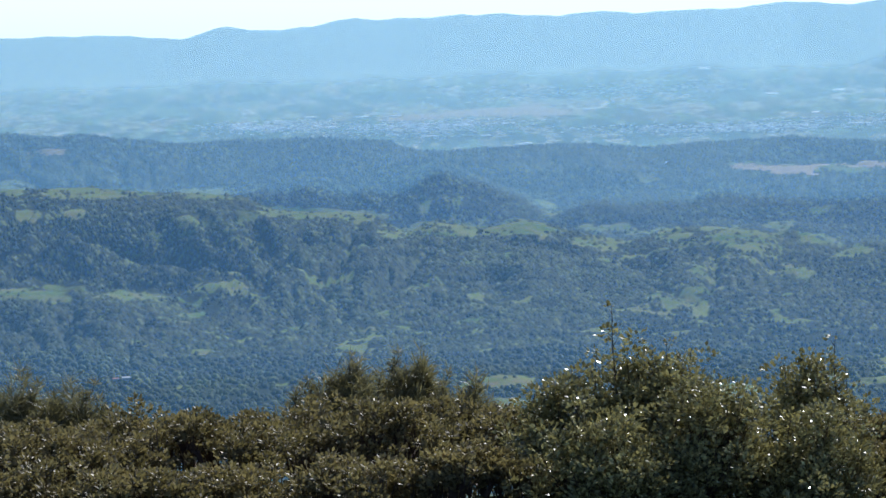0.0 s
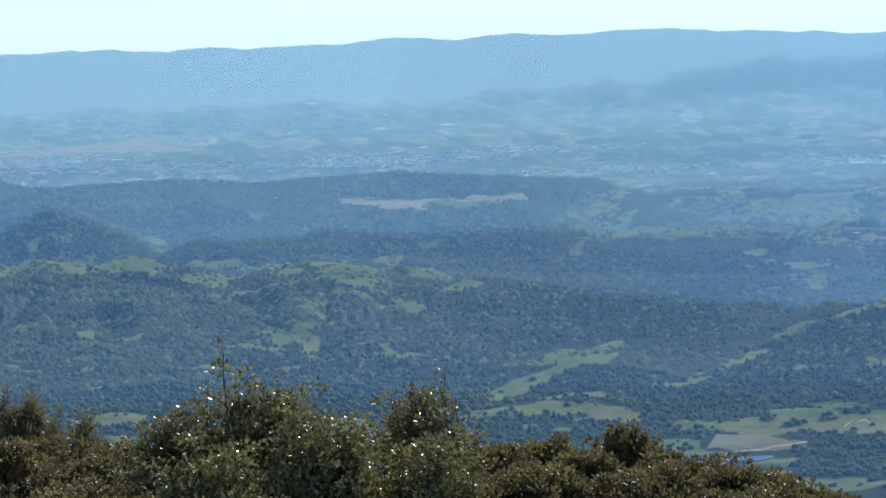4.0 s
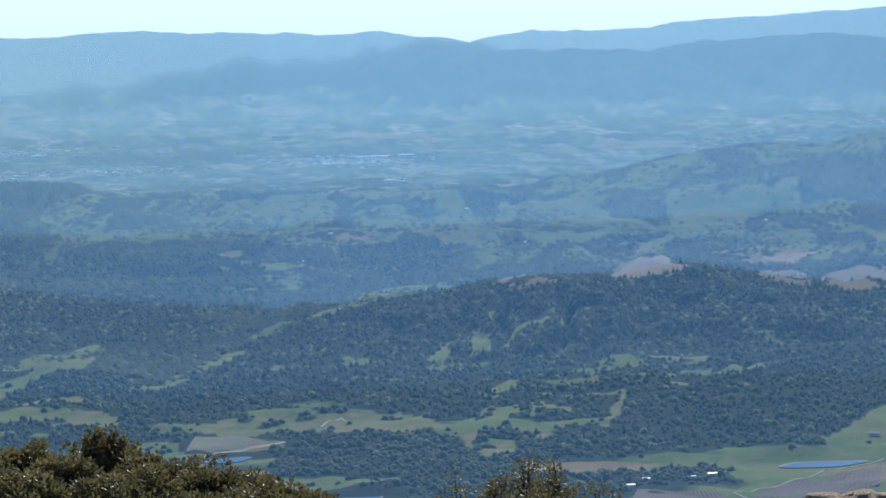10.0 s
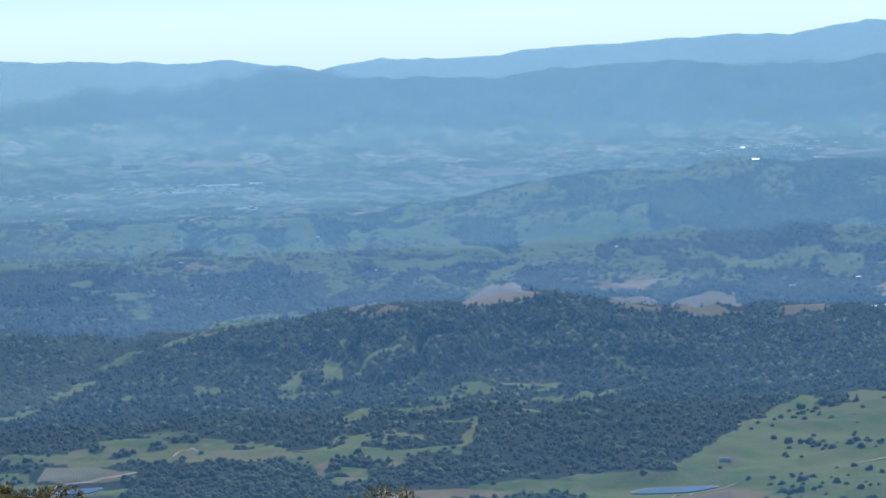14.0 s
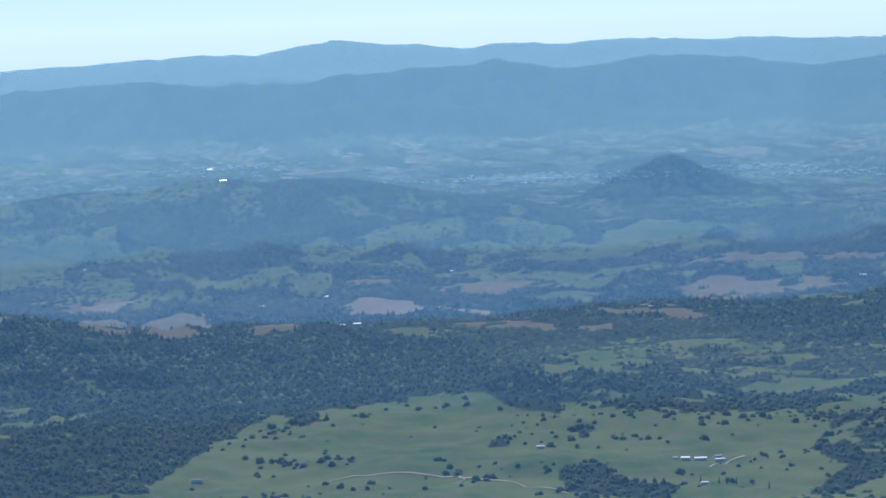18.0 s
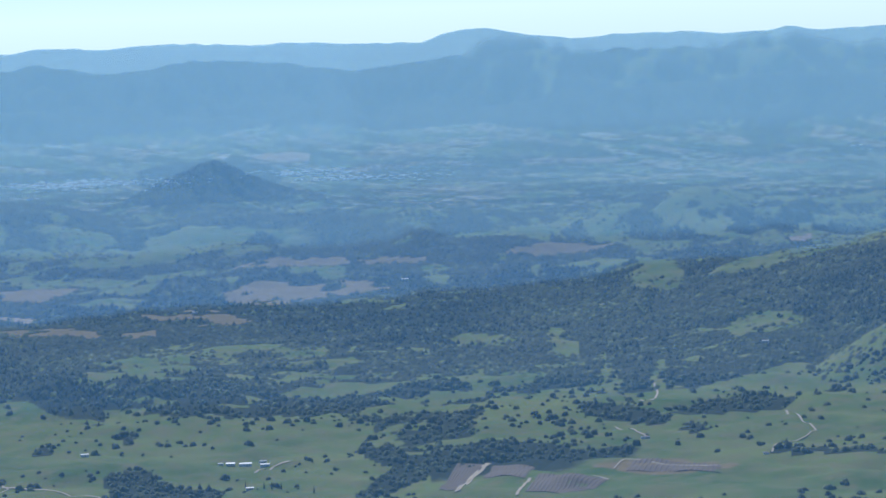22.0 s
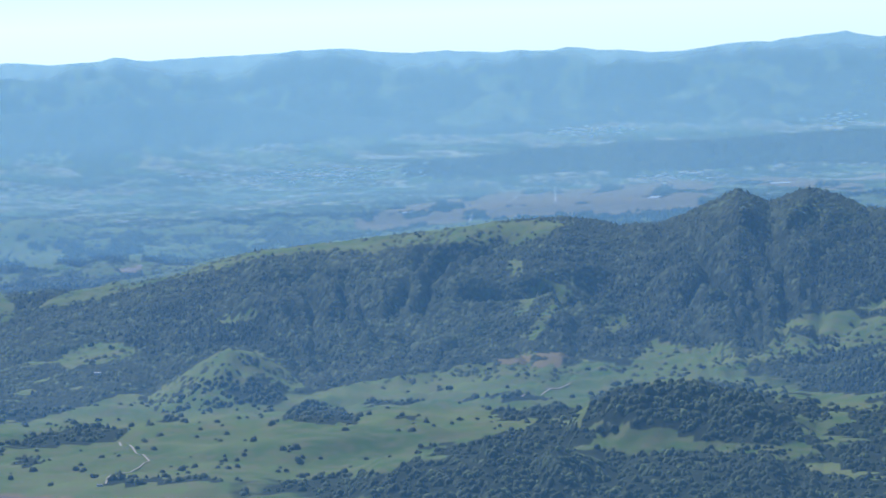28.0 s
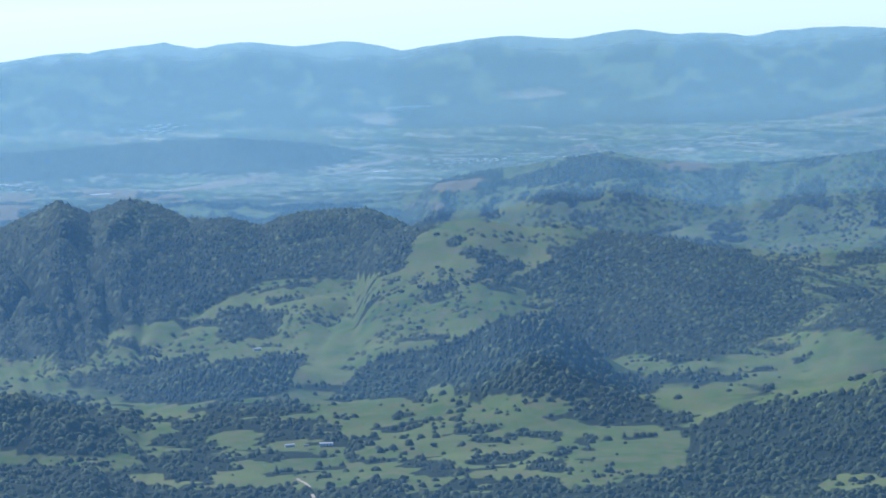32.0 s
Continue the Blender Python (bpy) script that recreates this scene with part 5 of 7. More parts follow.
patch(GRASS, [(32.90, -7.39), (33.29, -7.01), (34.06, -6.83), (34.81, -7.24), (35.59, -7.39), (35.37, -7.50), (34.41, -7.64), (34.02, -7.91), (33.24, -8.16), (32.86, -8.14), (33.46, -7.68)], share=0.38)
patch(WOOD, [(36.65, -6.77), (37.32, -6.75), (38.26, -7.02), (38.07, -7.12), (37.12, -7.00)])

# ground kept clear of trees: water, plots and yards
CLEAR = np.ones(GA.shape)


def clear(az, el, wide, high):
    i0, i1 = np.searchsorted(AZ, [az - wide, az + wide])
    CLEAR[i0:i1] *= np.hypot((GA[i0:i1] - az) / wide, (GE[i0:i1] - el) / high) > 1


clear(11.64, -7.72, 0.710, 0.284)
clear(21.65, -8.11, 1.231, 0.341)
clear(13.61, -8.48, 1.042, 0.246)
clear(35.74, -8.05, 1.799, 0.379)
clear(11.53, -7.49, 0.852, 0.265)
clear(19.22, -8.58, 1.231, 0.227)
clear(21.59, -8.43, 1.610, 0.379)
clear(31.04, -7.59, 0.758, 0.152)
clear(54.78, -7.47, 0.568, 0.133)
clear(38.26, -7.88, 1.136, 0.227)

# ---- the ground, one sheet ----
NA, NR = GA.shape
V = np.stack([GX, GY, GZ], -1).reshape(-1, 3)
I = np.arange(NA * NR).reshape(NA, NR)
Q = np.stack([I[:-1, :-1], I[:-1, 1:], I[1:, 1:], I[1:, :-1]], -1).reshape(-1, 4)
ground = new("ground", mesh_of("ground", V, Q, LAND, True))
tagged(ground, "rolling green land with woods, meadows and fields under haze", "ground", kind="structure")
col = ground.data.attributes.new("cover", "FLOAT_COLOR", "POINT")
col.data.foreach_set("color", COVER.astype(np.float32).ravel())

# ---- woods ----
rng = np.random.default_rng(4)


def dome(low, high, waist, top):
    """A low crown: a ring of five below, a ring of three above, closed on top."""
    a, b = np.radians(np.arange(0, 360, 72)), np.radians(np.arange(0, 360, 120) + 10)
    v = np.concatenate([np.stack([np.cos(a) * waist, np.sin(a) * waist, 0 * a + low], 1), np.stack([np.cos(b) * top, np.sin(b) * top, 0 * b + high], 1)])
    return v, np.array([[0, 1, 5], [1, 6, 5], [1, 2, 6], [2, 3, 6], [3, 7, 6], [3, 4, 7], [4, 0, 5], [4, 5, 7], [5, 6, 7]])


OCT_V, OCT_F = dome(-0.35, 0.75, 1.05, 0.6)
def cap(low, high, waist, top):
    """The crown of a tree far off: a ring of five and a blunt tip."""
    a = np.radians(np.arange(0, 360, 72))
    return np.concatenate([np.stack([np.cos(a) * waist, np.sin(a) * waist, 0 * a + low], 1), [[0, top, high]]]), np.array([[k, (k + 1) % 5, 5] for k in range(5)])


LOBES = ((0.0, 0.0, 0.12, 0.82), (0.55, 0.12, -0.12, 0.6), (-0.36, 0.48, -0.06, 0.66))
BLOB_V = np.concatenate([OCT_V * q + (x, y, z) for x, y, z, q in LOBES])
BLOB_F = np.concatenate([OCT_F + 8 * k for k in range(3)])
CAP_V, CAP_F = cap(-0.3, 0.85, 1.05, 0.15)
FIR_V, FIR_F = cap(-0.5, 1.25, 1.0, 0.05)


def many(name, shape_v, shape_f, places, sizes, tall, mat, slope=None, jag=0.24):
    """Many crowns in one mesh, each bent out of shape on its own."""
    n, k = len(places), len(shape_v)
    turn = rng.uniform(0, 6.28, n)
    c, s = np.cos(turn)[:, None], np.sin(turn)[:, None]
    bent = shape_v[None] * (1 + rng.uniform(-jag, jag, (n, k, 1)))
    x, y = bent[..., 0] * c - bent[..., 1] * s, bent[..., 0] * s + bent[..., 1] * c
    v = np.stack([x * sizes[:, None], y * sizes[:, None], bent[..., 2] * (sizes * tall)[:, None]], -1)
    if slope is not None:
        v[..., 2] += v[..., 0] * slope[:, :1] + v[..., 1] * slope[:, 1:]
    v += places[:, None, :]
    f = shape_f[None] + (np.arange(n) * k)[:, None, None]
    return new(name, mesh_of(name, v.reshape(-1, 3), f.reshape(-1, 3), mat, True))


# how much of the view each cell of the ground fills
RISE = np.maximum.accumulate(GE, axis=1)
SEEN = np.clip(GE[:-1, 1:] - RISE[:-1, :-1], 0, 1) + 0.004
INVIEW = (AZ[:-1, None] > -9.6) & (AZ[:-1, None] < 66.5) & (RR[None, :-1] > 1150) & (RR[None, :-1] < 4060)
OPEN = COVER.max(-1)
CLUMP = np.clip(np.where(GR > 2300, fbm(PA, GR * 0.33, 22, 3, 71), fbm(GX, GY, 45, 3, 71))[:-1, :-1] * 6 + 0.1, 0.03, 1)
BR = GR[:-1, :-1]
BED = 0.4 * np.clip(1 - creases(GX, GY)[:-1, :-1] / 0.07, 0, 1) * np.clip(fbm(GX, GY, 90, 2, 73)[:-1, :-1] * 3 + 0.45, 0, 1)
TREED = np.where(INVIEW, np.where(OPEN[:-1, :-1] < 0.45, 1.0, np.where(COVER[:-1, :-1, 1:].max(-1) > 0.4, 0.0, np.where(BR > 2300, 0.4, np.where(BR > 1750, 0.45, 0.2)) * np.maximum(CLUMP, np.where(BR > 2300, 0.15, 0.03)) + BED)), 0) * CLEAR[:-1, :-1]
PX = np.interp(RR[:-1], [1200, 2000, 3000, 4450], [11.0, 6.0, 3.4, 2.1])  # half a crown's width as seen
W = (SEEN * TREED / (PX[None] ** 2)).ravel()


def scatter(weights, count):
    cell = rng.choice(weights.size, count, p=weights / weights.sum())
    i, j = np.unravel_index(cell, (NA - 1, NR - 1))
    u, v = rng.uniform(0, 1, count), rng.uniform(0, 1, count)
    a = AZ[i] + (AZ[i + 1] - AZ[i]) * u
    r = RR[j] + (RR[j + 1] - RR[j]) * v
    z = (GZ[i, j] * (1 - u) + GZ[i + 1, j] * u) * (1 - v) + (GZ[i, j + 1] * (1 - u) + GZ[i + 1, j + 1] * u) * v
    zr = (GZ[i, j + 1] - GZ[i, j]) / (RR[j + 1] - RR[j])
    za = (GZ[i + 1, j] - GZ[i, j]) / (r * np.radians(AZ[i + 1] - AZ[i]))
    sa, ca = np.sin(np.radians(a)), np.cos(np.radians(a))
    slope = np.clip(np.stack([zr * sa + za * ca, zr * ca - za * sa], 1), -0.9, 0.9)
    return np.stack([r * sa, r * ca, z], 1), a, r, slope


def woodland(name, label, weights, count, scale, mat, shape="oak"):
    p, a, r, slope = scatter(weights, count)
    size = np.interp(r, [1300, 1900, 3000, 4450], [6.2, 4.4, 3.0, 2.2]) * r / 6050 * np.exp(np.clip(rng.normal(0, 1, count), -1.8, 1.3) * np.interp(r, [1400, 1900], [0.45, 0.33])) * scale
    tall = rng.uniform(0.6, 0.95, count) if shape == "oak" else rng.uniform(0.85, 1.3, count)
    if shape == "fir":
        size *= 0.72
    p[:, 2] += size * tall * (0.3 if shape == "oak" else 0.45)
    near = r < 1480
    for pick, sv, sf in ((near & (size > 1.5), BLOB_V, BLOB_F), ((~near | (size <= 1.5)) & (r < 1800), OCT_V, OCT_F), (r >= 1800, CAP_V, CAP_F)) if shape == "oak" else ((r > 0, FIR_V, FIR_F),):
        if pick.any():
            tagged(many(name, sv, sf, p[pick], size[pick], tall[pick], mat, slope[pick]), label, "woods", kind="stuff")


BX, BY = GX[:-1, :-1], GY[:-1, :-1]
FIRS = np.clip(fbm(BX, BY, 170, 3, 51) * 2.2 + 0.3, 0.03, 0.97) * np.clip((GR[:-1, :-1] - 1300) / 450, 0.05, 1)
FIRS = np.maximum(FIRS, 0.95 * GROVE[:-1, :-1]).ravel()
W = W * (1 + 0.7 * GROVE[:-1, :-1].ravel())
for k, (lo, hi) in enumerate(((-10, 8), (8, 22), (22, 37), (37, 50), (50, 67))):
    zone = np.repeat((AZ[:-1] >= lo) & (AZ[:-1] < hi), NR - 1)
    total = int(44000 * (W * zone).sum() / max(W.sum() / 5, 1e-9))
    woodland("oak_woods", "dense dark green oak woods covering the hills", W * zone * (1 - FIRS), int(total * 0.7), 1, OAK)
    woodland("fir_woods", "dark pointed fir and bay woods on the slopes", W * zone * FIRS * (OPEN[:-1, :-1].ravel() < 0.45), int(total * 0.3), 1, FIR, "fir")
    woodland("young_woods", "pale spring-green trees among the woods", W * zone, int(total * (0.24 if k == 0 else 0.12)), 1, SPRING)

# ---- places on the ground ----
def spot(az, el):
    """Where a line of sight at this bearing and dip meets the ground."""
    i = min(max(int(np.searchsorted(AZ, az)), 1), NA - 1)
    u = (az - AZ[i - 1]) / (AZ[i] - AZ[i - 1])
    e = GE[i - 1] * (1 - u) + GE[i] * u
    z = GZ[i - 1] * (1 - u) + GZ[i] * u
    j = max(int(np.argmax((e >= el) & (RR > 900))), 1)
    v = min(max((el - e[j - 1]) / max(e[j] - e[j - 1], 1e-6), 0), 1)
    r = RR[j - 1] + (RR[j] - RR[j - 1]) * v
    return Vector((r * math.sin(radians(az)), r * math.cos(radians(az)), z[j - 1] + (z[j] - z[j - 1]) * v))


def height(x, y):
    return float(land(np.array([math.degrees(math.atan2(x, y))]), np.array([math.hypot(x, y)]))[0])


def span(p, pixels):
    """A length at p that fills so many thousandths of the view, in metres."""
    return pixels * math.hypot(p.x, p.y) / 6050


# ---- more materials ----
WHITE = speckled("white_paint", (0.7, 0.7, 0.68), (0.85, 0.85, 0.83), 0.6, 0.5, 0.1)
ROOF = speckled("metal_roof", (0.52, 0.52, 0.52), (0.7, 0.69, 0.67), 0.4, 0.35, 0.1)
GREY_ROOF = speckled("grey_roof", (0.2, 0.19, 0.18), (0.34, 0.32, 0.3), 0.8, 0.8, 0.2)
RED_ROOF = speckled("tile_roof", (0.3, 0.12, 0.08), (0.46, 0.22, 0.15), 0.8, 0.8, 0.2)
DIRT = speckled("pale_dirt", (0.29, 0.245, 0.17), (0.46, 0.39, 0.28), 0.3, 0.95, 0.2)
VINE = speckled("bare_vines", (0.09, 0.068, 0.05), (0.17, 0.13, 0.095), 0.5, 0.95, 0.3)
STRAW = speckled("pale_rows", (0.13, 0.13, 0.07), (0.22, 0.21, 0.12), 0.5, 0.95, 0.3)
GLASS, gn, gl, gb = material("dark_window", 0.1)
gb.inputs["Base Color"].default_value = (0.03, 0.035, 0.04, 1)
# the sky's blue reflection is put into the base colour; specular is nearly off
WATER, gn, gl, gb = material("water", 0.3)
gb.inputs["Specular IOR Level"].default_value = 0.04
gl.new(mix(gn, gl, noise_tex(gn, gl, 0.05), (0.035, 0.1, 0.19, 1), (0.05, 0.13, 0.23, 1)), gb.inputs["Base Color"])
add_bump(gn, gl, gb, noise_tex(gn, gl, 2.0), 0.1, 0.05)


# ---- single oaks on the meadows ----
def crown_bm(seed, blobs, flat=0.8):
    """A broad, uneven crown of overlapping leafy clumps."""
    g = random.Random(seed)
    bm = bmesh.new()
    for k in range(blobs + 3):
        a, d = g.uniform(0, 6.28), 0.8 * math.sqrt(g.random())
        s = g.uniform(0.26, 0.46) * (1.1 - 0.35 * d)
        m = Matrix.Translation((d * math.cos(a), d * math.sin(a) * 0.85, (0.35 + g.uniform(0.0, 0.75) * (1 - d * d)) * flat)) @ Matrix.Diagonal((1, 1, 0.85, 1))
        made = bmesh.ops.create_icosphere(bm, subdivisions=1 if k % 3 else 2, radius=s, matrix=m @ Matrix.Rotation(a, 4, "X"))
        for v in made["verts"]:
            v.co += Vector((g.uniform(-1, 1), g.uniform(-1, 1), g.uniform(-1, 1))) * s * 0.25
    for f in bm.faces:
        f.smooth = True
    return bm


def trunk_bm():
    """A short tapered trunk that forks into three limbs."""
    bm = bmesh.new()
    bmesh.ops.create_cone(bm, segments=7, radius1=0.1, radius2=0.06, depth=0.5, matrix=Matrix.Translation((0, 0, 0.15)))
    for k in range(3):
        m = Matrix.Translation((0, 0, 0.38)) @ Matrix.Rotation(2.1 * k, 4, "Z") @ Matrix.Rotation(0.7, 4, "Y") @ Matrix.Translation((0, 0, 0.2))
        bmesh.ops.create_cone(bm, segments=5, radius1=0.05, radius2=0.02, depth=0.45, matrix=m)
    return bm


OAKS = []
for seed in range(7):
    oak = new("oak_tree")
    part("trunk", trunk_bm(), BARK, oak)
    part("crown", crown_bm(seed, 7 + seed % 3), OAK, oak)
    tagged(oak, "round dark green oak standing alone on grass", "tree", "oaks on the meadows")
    OAKS.append(oak)
GRASSY = np.where(INVIEW & (RR[None, :-1] < 2500) & (COVER[:-1, :-1, GRASS] > 0.75) & (COVER[:-1, :-1, SOIL] < 0.3) & (CLEAR[:-1, :-1] > 0), SEEN / (PX[None] ** 1.2) * (np.clip(CLUMP, 0.12, 1) + 2 * BED), 0).ravel()
op, oa, orr, oslope = scatter(GRASSY, 290)
for k, p in enumerate(op):
    m = Matrix.LocRotScale(Vector(p) - Vector((0, 0, 0.05)), Euler((0, 0, random.uniform(0, 6.28))), None)
    size = np.interp(orr[k], [1200, 2500], [6.6, 4.4]) * orr[k] / 6050 * random.uniform(0.4, 1.5)
    if k < len(OAKS):
        t = OAKS[k]
        t.matrix_basis = m
    else:
        t = copy_thing(OAKS[k % len(OAKS)], m)
    t.scale = (size, size, size * random.uniform(0.85, 1.15))

# a short row of cypresses by the ranch
cypress = new("cypress")
cb = bmesh.new()
bmesh.ops.create_cone(cb, segments=9, radius1=0.32, radius2=0.02, depth=3.0, matrix=Matrix.Translation((0, 0, 1.6)))
bmesh.ops.subdivide_edges(cb, edges=cb.edges[:], cuts=2)
for v in cb.verts:
    v.co.x += random.uniform(-0.06, 0.06)
    v.co.y += random.uniform(-0.06, 0.06)
part("crown", cb, FIR, cypress)
cb = bmesh.new()
bmesh.ops.create_cone(cb, segments=6, radius1=0.06, radius2=0.05, depth=0.4, matrix=Matrix.Translation((0, 0, 0.1)))
part("trunk", cb, BARK, cypress)
tagged(cypress, "slim dark cypress in a short row on grass", "tree", "cypresses in a row")
for k, (a, e) in enumerate(((31.35, -7.93), (31.48, -7.94), (31.64, -7.95), (31.04, -7.91), (32.19, -8.04))):
    p = spot(a, e)
    if k:
        copy_thing(cypress, Matrix.Translation(p))
    else:
        cypress.matrix_basis = Matrix.Translation(p)


# ---- buildings ----
def gable(w, d, h, rise, over=0.08):
    """Two roof slabs with overhang, as one closed shape."""
    bm = bmesh.new()
    x, y, t = w / 2 + over, d / 2 + over, 0.08
    for z in (0.0, t):
        for px_ in (-x, x):
            for py_, pz in ((-y, h), (0, h + rise), (y, h)):
                bm.verts.new((px_, py_, pz + z))
    bm.verts.ensure_lookup_table()
    v = bm.verts
    for f in ((0, 1, 4, 3), (1, 2, 5, 4), (6, 9, 10, 7), (7, 10, 11, 8), (0, 3, 9, 6), (2, 8, 11, 5), (0, 6, 7, 1), (1, 7, 8, 2), (3, 4, 10, 9), (4, 5, 11, 10)):
        bm.faces.new([v[k] for k in f])
    return bm


def walls(w, d, h, rise):
    bm = bmesh.new()
    pts = [(-d / 2, -0.6), (d / 2, -0.6), (d / 2, h), (0, h + rise), (-d / 2, h)]
    a = [bm.verts.new((-w / 2, y, z)) for y, z in pts]
    b = [bm.verts.new((w / 2, y, z)) for y, z in pts]
    bm.faces.new(a[::-1])
    bm.faces.new(b)
    for k in range(5):
        bm.faces.new((a[k], a[(k + 1) % 5], b[(k + 1) % 5], b[k]))
    return bm


def box(w, d, h, m=Matrix()):
    bm = bmesh.new()
    bmesh.ops.create_cube(bm, size=1, matrix=m @ Matrix.Diagonal((w, d, h, 1)))
    bmesh.ops.bevel(bm, geom=bm.edges[:], offset=min(w, d, h) * 0.06, segments=1, affect="EDGES")
    return bm


def house(name, label, az, el, wide, turn=0.0, roof=ROOF, deep=0.45, category="house"):
    """A building: walls, roof, door and windows, at the place that the dip gives, as wide as it looks."""
    p = spot(az, el)
    w = span(p, wide)
    d, h = w * deep, w * min(0.25, 1.7 / max(wide, 1) + 0.12)
    ob = new(name)
    ob.matrix_basis = Matrix.Translation(p) @ Matrix.Rotation(radians(turn - az), 4, "Z")
    part("wall", walls(w, d, h, h * 0.45), WHITE, ob)
    part("roof", gable(w, d, h, h * 0.45), roof, ob)
    part("door", box(w * 0.08, 0.05, h * 0.75, Matrix.Translation((w * 0.1, -d / 2, h * 0.37))), GREY_ROOF, ob)
    for k in (-0.32, -0.12, 0.3):
        part("window", box(w * 0.07, 0.05, h * 0.35, Matrix.Translation((w * k, -d / 2, h * 0.55))), GLASS, ob)
    return tagged(ob, label, category)


RANCH = "low white ranch building with a pale metal roof among trees"
for a, e, w, turn in ((30.63, -7.50, 9, 5), (30.80, -7.52, 16, -4), (31.05, -7.54, 22, 6), (31.35, -7.50, 13, 20), (31.38, -7.56, 17, 5), (31.11, -7.94, 14, 0)):
    house("ranch_building", RANCH, a, e, w, turn)
house("farmhouse", "small white farmhouse beside oaks on the meadow", 28.36, -7.25, 14, 10)
house("farmhouse", "white house in a clearing of the wooded slope", 39.89, -5.79, 12, 0)
house("shed", "low pale shed by a dirt track on the meadow", 37.82, -7.34, 15, 10, GREY_ROOF, 0.45, "shed")
house("shed", "small grey shed beside a line of trees", 39.84, -7.65, 10, 0, GREY_ROOF, 0.5, "shed")
house("farmhouse", "white farmhouse with a pale roof on the meadow", 54.46, -7.40, 17, 15)
house("shed", "small pale shed between two farm buildings", 54.74, -7.40, 9, 0, GREY_ROOF, 0.5, "shed")
house("barn", "long white barn with a pale roof on grass", 55.08, -7.41, 24, -3, ROOF, 0.35, "barn")
house("shed", "pale shed below a grove of oaks", 53.98, -5.76, 12, 8, ROOF, 0.5, "shed")
house("farmhouse", "pale farmhouse above a pond on green grass", 22.55, -7.58, 20, -10, GREY_ROOF)
for a, e, w, turn in ((18.44, -8.36, 16, 5), (18.56, -8.30, 16, -8), (18.70, -8.26, 14, 10), (19.51, -8.23, 10, 0), (19.82, -8.20, 17, 12)):
    house("farmhouse", "pale farm building among trees beside tilled fields", a, e, w, turn)
for a, e, w in ((24.86, -4.59, 9), (25.35, -5.08, 14), (25.11, -5.08, 9), (30.31, -4.95, 9), (26.97, -4.24, 8), (33.87, -4.55, 13), (23.76, -4.71, 8)):
    house("barn", "white barn at the edge of tilled hill fields", a, e, w, 0, ROOF, 0.45, "barn")
for a, e, w in ((15.81, -3.64, 9), (13.51, -3.98, 9), (13.02, -4.42, 6), (13.34, -2.68, 7), (14.46, -3.23, 6), (3.81, -3.16, 9), (20.82, -3.97, 7), (16.78, -4.22, 6)):
    house("farmhouse", "small white house among rolling oak hills", a, e, w, 0)
for dx, w, rf in ((0, 14, RED_ROOF), (16, 16, ROOF), (32, 10, RED_ROOF)):
    a, e = -5.55, -6.53
    house("farmhouse", "house with a red roof deep in the woods", a + dx / 105.6, e + 0.01 * (dx == 16), w, 10, rf)

# long pale sheds and warehouses of the towns in the plain
WARE = "long pale flat-roofed warehouse in the hazy plain"
for a, e, w in ((-5.13, -1.60, 60), (-2.15, -2.23, 26), (-2.70, -2.30, 30), (-1.30, -2.25, 28), (-0.73, -2.25, 26), (0.40, -2.44, 44), (-0.17, -2.61, 36), (-1.83, -2.41, 30), (1.42, -2.77, 34), (1.16, -2.43, 30), (0.77, -2.62, 24), (6.30, -2.36, 18), (6.68, -2.00, 26), (4.47, -1.59, 22), (-2.21, -1.42, 8), (5.60, -2.04, 24), (7.09, -2.56, 40),
                (4.44, -1.58, 24), (6.70, -1.99, 24), (6.29, -2.37, 16), (6.96, -2.56, 36), (13.34, -2.67, 7), (13.54, -2.80, 36), (14.16, -2.70, 60), (14.82, -2.69, 30), (5.57, -2.03, 26), (8.67, -2.50, 30),
                (14.32, -2.70, 60), (14.80, -2.69, 30), (22.99, -2.37, 12), (22.59, -2.41, 8), (23.20, -2.57, 16), (49.33, -3.23, 24), (49.86, -2.82, 22), (51.47, -3.05, 46), (50.01, -2.84, 30), (49.38, -3.21, 22), (45.20, -3.32, 22), (56.17, -2.86, 34)):
    p = spot(a, e)
    w = span(p, w * 0.8)
    ob = new("warehouse")
    ob.matrix_basis = Matrix.Translation(p) @ Matrix.Rotation(radians(-a + random.uniform(-6, 6)), 4, "Z")
    part("wall", box(w, w * 0.5, 1.2, Matrix.Translation((0, 0, 0.1))), WHITE, ob)
    part("roof", gable(w, w * 0.5, 0.7, 0.7, 0.1), ROOF, ob)
    tagged(ob, WARE, "warehouse")


# ---- ponds, tracks and vineyards ----
def sheet(pts, faces, mat, name):
    return mesh_of(name, pts, faces, mat)


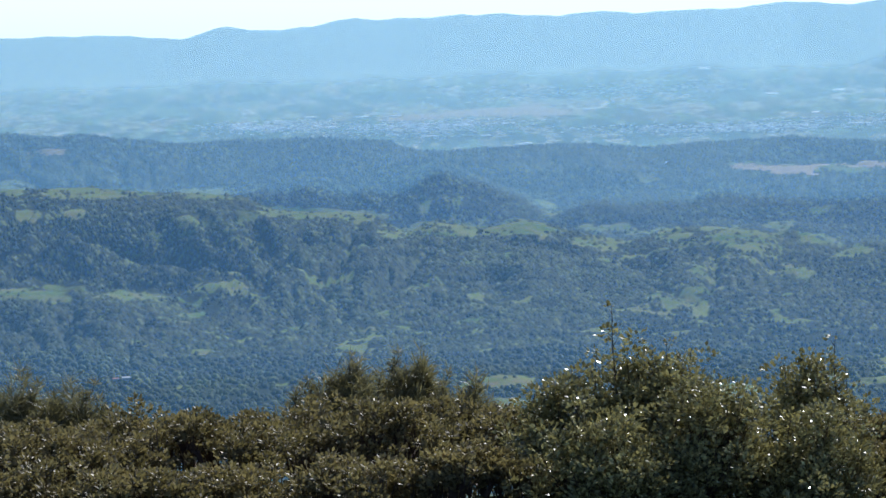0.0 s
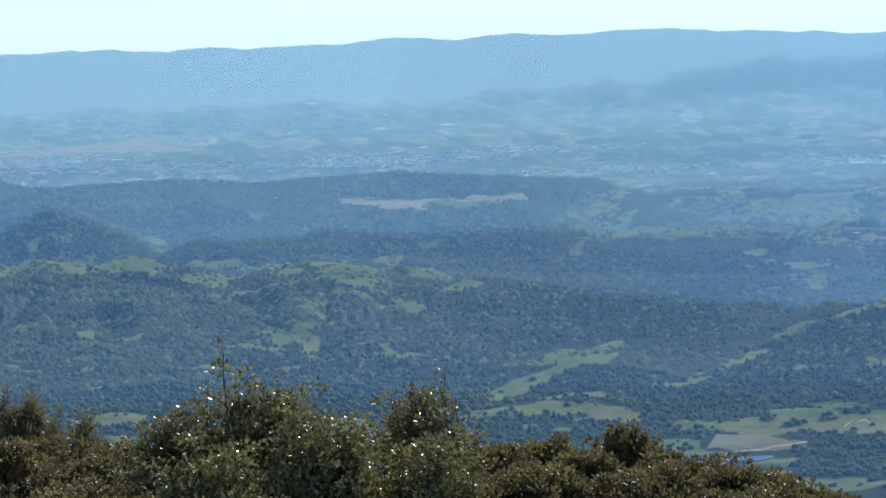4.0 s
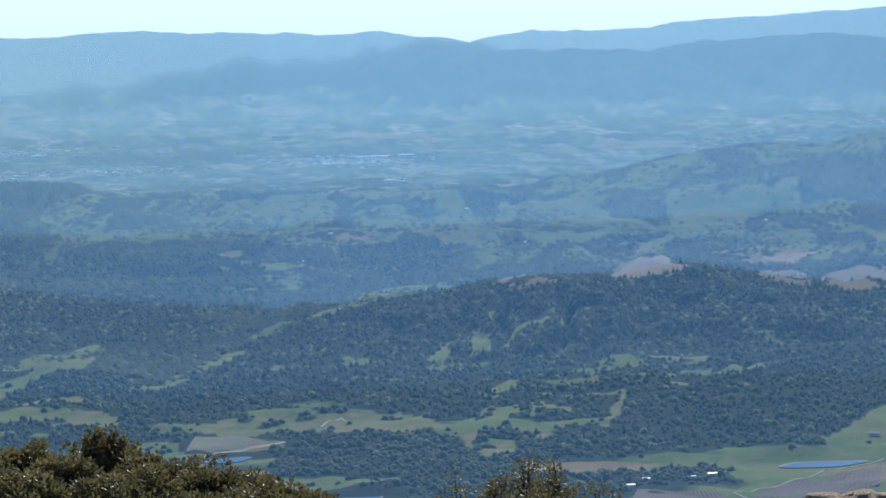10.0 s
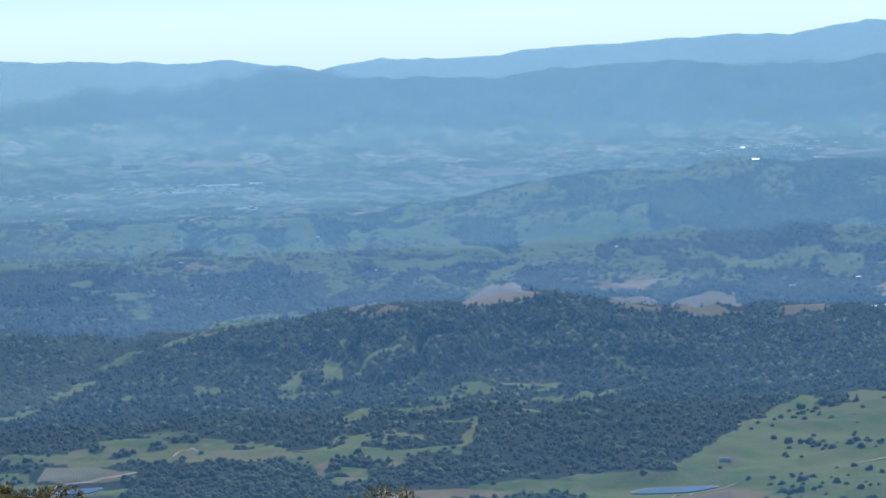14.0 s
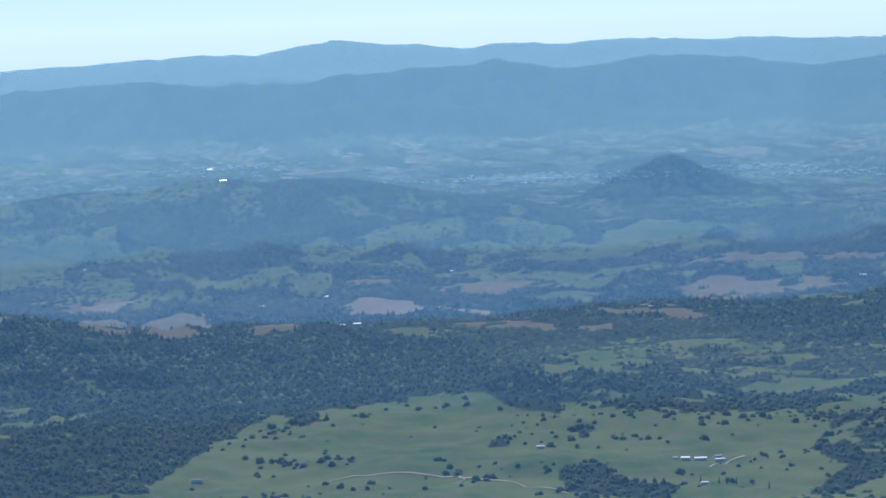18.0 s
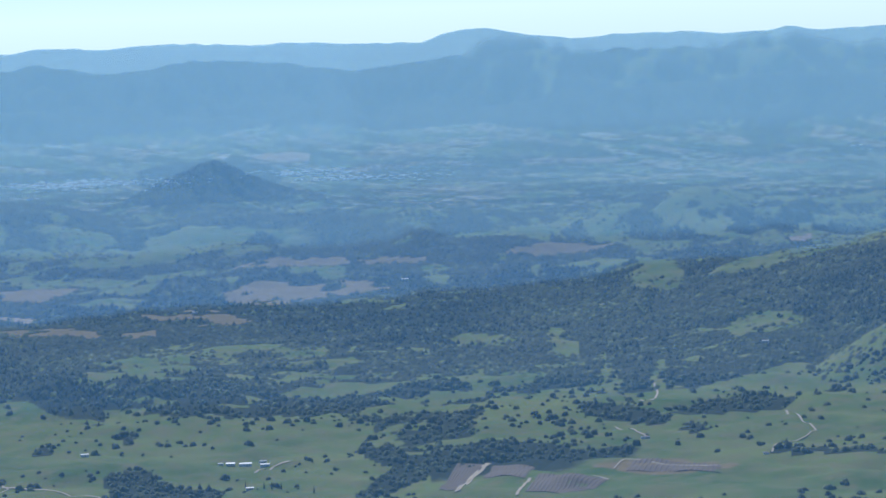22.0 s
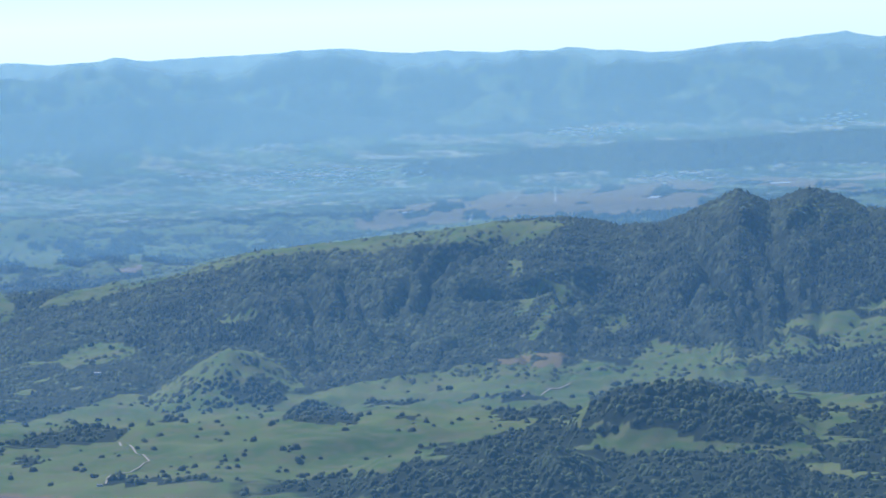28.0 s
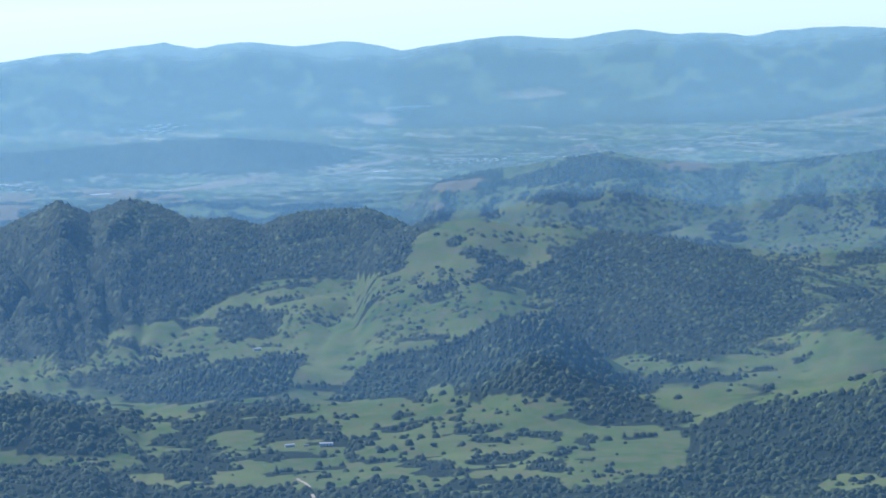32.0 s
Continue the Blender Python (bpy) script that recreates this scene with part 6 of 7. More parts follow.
def pond(label, az, el, wide, high, seed):
    """Still water inside a low bank of pale earth."""
    p = spot(az, el)
    r0 = math.hypot(p.x, p.y)
    w = span(p, wide)
    d = abs(high / 105.6 * math.pi / 180) * r0 * r0 / EYE
    g = random.Random(seed)
    ph = [g.uniform(0, 6.28) for _ in range(3)]
    ring_ = []
    for k in range(40):
        t = k * math.tau / 40
        s = 0.9 + 0.06 * math.sin(2 * t + ph[0]) + 0.04 * math.sin(3 * t + ph[1])
        cx_, sy_ = math.cos(t), math.sin(t)
        s *= (abs(cx_) ** 3.5 + abs(sy_) ** 3.5) ** (-1 / 3.5)
        ring_.append((w * s * cx_ + 0.3 * w * s * sy_, d * s * sy_))
    turn = Matrix.Rotation(radians(-az), 4, "Z")
    level = max(height(*(p + turn @ Vector((x, y, 0))).xy) for x, y in ring_) + 0.25
    ob = new("pond")
    ob.matrix_basis = Matrix.Translation((p.x, p.y, level)) @ turn
    bm = bmesh.new()
    bm.faces.new([bm.verts.new((x, y, 0)) for x, y in ring_])
    part("water_surface", bm, WATER, ob)
    bm = bmesh.new()
    a, b, c = ([bm.verts.new((x * q, y * q, z)) for x, y in ring_] for q, z in ((0.97, -0.05), (1.03, 0.2), (1.1, -2.2)))
    for k in range(40):
        j = (k + 1) % 40
        bm.faces.new((a[k], a[j], b[j], b[k]))
        bm.faces.new((b[k], b[j], c[j], c[k]))
    part("bank", bm, DIRT, ob)
    return tagged(ob, label, "pond", kind="")


pond("small blue farm pond with a pale earth bank", 11.64, -7.71, 38, 5, 1)
pond("long blue reservoir beside tilled fields and grass", 21.66, -8.06, 72, 6, 2)
pond("blue reservoir with a straight pale edge", 13.61, -8.44, 64, 4, 3)
pond("distant narrow lake in the hazy plain", 12.76, -2.32, 18, 1.6, 4)
pond("distant pale lake below the far hills", 56.67, -1.88, 40, 2.0, 5)


def track(label, way, pixels, mat=None, kind="structure"):
    """A dirt road laid on the ground through the given places."""
    pts = [spot(*w) for w in way]
    fine = []
    for a, b in zip(pts, pts[1:]):
        n = max(2, int((b - a).length / 6))
        fine += [a.lerp(b, k / n) for k in range(n)]
    fine.append(pts[-1])
    v, half = [], span(pts[0], pixels) / 2
    for k, p in enumerate(fine):
        t = (fine[min(k + 1, len(fine) - 1)] - fine[max(k - 1, 0)]).normalized()
        s = Vector((t.y, -t.x, 0)).normalized() * half * (math.hypot(p.x, p.y) / math.hypot(pts[0].x, pts[0].y))
        deep = 2.0 if abs(t.normalized().dot(Vector((p.x, p.y, 0)).normalized())) < 0.7 else 1.0
        for q in (p - s * deep, p, p + s * deep):
            v.append((q.x, q.y, height(q.x, q.y) + 0.3))
    f = []
    for k in range(len(fine) - 1):
        f += [(3 * k, 3 * k + 3, 3 * k + 4, 3 * k + 1), (3 * k + 1, 3 * k + 4, 3 * k + 5, 3 * k + 2)]
    return tagged(new("dirt_track", mesh_of("dirt_track", v, f, mat or DIRT)), label, "track", kind=kind)


TRACK = "pale dirt farm track winding over the grass"
track(TRACK, [(34.61, -8.12), (34.88, -7.88), (35.16, -7.67)], 11)
track(TRACK, [(35.61, -8.22), (35.85, -7.94)], 6)
track(TRACK, [(36.91, -7.93), (37.17, -8.01)], 5)
track(TRACK, [(31.20, -7.67), (31.52, -7.58), (31.80, -7.50)], 5)
track(TRACK, [(24.43, -7.73), (25.20, -7.60), (26.16, -7.58), (26.97, -7.67), (27.06, -7.74), (26.82, -7.81)], 4)
track(TRACK, [(26.96, -7.71), (27.87, -7.81), (28.81, -8.03)], 4)
track(TRACK, [(40.20, -6.94), (40.44, -7.08), (40.69, -7.28), (40.52, -7.38), (40.18, -7.46), (39.94, -7.62)], 4)
track(TRACK, [(38.00, -6.41), (38.05, -6.58), (37.97, -6.71), (37.71, -6.69)], 4)
track(TRACK, [(47.83, -6.29), (47.49, -6.36), (47.01, -6.47)], 3)
track(TRACK, [(37.31, -7.12), (37.68, -7.22), (37.88, -7.32)], 4)
track(TRACK, [(37.27, -7.83), (37.47, -7.68), (37.94, -7.74), (39.07, -7.83)], 3)
track(TRACK, [(20.73, -8.67), (20.17, -8.52), (21.12, -8.33), (21.98, -8.13), (22.71, -7.98)], 4)
track(TRACK, [(11.08, -7.75), (11.23, -7.64), (11.47, -7.58), (12.04, -7.51), (12.62, -7.44)], 5)
track(TRACK, [(13.24, -7.21), (13.58, -7.07), (13.77, -7.17)], 4)
track(TRACK, [(54.57, -7.94), (54.76, -8.09), (54.84, -8.28)], 6)
track(TRACK, [(46.23, -3.51), (46.29, -3.34)], 4)
track(TRACK, [(46.86, -3.20), (47.06, -3.11)], 3)
track(TRACK, [(47.70, -3.23), (47.70, -2.98)], 3)
track(TRACK, [(1.21, -2.11), (1.73, -2.23), (2.11, -2.30)], 3, None)
track(TRACK, [(-1.30, -2.18), (0.21, -2.27), (2.11, -2.27)], 3, None)
track("pale gravel river bar in the hazy valley", [(53.89, -2.97), (54.75, -2.93), (55.51, -2.84), (56.27, -2.68), (57.12, -2.61), (59.16, -2.66)], 4)
track(TRACK, [(34.28, -3.28), (34.36, -3.34), (34.50, -3.40)], 4)


def vineyard(label, corners, rows, mat, category="vineyard"):
    """A plot of vines: a bed of earth with raised rows from front to back, each a part."""
    a, b, c, d = (spot(*w) for w in corners)  # front left, front right, back right, back left
    ob = new("vineyard")
    n = 8

    def at(u, v):
        p = (a.lerp(b, u)).lerp(d.lerp(c, u), v)
        return p.x, p.y, height(p.x, p.y)

    bv = [(x, y, z + 0.2) for k in range(9) for x, y, z in (at(k / 8, q / n) for q in range(n + 1))]
    bf = [(k * 9 + q, k * 9 + 9 + q, k * 9 + 10 + q, k * 9 + 1 + q) for k in range(8) for q in range(n)]
    bed = new("bed", mesh_of("bed", bv, bf, mat))
    bed.parent = ob
    for k in range(rows):
        v, u0 = [], (k + 0.17) / rows
        for q in range(n + 1):
            x0, y0, z0 = at(u0, q / n)
            x1, y1, z1 = at(u0 + 0.65 / rows, q / n)
            v += [(x0, y0, z0 + 0.1), ((x0 + x1) / 2, (y0 + y1) / 2, (z0 + z1) / 2 + 0.4), (x1, y1, z1 + 0.1)]
        f = []
        for q in range(n):
            f += [(3 * q, 3 * q + 3, 3 * q + 4, 3 * q + 1), (3 * q + 1, 3 * q + 4, 3 * q + 5, 3 * q + 2)]
        row = new("vine_hedge", mesh_of("vine_hedge", v, f, STRAW if mat is STRAW else VINE))
        row.parent = ob
    return tagged(ob, label, category)


BARE = "purple-brown plot of bare vines between tracks"
vineyard(BARE, [(34.30, -8.07), (34.64, -8.10), (35.10, -7.68), (34.63, -7.65)], 9, VINE)
vineyard(BARE, [(35.05, -7.91), (35.76, -7.94), (35.94, -7.76), (35.23, -7.71)], 10, VINE)
vineyard(BARE, [(35.75, -8.16), (36.78, -8.17), (37.19, -7.99), (35.99, -7.87)], 16, VINE)
vineyard("pale vineyard with straight rows on a low rise", [(10.94, -7.53), (12.00, -7.53), (12.10, -7.37), (11.11, -7.29)], 20, STRAW)
vineyard(BARE, [(18.45, -8.60), (20.07, -8.63), (19.89, -8.46), (18.55, -8.41)], 22, VINE)
vineyard(BARE, [(20.45, -8.64), (22.63, -8.40), (22.64, -8.10), (20.93, -8.39)], 22, VINE)
vineyard(BARE, [(37.46, -7.87), (39.06, -7.95), (39.07, -7.80), (37.66, -7.67)], 18, VINE)

# ---- towns in the plain: houses too many to count ----
TOWN_F = np.array([[0, 1, 2, 3], [4, 7, 6, 5], [0, 4, 5, 1], [1, 5, 6, 2], [2, 6, 7, 3], [3, 7, 4, 0]])
TOWN_V = np.array([[x, y, z] for z in (-0.5, 1.0) for x, y in ((-1, -0.6), (1, -0.6), (1, 0.6), (-1, 0.6))])


def town(label, blocks, mat):
    v, f = [], []
    for az, el, wide, high, count in blocks:
        for _ in range(int(count * 1.8)):
            p = spot(az + rng.normal(0, wide * 0.5), el + rng.normal(0, high * 0.5))
            w = span(p, rng.uniform(1.6, 5.2))
            c, s = math.cos(rng.uniform(-0.4, 0.4) - radians(az)), math.sin(rng.uniform(-0.4, 0.4) - radians(az))
            q = TOWN_V * (w, w, span(p, 1.5))
            q = np.stack([q[:, 0] * c - q[:, 1] * s, q[:, 0] * s + q[:, 1] * c, q[:, 2]], 1) + np.array(p[:])
            f.append(TOWN_F + 8 * len(v))
            v.append(q)
    return tagged(new("town_houses", mesh_of("town_houses", np.concatenate(v), np.concatenate(f), mat)), label, "houses", kind="stuff")


town("pale roofs of a far town under blue haze",
     [(-2.82, -2.37, 1.231, 0.095, 170), (-0.26, -2.45, 1.799, 0.133, 260), (4.93, -2.58, 2.367, 0.095, 160), (2.59, -1.91, 2.841, 0.152, 60), (5.26, -2.59, 2.083, 0.076, 160), (7.91, -2.46, 1.515, 0.095, 110), (9.80, -2.80, 1.515, 0.057, 70), (13.97, -2.77, 1.231, 0.076, 70), (14.62, -3.10, 0.208, 0.028, 14)], WHITE)
town("pale roofs of a valley town beyond wooded hills",
     [(28.51, -2.72, 0.852, 0.076, 110), (32.19, -2.67, 0.852, 0.057, 60), (23.20, -2.36, 1.136, 0.076, 40), (27.47, -2.71, 1.042, 0.038, 40), (33.39, -2.79, 1.231, 0.057, 60), (29.72, -2.73, 0.758, 0.076, 50), (43.58, -2.62, 1.705, 0.133, 60), (48.33, -2.05, 1.042, 0.076, 40), (49.63, -2.88, 0.568, 0.076, 20), (52.51, -2.00, 0.568, 0.076, 16), (58.05, -2.72, 1.136, 0.047, 24)], WHITE)

# hedges, orchards and small woods of the plain
PLANTED = np.where(INVIEW & (COVER[:-1, :-1, FIELD] > 0.3), SEEN * np.clip(fbm(BX * 0.6, BY * 1.3, 70, 5, 91) * 7 - 0.35, 0, 1), 0).ravel()
woodland("plain_trees", "dark lines and clumps of trees between the fields of the plain", PLANTED, 28000, 0.8, OAK)


# ---- the scrub on the summit ----
def leaf_material(name, dark, light, gloss, bleed):
    m, n, l, b = material(name, gloss)
    b.inputs["Specular IOR Level"].default_value = 0.4
    g = n.new("ShaderNodeNewGeometry")
    c = ramp(n, l, g.outputs["Random Per Island"], [(0.0, dark), (0.55, light), (1.0, tuple(min(1, q * 1.5) for q in light))])
    c = mix(n, l, ramp(n, l, noise_tex(n, l, 2.2, 3), [(0.35, (0, 0, 0)), (0.65, (0.6, 0.6, 0.6))]), c, (*dark, 1))
    l.new(c, b.inputs["Base Color"])
    t, mx = n.new("ShaderNodeBsdfTranslucent"), n.new("ShaderNodeMixShader")
    l.new(mix(n, l, 0.5, c, (0.28, 0.25, 0.07, 1)), t.inputs["Color"])
    mx.inputs["Fac"].default_value = bleed
    l.new(b.outputs[0], mx.inputs[1])
    l.new(t.outputs[0], mx.inputs[2])
    l.new(mx.outputs[0], n["Material Output"].inputs["Surface"])
    return m


OAK_LEAF = leaf_material("live_oak_leaf", (0.06, 0.06, 0.026), (0.5, 0.45, 0.2), 0.28, 0.22)
SCRUB_LEAF = leaf_material("manzanita_leaf", (0.055, 0.046, 0.025), (0.34, 0.275, 0.13), 0.5, 0.27)
NEEDLE = leaf_material("pine_needle", (0.08, 0.078, 0.042), (0.24, 0.22, 0.13), 0.45, 0.38)
TWIG = speckled("dark_twigs", (0.045, 0.03, 0.024), (0.14, 0.1, 0.085), 12.0, 0.85, 0.4)


def twig_mesh(lines, name):
    """Tapered three-sided twigs along polylines of (points, radius)."""
    v, f = [], []
    for pts, rad in lines:
        n0 = len(v)
        for k, p in enumerate(pts):
            t = rad * (1 - 0.8 * k / (len(pts) - 1))
            for q in range(3):
                v.append((p[0] + t * math.cos(q * 2.1), p[1] + t * math.sin(q * 2.1), p[2]))
        for k in range(len(pts) - 1):
            for q in range(3):
                f.append((n0 + 3 * k + q, n0 + 3 * k + (q + 1) % 3, n0 + 3 * k + 3 + (q + 1) % 3, n0 + 3 * k + 3 + q))
    return mesh_of(name, v, f, TWIG)


def leaf_mesh(centres, g, count, spread, length, width, mat, name, needles=False):
    """Folded leaves (or thin needles) round the given shoot ends."""
    n = len(centres) * count
    c = np.repeat(centres, count, 0)
    d = g.normal(0, 1, (n, 3))
    d /= np.linalg.norm(d, axis=1)[:, None]
    if needles:
        d[:, 2] = np.abs(d[:, 2]) * 0.9 + 0.1
        p = c + g.normal(0, 0.35 * spread, (n, 3)) * (0.5, 0.5, 1.6)
    else:
        d[:, 2] = d[:, 2] * 0.6 + 0.45
        p = c + d * (spread * g.uniform(0.25, 1.0, n) ** 0.6)[:, None]
    d /= np.linalg.norm(d, axis=1)[:, None]
    side = np.cross(d, g.normal(0, 1, (n, 3)))
    side /= np.linalg.norm(side, axis=1)[:, None] + 1e-9
    up = np.cross(side, d)
    ln, wd = (length * g.uniform(0.65, 1.25, n))[:, None], (width * g.uniform(0.7, 1.2, n))[:, None]
    tip, l_, r_ = p + d * ln, p + d * ln * 0.5 + side * wd + up * wd * 0.4, p + d * ln * 0.5 - side * wd + up * wd * 0.4
    v = np.stack([p, l_, tip, r_], 1).reshape(-1, 3)
    k = np.arange(n)[:, None] * 4
    return mesh_of(name, v, np.concatenate([k + [0, 1, 2], k + [0, 2, 3]], 0), mat)


def bush(name, label, az, el, r, wide, kind, seed, clumps=24, leaders=()):
    """A shrub: crooked stems that fork into twigs, each twig ending in a clump of leaves. Its top is at the dip el at distance r,
    wide is its width in degrees of the view; leaders: single shoots above the crown as (bearing off the middle, rise, fullness)."""
    g = np.random.default_rng(seed)
    x, y = r * math.sin(radians(az)), r * math.cos(radians(az))
    z0 = height(x, y)
    h = EYE + r * math.tan(radians(el)) - z0
    w = radians(wide) * r / 2
    ob = new(name)
    ob.matrix_basis = Matrix.Translation((x, y, z0 - 0.03)) @ Matrix.Rotation(radians(-az), 4, "Z")
    drop, spread, stem = {"scrub": (0.12, 0.062, 0.02), "bare": (0.2, 0.06, 0.024), "oak": (0.3, 0.1, 0.014), "needle": (0.22, 0.07, 0.015)}[kind]
    tips, lines = [], []
    feet = [(0.3 * w * g.normal(), 0.3 * w * g.normal(), 0.0) for _ in range(max(clumps // 5, 3))]
    for k in range(clumps):
        a, q = g.uniform(0, 6.28), math.sqrt(g.uniform(0, 1))
        cx, cy = w * q * math.cos(a), w * 0.8 * q * math.sin(a)
        cz = h * (1 - drop * q ** 2) - (0.1 if kind == "scrub" else 0.22) * g.uniform(0, 1) ** 1.4
        if kind == "oak" and k % 3 == 0:
            cz = h * g.uniform(0.4, 0.85)
        foot = min(feet, key=lambda f: (f[0] - cx) ** 2 + (f[1] - cy) ** 2)
        fork = (foot[0] * 0.5 + cx * 0.5 + 0.06 * g.normal(), foot[1] * 0.5 + cy * 0.5 + 0.06 * g.normal(), cz * g.uniform(0.45, 0.62))
        bend = (foot[0] * 0.8 + cx * 0.2 + 0.07 * g.normal(), foot[1] * 0.8 + cy * 0.2 + 0.07 * g.normal(), cz * 0.28)
        lines.append(([foot, bend, fork, (fork[0] * 0.4 + cx * 0.6 + 0.03 * g.normal(), fork[1] * 0.4 + cy * 0.6, cz - 0.12)], stem * g.uniform(0.8, 1.4)))
        for _ in range({"scrub": 7, "bare": 5, "oak": 9, "needle": 7}[kind]):
            d = g.normal(0, 1, 3) * spread
            if kind == "needle":
                d *= (1.0, 1.0, 1.6)
            tip = (cx + d[0], cy + d[1], cz + d[2] * 0.8)
            tips.append(tip)
            lines.append(([(fork[0] * 0.5 + cx * 0.5, fork[1] * 0.5 + cy * 0.5, cz - 0.17), (cx + d[0] * 0.4, cy + d[1] * 0.4, cz - 0.09), (tip[0], tip[1], tip[2] + 0.02)], stem * 0.4))
    fill = {"scrub": clumps, "bare": 0, "oak": clumps * 2, "needle": clumps}[kind]
    for k in range(fill):
        a, q = g.uniform(0, 6.28), g.uniform(0.2, 0.9)
        tips.append((w * q * math.cos(a), w * 0.8 * q * math.sin(a), h * g.uniform(0.35, 0.8)))
    shoots = []
    for sx, rise, full in leaders:
        sparse = []
        px_, top, foot_z = radians(sx) * r, h + radians(rise) * r, h * 0.7
        sway = g.normal(0, 0.012, 4)
        lines.append(([(px_ * 0.8, 0, foot_z), (px_ + sway[0], 0, foot_z * 0.6 + top * 0.4), (px_ + sway[1], 0, foot_z * 0.25 + top * 0.75), (px_ + sway[2], 0, top)], 0.016 if kind == "needle" else 0.009))
        n = max(int((top - foot_z) / 0.045), 4)
        for k in range(n):
            u = k / n
            z = foot_z + (top - foot_z) * u
            reach = (0.035 + 0.11 * full * (1 - u) ** 0.6) * g.uniform(0.5, 1.2)
            a = g.uniform(0, 6.28)
            tip = (px_ + reach * math.cos(a), reach * math.sin(a), z + reach * (0.9 if kind != "needle" else 1.6))
            lines.append(([(px_, 0, z - 0.01), (px_ + reach * 0.5 * math.cos(a), reach * 0.5 * math.sin(a), z + reach * 0.3), tip], 0.004))
            if g.uniform() < 0.45 + 0.55 * full:
                sparse.append(tip)
            if kind == "needle" or full > 0.6:
                sparse.append((px_, 0, z))
        shoots.append(sparse)
    tagged(part_of(ob, "woody_frame", twig_mesh(lines, "woody_frame")), "dark crooked stems and twigs")
    leaf = {"needle": (70, 0.1, 0.12, 0.004, NEEDLE, True), "oak": (32, 0.075, 0.033, 0.0118, OAK_LEAF, False), "bare": (24, 0.06, 0.026, 0.008, SCRUB_LEAF, False), "scrub": (30, 0.05, 0.036, 0.012, SCRUB_LEAF, False)}[kind]
    part_of(ob, "foliage", leaf_mesh(np.array(tips), g, *leaf[:5], "foliage", leaf[5]))
    for sparse in shoots:
        if sparse:
            part_of(ob, "shoot", leaf_mesh(np.array(sparse), g, 26 if kind == "needle" else 9, 0.03, leaf[2] * (0.6 if kind == "needle" else 0.9), *leaf[3:5], "shoot", leaf[5]))
    return tagged(ob, label, "shrub", "summit scrub")


def part_of(ob, name, me):
    child = new(name, me)
    child.parent = ob
    return child


SCRUB = "olive-brown manzanita shrub with dark bare stems"
for k, (a, e, r, w) in enumerate(((-8.08, -7.28, 22, 3.2), (-6.67, -7.28, 21, 3.2), (-5.25, -7.16, 23, 3.2), (-3.83, -7.22, 21.5, 3.2), (-2.59, -7.14, 22.5, 3.2), (-1.06, -7.16, 21, 3.2), (0.37, -7.14, 23, 3.2), (1.32, -7.28, 21, 2.0), (-7.4, -7.98, 20, 2.6), (-5.3, -8.05, 19.6, 2.6), (-3.27, -8.08, 20, 2.6), (-1.2, -8.0, 19.6, 2.6), (0.6, -7.95, 19.4, 2.4), (7.29, -7.46, 23, 1.8))):
    bush("manzanita", SCRUB, a, e, r, w, "scrub", 10 + k, 34 if k < 8 else 26)
PINE = "tufted grey-green young pine rising above the scrub"
bush("young_pine", PINE, -6.98, -6.9, 24, 1.5, "needle", 40, 20, ((0.15, 0.35, 0.5), (-0.4, 0.22, 0.5), (0.5, 0.15, 0.4), (-0.1, 0.1, 0.5)))
bush("young_pine", PINE, -6.1, -6.95, 24, 1.2, "needle", 41, 16, ((0.18, 0.37, 0.5), (-0.25, 0.2, 0.5), (0.42, 0.1, 0.4)))
bush("young_pine", PINE, -1.72, -6.72, 24, 1.7, "needle", 42, 26, ((0.26, 0.38, 0.5), (-0.1, 0.2, 0.6), (-0.45, 0.12, 0.5), (0.05, 0.14, 0.5), (-0.72, -0.05, 0.5), (0.5, 0.1, 0.5)))
bush("young_pine", PINE, -0.5, -6.72, 24.5, 1.5, "needle", 43, 24, ((-0.23, 0.5, 0.6), (-0.08, 0.3, 0.5), (0.25, 0.2, 0.5), (-0.5, 0.15, 0.5), (0.55, 0.12, 0.4), (0.08, 0.2, 0.5)))
bush("young_pine", "small grey-green pine seedling at the edge of the scrub", 0.42, -6.98, 23.5, 0.5, "needle", 44, 7, ((0.0, 0.16, 0.5), (0.12, 0.08, 0.4)))
LIVE = "glossy olive-green live oak bush with upright leafy shoots"
bush("live_oak", LIVE, 3.72, -6.42, 20, 2.3, "oak", 50, 60, ((-0.76, 1.02, 0.4), (0.0, 0.14, 0.9), (0.16, 0.38, 0.2), (-0.1, 0.3, 0.2), (-1.0, 0.25, 0.3), (-0.5, 0.12, 0.8), (0.5, 0.0, 0.8), (0.3, 0.14, 0.8)))
bush("live_oak", LIVE, 2.1, -6.82, 20, 1.5, "oak", 53, 34, ((-0.2, 0.16, 0.8), (0.3, 0.14, 0.5), (-0.5, 0.02, 0.8), (0.5, 0.22, 0.2)))
bush("live_oak", LIVE, 4.45, -6.95, 19.5, 2.4, "oak", 51, 52, ((0.6, 0.12, 0.7), (-0.5, 0.1, 0.8), (0.1, 0.12, 0.8)))
bush("live_oak", LIVE, 6.2, -6.6, 20.5, 1.45, "oak", 52, 34, ((0.46, 0.6, 0.12), (-0.05, 0.32, 0.35), (-0.35, 0.16, 0.7), (0.25, 0.26, 0.7), (0.1, 0.18, 0.8), (0.62, 0.08, 0.7)))
bush("live_oak", LIVE, 3.0, -7.35, 19.2, 2.4, "oak", 55, 40)
bush("live_oak", LIVE, 6.3, -7.4, 19.5, 2.0, "oak", 54, 36, ((-0.4, 0.1, 0.7),))
BROWN = "rounded brown-green scrub bush with dark stems"
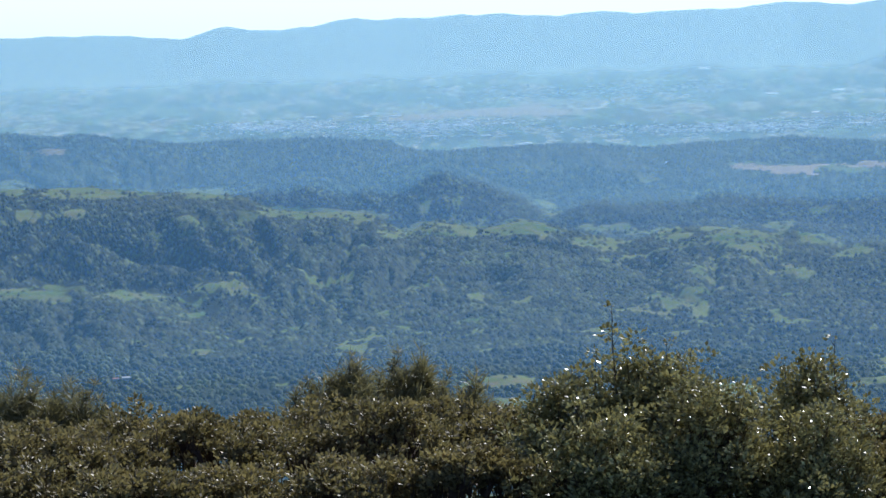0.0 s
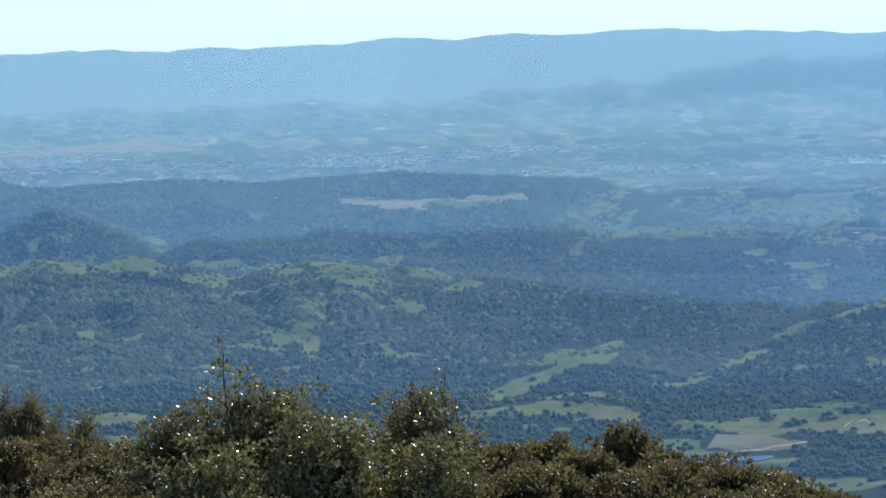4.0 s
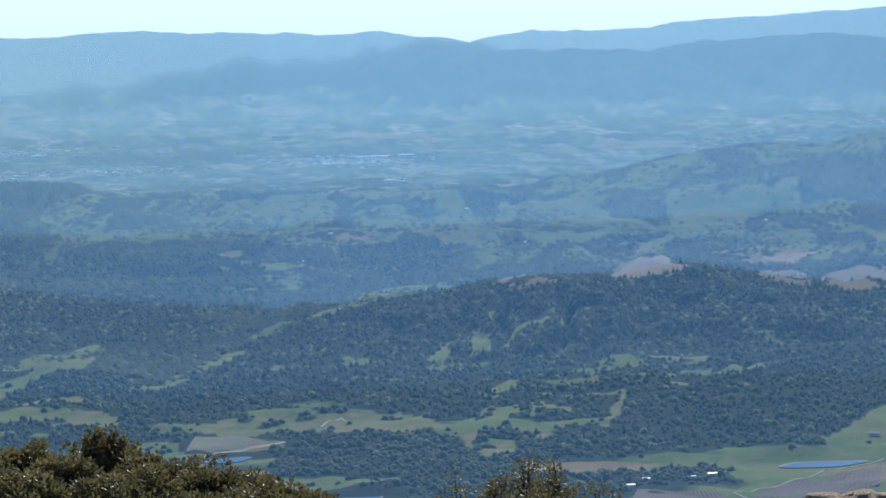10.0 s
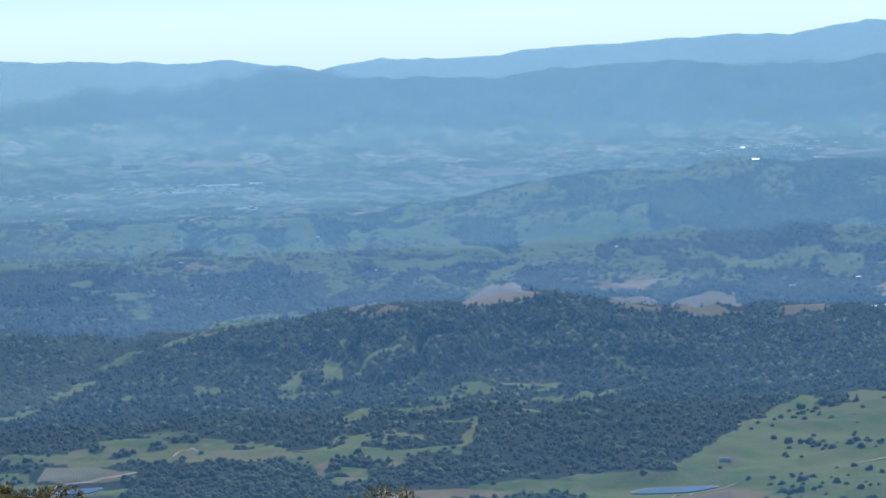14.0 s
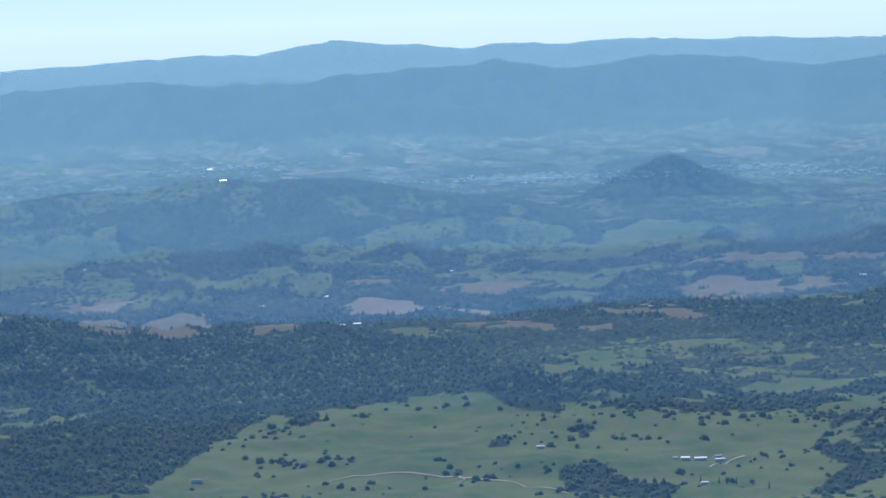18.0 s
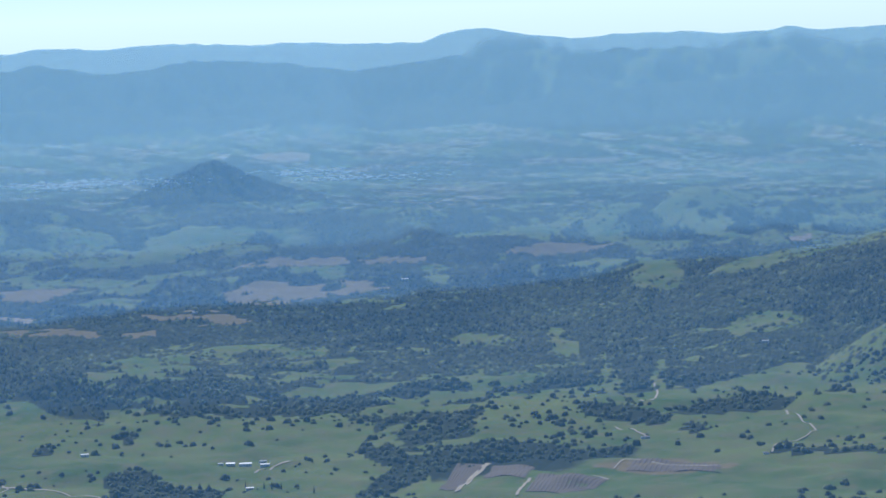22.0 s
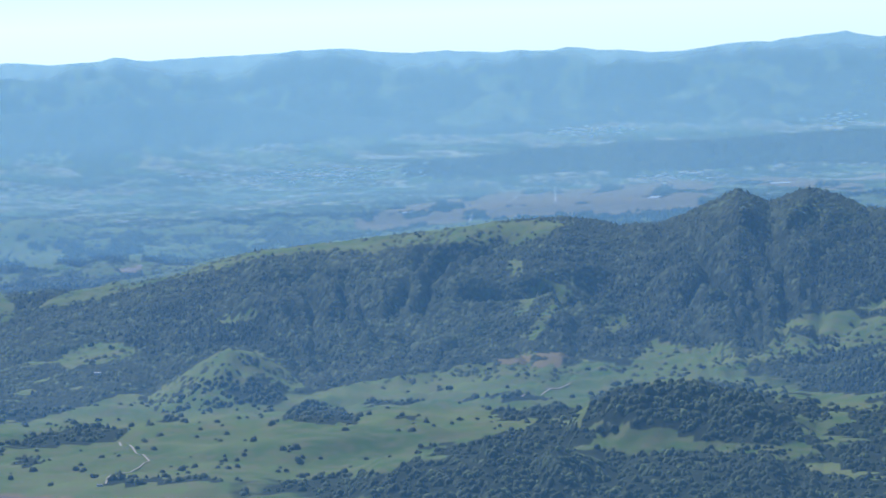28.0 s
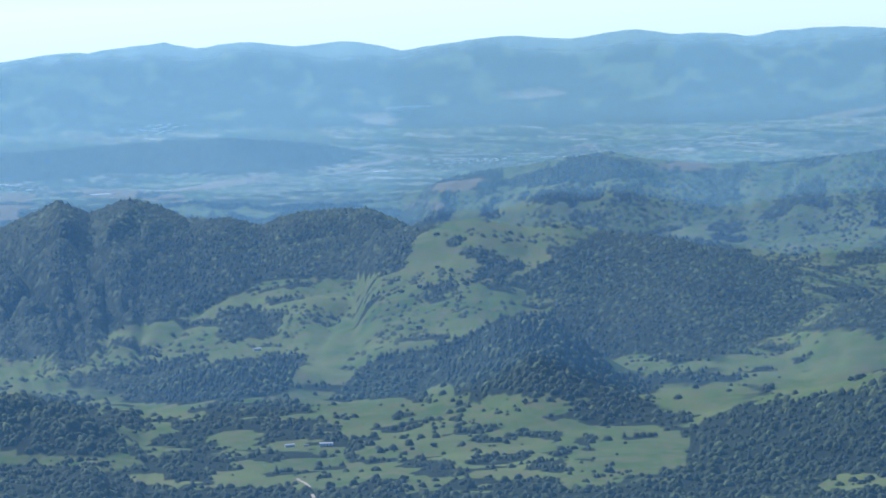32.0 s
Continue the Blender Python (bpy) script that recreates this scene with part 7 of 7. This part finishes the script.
for k, (a, e, r, w, n) in enumerate(((7.47, -7.46, 21, 1.0, 20), (8.1, -7.5, 22, 0.8, 18), (8.55, -7.38, 22, 0.8, 20), (8.99, -7.62, 21, 1.0, 20), (9.67, -7.31, 22.5, 0.9, 30), (10.3, -7.66, 22, 0.8, 20), (10.85, -7.8, 22, 0.9, 22), (11.4, -7.92, 21.5, 1.1, 24), (12.13, -8.06, 22, 1.2, 26), (12.70, -8.25, 21.5, 1.0, 20), (8.12, -7.9, 20, 2.0, 36), (10.03, -8.0, 20, 2.0, 36), (11.6, -8.35, 20, 2.0, 30))):
    bush("scrub_bush", BROWN, a, e, r, w, "scrub", 70 + k, n)
SPARSE = "thin twiggy scrub bush with few brown leaves"
for k, (a, e, r, w, n) in enumerate(((15.66, -8.2, 22, 0.9, 12), (16.15, -8.05, 22.5, 0.7, 12), (16.75, -7.93, 22.5, 0.6, 12), (17.25, -7.9, 22, 0.4, 9), (17.84, -8.3, 22, 0.5, 8), (16.80, -8.35, 21, 1.8, 18))):
    bush("scrub_bush", SPARSE, a, e, r, w, "bare", 90 + k, n)

# a pale lichen-stained outcrop at the edge of the summit
ROCK = speckled("pale_rock", (0.4, 0.28, 0.17), (0.88, 0.7, 0.5), 5.0, 0.9, 1.0)
def rock(a, e, r, wide, high, deep, seed):
    """A weathered boulder with rough ledges: its top at the bearing a and dip e, half its width, height and depth in metres."""
    x, y = r * math.sin(radians(a)), r * math.cos(radians(a))
    top = EYE + r * math.tan(radians(e))
    bm = bmesh.new()
    bmesh.ops.create_icosphere(bm, subdivisions=4, radius=1.0)
    shift = Vector((seed * 7.1, seed * 2.3, 0))
    for v in bm.verts:
        c = v.co.copy()
        q = 0.85 + 0.28 * noise.noise(c * 1.6 + shift) + 0.16 * noise.noise(c * 4 + shift) + 0.08 * noise.noise(c * 11 + shift)
        q += 0.05 * math.sin(c.z * 9 + 2.5 * noise.noise(c * 2 + shift))
        v.co = Vector((c.x * q * wide, c.y * q * deep, c.z * (0.6 + 0.4 * q) * high))
    for f in bm.faces:
        f.smooth = True
    ob = part("rock", bm, ROCK, None)
    ob.matrix_basis = Matrix.Translation((x, y, top - high * 0.95)) @ Matrix.Rotation(radians(-a) + 0.3 * math.sin(seed * 2.1), 4, "Z")
    tagged(ob, "pale weathered rock with dark cracks on the summit", "rock", "summit rocks")


low = height(21.2 * math.sin(radians(22.7)), 21.2 * math.cos(radians(22.7)))
rock(22.7, -8.6, 21.2, 0.62, (EYE + 21.2 * math.tan(radians(-8.6)) - low) / 1.7, 0.5, 1)
for k, (a, e, wide, high) in enumerate(((21.75, -8.5, 0.17, 0.06), (22.4, -8.47, 0.2, 0.07), (21.25, -8.64, 0.13, 0.08), (22.1, -8.55, 0.22, 0.06), (22.95, -8.5, 0.2, 0.08), (23.5, -8.55, 0.2, 0.08))):
    rock(a, e, 20.95 - 0.08 * (k % 3), wide, high, wide * 0.9, 3 + k)


# ---- haze: added see-through sheets, pale blue in colour to imitate haze, one behind each stretch of hills ----
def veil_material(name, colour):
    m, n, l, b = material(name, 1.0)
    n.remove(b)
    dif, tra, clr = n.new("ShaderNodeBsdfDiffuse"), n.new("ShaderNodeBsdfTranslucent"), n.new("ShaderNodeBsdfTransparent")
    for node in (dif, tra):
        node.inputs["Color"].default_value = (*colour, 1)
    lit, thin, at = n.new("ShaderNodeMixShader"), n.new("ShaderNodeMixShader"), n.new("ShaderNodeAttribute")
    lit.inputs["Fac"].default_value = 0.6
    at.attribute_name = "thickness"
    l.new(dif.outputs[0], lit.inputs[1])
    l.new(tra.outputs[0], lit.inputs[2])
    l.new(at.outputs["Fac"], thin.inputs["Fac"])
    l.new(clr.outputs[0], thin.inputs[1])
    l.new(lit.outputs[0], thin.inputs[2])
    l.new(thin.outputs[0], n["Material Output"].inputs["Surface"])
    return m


SKYLINE = GE[:, RR > 4000].max(1)
VA = AZ[(AZ > -12) & (AZ < 69)][::2]
# haze painted as sheet colour: deep blue near, paler with distance
NEAR_HAZE, MID_HAZE, FAR_HAZE = (0.24, 0.53, 0.94), (0.40, 0.74, 0.91), (0.56, 0.87, 0.92)
PALE_HAZE = (0.72, 0.94, 0.97)


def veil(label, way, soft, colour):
    """A sheet tinted as haze along a line of (bearing, distance, density), thinning out to nothing where it meets the
    ground.
    """
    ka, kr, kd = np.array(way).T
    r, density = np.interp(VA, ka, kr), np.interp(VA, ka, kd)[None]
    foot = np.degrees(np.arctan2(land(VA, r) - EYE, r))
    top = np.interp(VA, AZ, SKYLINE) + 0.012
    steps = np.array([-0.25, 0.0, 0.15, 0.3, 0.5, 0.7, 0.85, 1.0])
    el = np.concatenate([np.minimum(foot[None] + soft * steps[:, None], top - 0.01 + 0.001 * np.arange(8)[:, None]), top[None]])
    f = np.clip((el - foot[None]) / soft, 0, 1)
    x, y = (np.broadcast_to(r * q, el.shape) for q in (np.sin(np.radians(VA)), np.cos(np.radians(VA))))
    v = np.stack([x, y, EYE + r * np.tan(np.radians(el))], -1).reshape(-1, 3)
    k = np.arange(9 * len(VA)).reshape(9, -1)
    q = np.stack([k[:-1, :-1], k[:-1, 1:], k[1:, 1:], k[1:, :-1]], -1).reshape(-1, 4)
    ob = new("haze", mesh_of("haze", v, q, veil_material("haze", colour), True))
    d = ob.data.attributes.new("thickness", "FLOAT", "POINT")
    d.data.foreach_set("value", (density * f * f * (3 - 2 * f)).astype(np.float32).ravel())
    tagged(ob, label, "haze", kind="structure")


veil("thin sheet tinted as blue haze before the near hills", [(0, 1080, 0.15)], 0.3, NEAR_HAZE)
veil("thin sheet tinted as blue haze over the meadows", [(-10, 1690, 0.06), (30, 1690, 0.06), (45, 1660, 0.07), (66, 1660, 0.06)], 0.35, NEAR_HAZE)
veil("sheet tinted as blue haze behind the dark wooded ridges", [(-10, 2520, 0.1), (5, 2480, 0.1), (8.5, 2330, 0.09), (12.5, 2170, 0.18), (15, 2170, 0.19), (22, 2200, 0.19), (33, 2320, 0.19), (40, 2570, 0.16), (56.5, 2550, 0.14), (61, 2400, 0.12), (66, 2400, 0.12)], 0.12, NEAR_HAZE)
veil("sheet tinted as pale blue haze over the rolling oak hills", [(-10, 2860, 0.17), (30, 2880, 0.15), (45, 2880, 0.18), (66, 2840, 0.18)], 0.15, MID_HAZE)
veil("sheet tinted as pale summer haze at the edge of the plain", [(-10, 3480, 0.24), (22, 3480, 0.2), (30, 3740, 0.2), (33, 3740, 0.2), (42, 3480, 0.22), (66, 3480, 0.23)], 0.35, FAR_HAZE)
veil("sheet tinted as pale summer haze over the plain", [(-10, 4110, 0.26), (27, 4110, 0.24), (66, 4110, 0.26)], 0.5, FAR_HAZE)
veil("dense sheet tinted as pale haze before the far ranges", [(-10, 4430, 0.47), (6, 4430, 0.47), (16, 4690, 0.48), (30, 4690, 0.48), (66, 4690, 0.48)], 0.3, PALE_HAZE)
